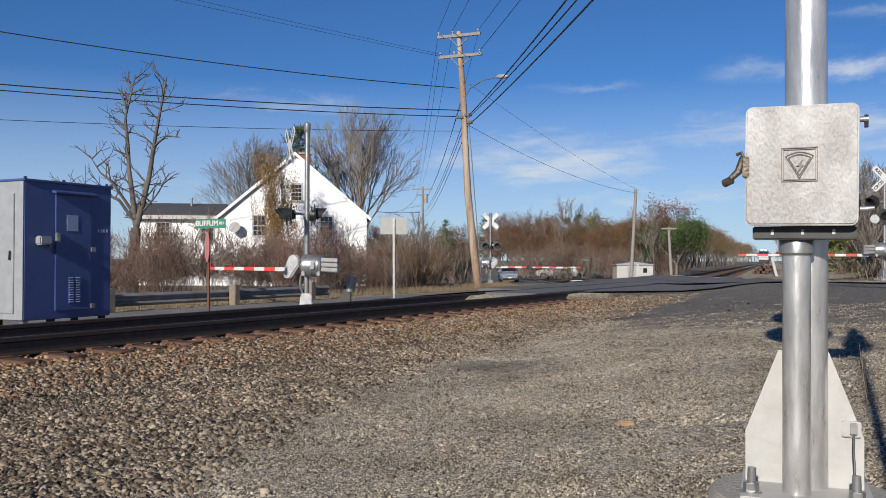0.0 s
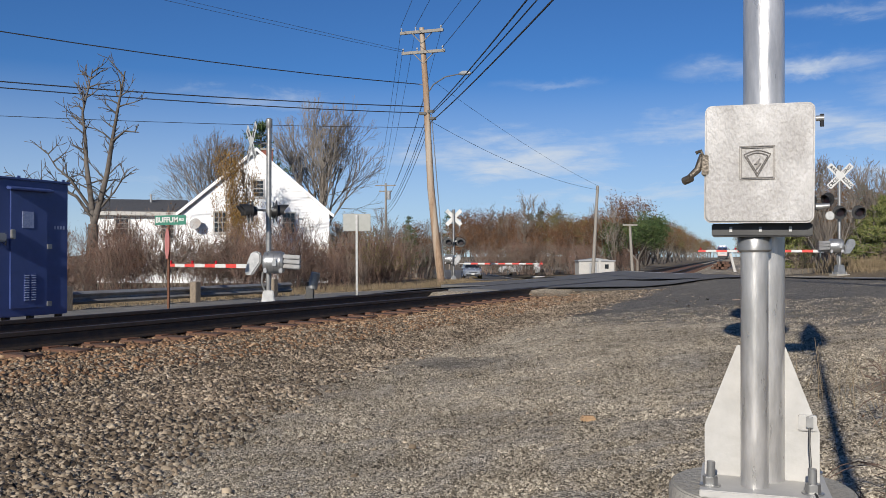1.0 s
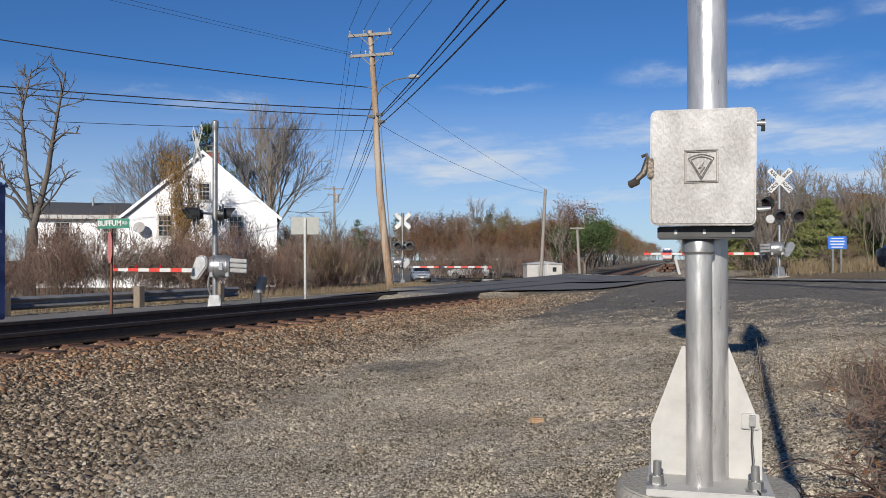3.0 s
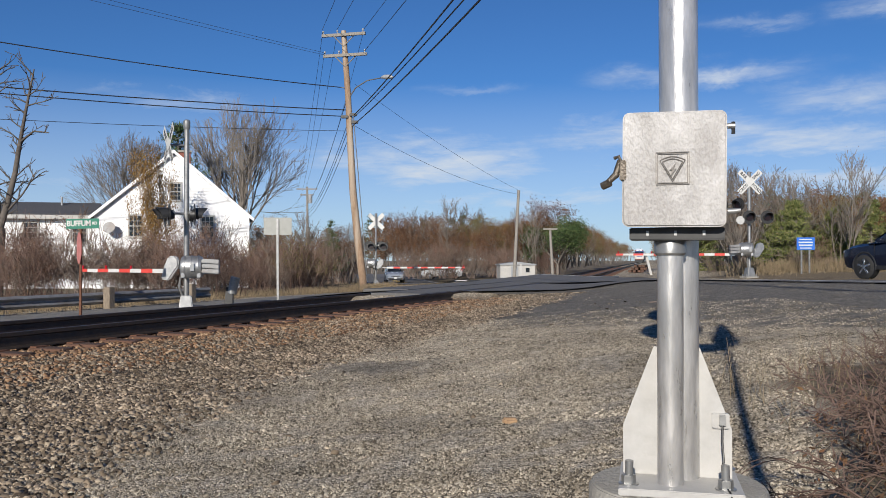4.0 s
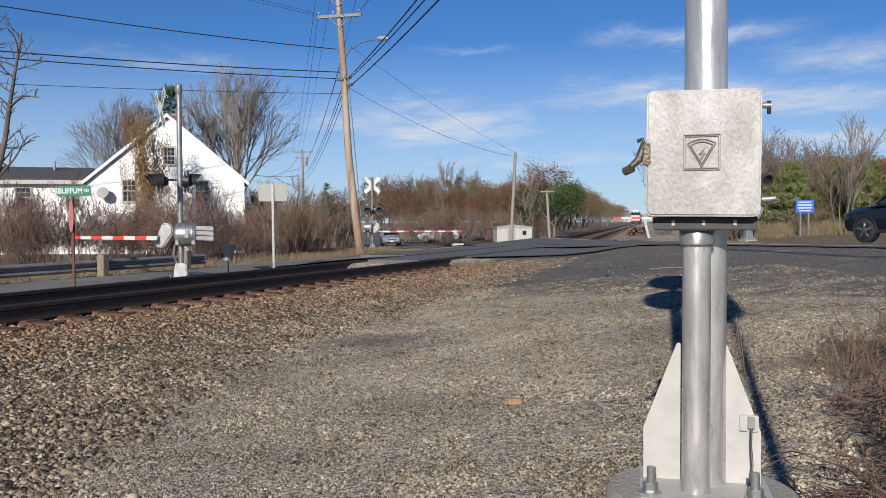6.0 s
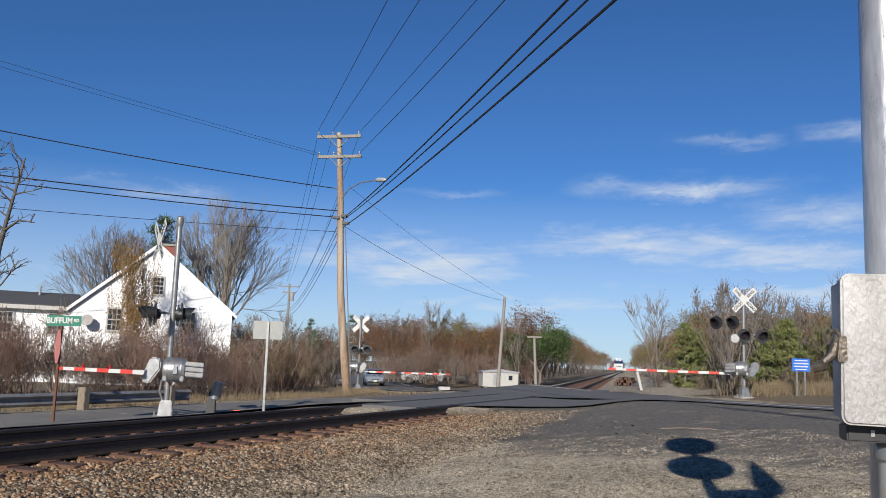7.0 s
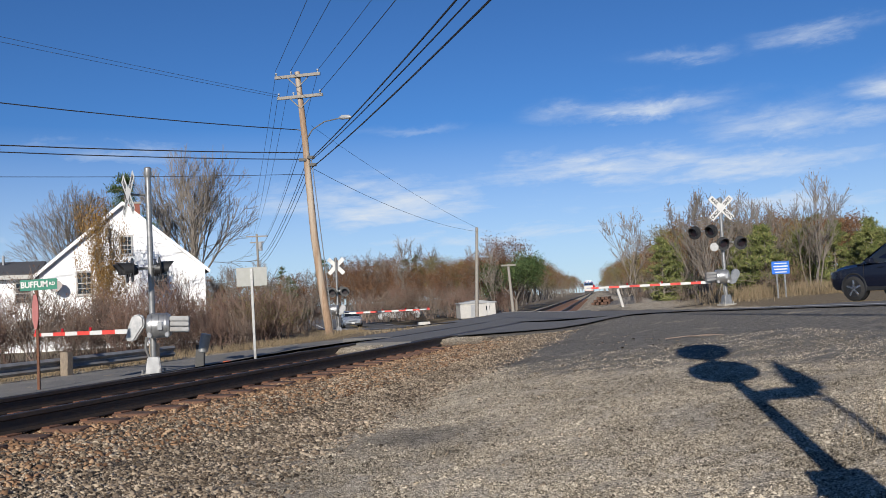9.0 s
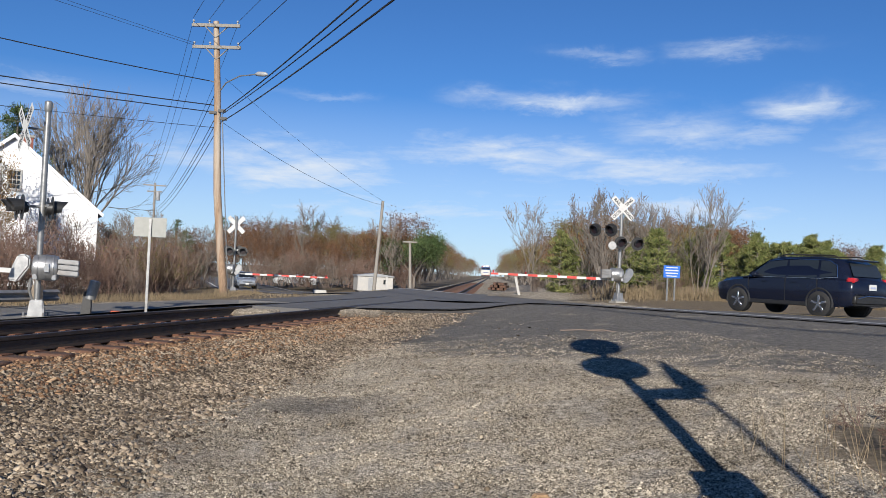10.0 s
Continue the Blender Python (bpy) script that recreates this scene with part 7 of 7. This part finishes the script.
def train():
    """The train as it goes off down the line: a cab unit at the tail, then coaches."""
    def placed(y):
        p, a = track_frame(y)
        return pose(p.x, p.y, 0.405, 0, 0, a)
    y0 = 295.0
    t = thing("locomotive", "blue and silver cab locomotive on the far track", "locomotive", placed(y0 + 8.5))
    W = 1.55
    prof = [(-W, 1.15), (W, 1.15), (W, 3.5), (W * 0.92, 4.05), (W * 0.6, 4.55), (-W * 0.6, 4.55), (-W * 0.92, 4.05), (-W, 3.5)]
    part("body", Geo().prism(prof, 15.6, pose(0, -7.0, 0)).mesh("body", M_TRAINSIDE, 0.04), t, "grey ribbed body side")
    part("nose", Geo().prism([(-1.5, 1.0), (1.5, 1.0), (1.5, 2.85), (-1.5, 2.85)], 1.0, pose(0, -8.0, 0)).mesh("nose", M_TRAINWHITE, 0.06, 3), t, "white flat nose")
    cab = Geo().add([(-1.52, -7.8, 2.85), (1.52, -7.8, 2.85), (1.45, -7.2, 3.75), (-1.45, -7.2, 3.75), (-1.0, -7.05, 4.6), (1.0, -7.05, 4.6), (-1.52, -6.4, 2.85), (1.52, -6.4, 2.85), (-1.45, -6.4, 3.75), (1.45, -6.4, 3.75), (-1.0, -6.4, 4.6), (1.0, -6.4, 4.6)],
                     [(0, 1, 2, 3), (3, 2, 5, 4), (0, 3, 8, 6), (1, 7, 9, 2), (3, 4, 10, 8), (2, 9, 11, 5), (4, 5, 11, 10), (6, 7, 1, 0), (6, 8, 10, 11, 9, 7)])
    c = part("cab", cab.mesh("cab", M_TRAINBLUE, 0.03), t, "dark blue cab")
    for s in (-1, 1):
        part("windscreen", Geo().box((s * 0.72, -7.52, 3.32), (1.15, 0.05, 0.62), (-33, 0, 0)).mesh("windscreen", M_GLASS, 0.03), c)
        part("number_board", Geo().box((s * 0.55, -7.2, 4.05), (0.75, 0.05, 0.26), (-12, 0, 0)).mesh("number_board", M_SIGNWHITE), c, "white number board")
        part("marker_lamp", disc(Geo(), (s * 1.2, -7.25, 3.95), 0.12, 0.08, (0, 1, 0.2), 16).mesh("marker_lamp", M_LAMPRED), c, "red marker lamp")
        part("step", Geo().box((s * 1.35, -7.6, 0.8), (0.3, 0.8, 0.3)).mesh("step", M_BLACK, 0.02), t)
        part("headlight", Geo().box((s * 1.05, -8.02, 1.45), (0.36, 0.06, 0.22)).mesh("headlight", M_GREYPAINT, 0.02), t)
    part("stripe", Geo().box((0, -8.01, 1.08), (3.02, 0.03, 0.08)).mesh("stripe", M_RED), t)
    part("nose_writing", Geo().box((0.1, -8.012, 1.95), (1.8, 0.012, 0.22)).mesh("nose_writing", M_BLUE), t, "dark bar of lettering on the nose")
    part("plough", Geo().add([(-1.4, -8.1, 0.95), (1.4, -8.1, 0.95), (1.5, -7.7, 0.95), (-1.5, -7.7, 0.95), (-1.2, -8.5, 0.15), (1.2, -8.5, 0.15), (1.4, -7.9, 0.15), (-1.4, -7.9, 0.15)],
                             [(0, 1, 2, 3), (4, 5, 6, 7), (0, 1, 5, 4), (1, 2, 6, 5), (2, 3, 7, 6), (3, 0, 4, 7)]).mesh("plough", M_BLACK, 0.02), t, "black plough")
    part("underframe", Geo().box((0, 0.6, 0.85), (2.6, 15.4, 0.6)).mesh("underframe", M_BLACK, 0.05), t)
    part("roof_fan", Geo().tube([(0, 2, 4.5), (0, 2, 4.75)], 0.6, 20).mesh("roof_fan", M_TRAINBLUE), t)
    def wheels(parent, ys):
        for yy in ys:
            for s in (-0.76, 0.76):
                part("wheel", disc(Geo(), (s, yy, 0.48), 0.48, 0.13, (1, 0, 0), 24).mesh("wheel", M_STEEL), parent)
    wheels(t, (-5.4, -2.6, 3.6, 6.4))
    for k in range(4):
        yc = y0 + 17.6 + 13.0 + 26.4 * k
        q = thing("railway_coach", "grey metal railway coach behind the cab unit", "railway coach", placed(yc), "railway coaches")
        prof = [(-1.56, 1.0), (1.56, 1.0), (1.6, 2.4), (1.5, 3.5), (1.1, 4.0), (0, 4.15), (-1.1, 4.0), (-1.5, 3.5), (-1.6, 2.4)]
        part("body", Geo().prism(prof, 25.8, pose(0, -12.9, 0)).mesh("body", M_COACH, 0.04), q, "grey metal body")
        for s in (-1, 1):
            part("window_band", Geo().box((s * 1.575, 0, 2.65), (0.06, 21, 0.6)).mesh("window_band", M_GLASS), q)
        part("underframe", Geo().box((0, 0, 0.8), (2.4, 24, 0.5)).mesh("underframe", M_BLACK, 0.05), q)
        wheels(q, (-9.8, -7.2, 7.2, 9.8))


M_TRAINSIDE = material("grey train paint", (0.20, 0.21, 0.22), (0.13, 0.14, 0.15), 3, 0.5, 0.3)
M_TRAINWHITE = material("white train paint", (0.50, 0.49, 0.46), (0.42, 0.41, 0.38), 4, 0.4)
M_TRAINBLUE = material("deep blue train paint", (0.02, 0.06, 0.17), (0.016, 0.045, 0.13), 4, 0.35)
M_COACH = material("dull stainless steel", (0.35, 0.35, 0.35), (0.25, 0.25, 0.25), 3, 0.45, 0.6, stretch=(1, 0.1, 6))


def small_things():
    # gravel heap and debris by the line, white marker posts, a box on the verge
    g = Geo()
    R = random.Random(4)
    v = [(0, 0, 0.9)]
    f = []
    n = 26
    for j, (r, h) in enumerate(((0.5, 0.8), (1.1, 0.5), (1.7, 0.2), (2.3, -0.1))):
        for k in range(n):
            a = 6.2832 * k / n
            q = r * R.uniform(0.85, 1.15)
            v.append((1.5 * q * math.cos(a), q * math.sin(a), h * R.uniform(0.85, 1.15)))
    f += [(0, 1 + k, 1 + (k + 1) % n) for k in range(n)]
    for j in range(3):
        f += [(1 + j * n + k, 1 + (j + 1) * n + k, 1 + (j + 1) * n + (k + 1) % n, 1 + j * n + (k + 1) % n) for k in range(n)]
    single("gravel_heap", g.add(v, f).mesh("gravel_heap", M_HEAP, smooth=60), "low heap of grey gravel beside the line", "gravel heap", pose(14.4, 57, 0.12) @ Matrix.Diagonal((0.75, 0.75, 0.8, 1)))
    t = thing("tie_stack", "low stack of old wooden ties beside the line", "timber stack", pose(14.5, 66, 0.25, 0, 0, 70))
    for i in range(3):
        for k in range(5 - i):
            part("tie", Geo().box((0, -0.7 + 0.3 * k + 0.12 * i, 0.1 + 0.2 * i), (2.6, 0.23, 0.18), (0, 0, R.uniform(-3, 3))).mesh("tie", M_TIE, 0.01, 1), t)
    for x, y, h, tilt, lab in ((9.9, 42.5, 1.0, -14, "leaning white marker post beside the track"), (4.0, 48, 0.8, 0, "short white marker post beside the track")):
        single("marker_post", Geo().box((0, 0, h / 2 - 0.1), (0.12, 0.1, h)).mesh("marker_post", M_WHITE, 0.01), lab, "marker post", pose(x, y, float(ground_z(x, y)), 0, tilt, 0), "marker posts")
    x, y = 0.9, 62.0
    single("utility_box", Geo().box((0, 0, 0.12), (0.9, 0.5, 0.35)).mesh("utility_box", M_WHITE, 0.02), "low white box on the far verge", "box", pose(x, y, float(ground_z(x, y))))
    x, y = -5.05, 22.6
    single("traffic_cone", Geo().box((0, 0, 0.05), (0.24, 0.18, 0.10), (0, 0, 15), 0.8).mesh("traffic_cone", M_ORANGE, 0.01), "small orange marker lying on the gravel", "marker", pose(x, y, float(ground_z(x, y)) - 0.01))
    # twigs lying on the apron, a pale flat stone
    for x, y, a, L in ((4.2, 16.4, 10, 0.9), (4.5, 16.2, -25, 0.5)):
        single("fallen_twig", Geo().tube([(-L / 2, 0, 0), (0, 0.05, 0.02), (L / 2, -0.03, 0)], 0.012, 6).mesh("fallen_twig", M_TWIG), "thin dark twig lying on the gravel", "twig", pose(x, y, float(ground_z(x, y)) + 0.015, 0, 0, a), "fallen twigs")
    x, y = 0.43, 6.1
    single("brick_piece", Geo().box((0, 0, 0.01), (0.10, 0.06, 0.05), (4, 3, 20)).mesh("brick_piece", M_TAN, 0.012), "broken tan brick piece on the gravel", "brick", pose(x, y, float(ground_z(x, y))))


M_HEAP = gravel_material("heaped gravel", [(0.10, 0.09, 0.08), (0.20, 0.18, 0.155), (0.27, 0.24, 0.21), (0.36, 0.33, 0.29)], 30, 0.7, (0.24, 0.21, 0.17), 0.5)
M_ORANGE = material("orange plastic", (0.60, 0.12, 0.05), (0.5, 0.09, 0.04), 8, 0.6)
M_TAN = material("tan brick", (0.42, 0.28, 0.16), (0.32, 0.2, 0.11), 30, 0.9, 0, 0.4, 60)

planting()
near_shrub()
vehicles()
shed()
train()
small_things()
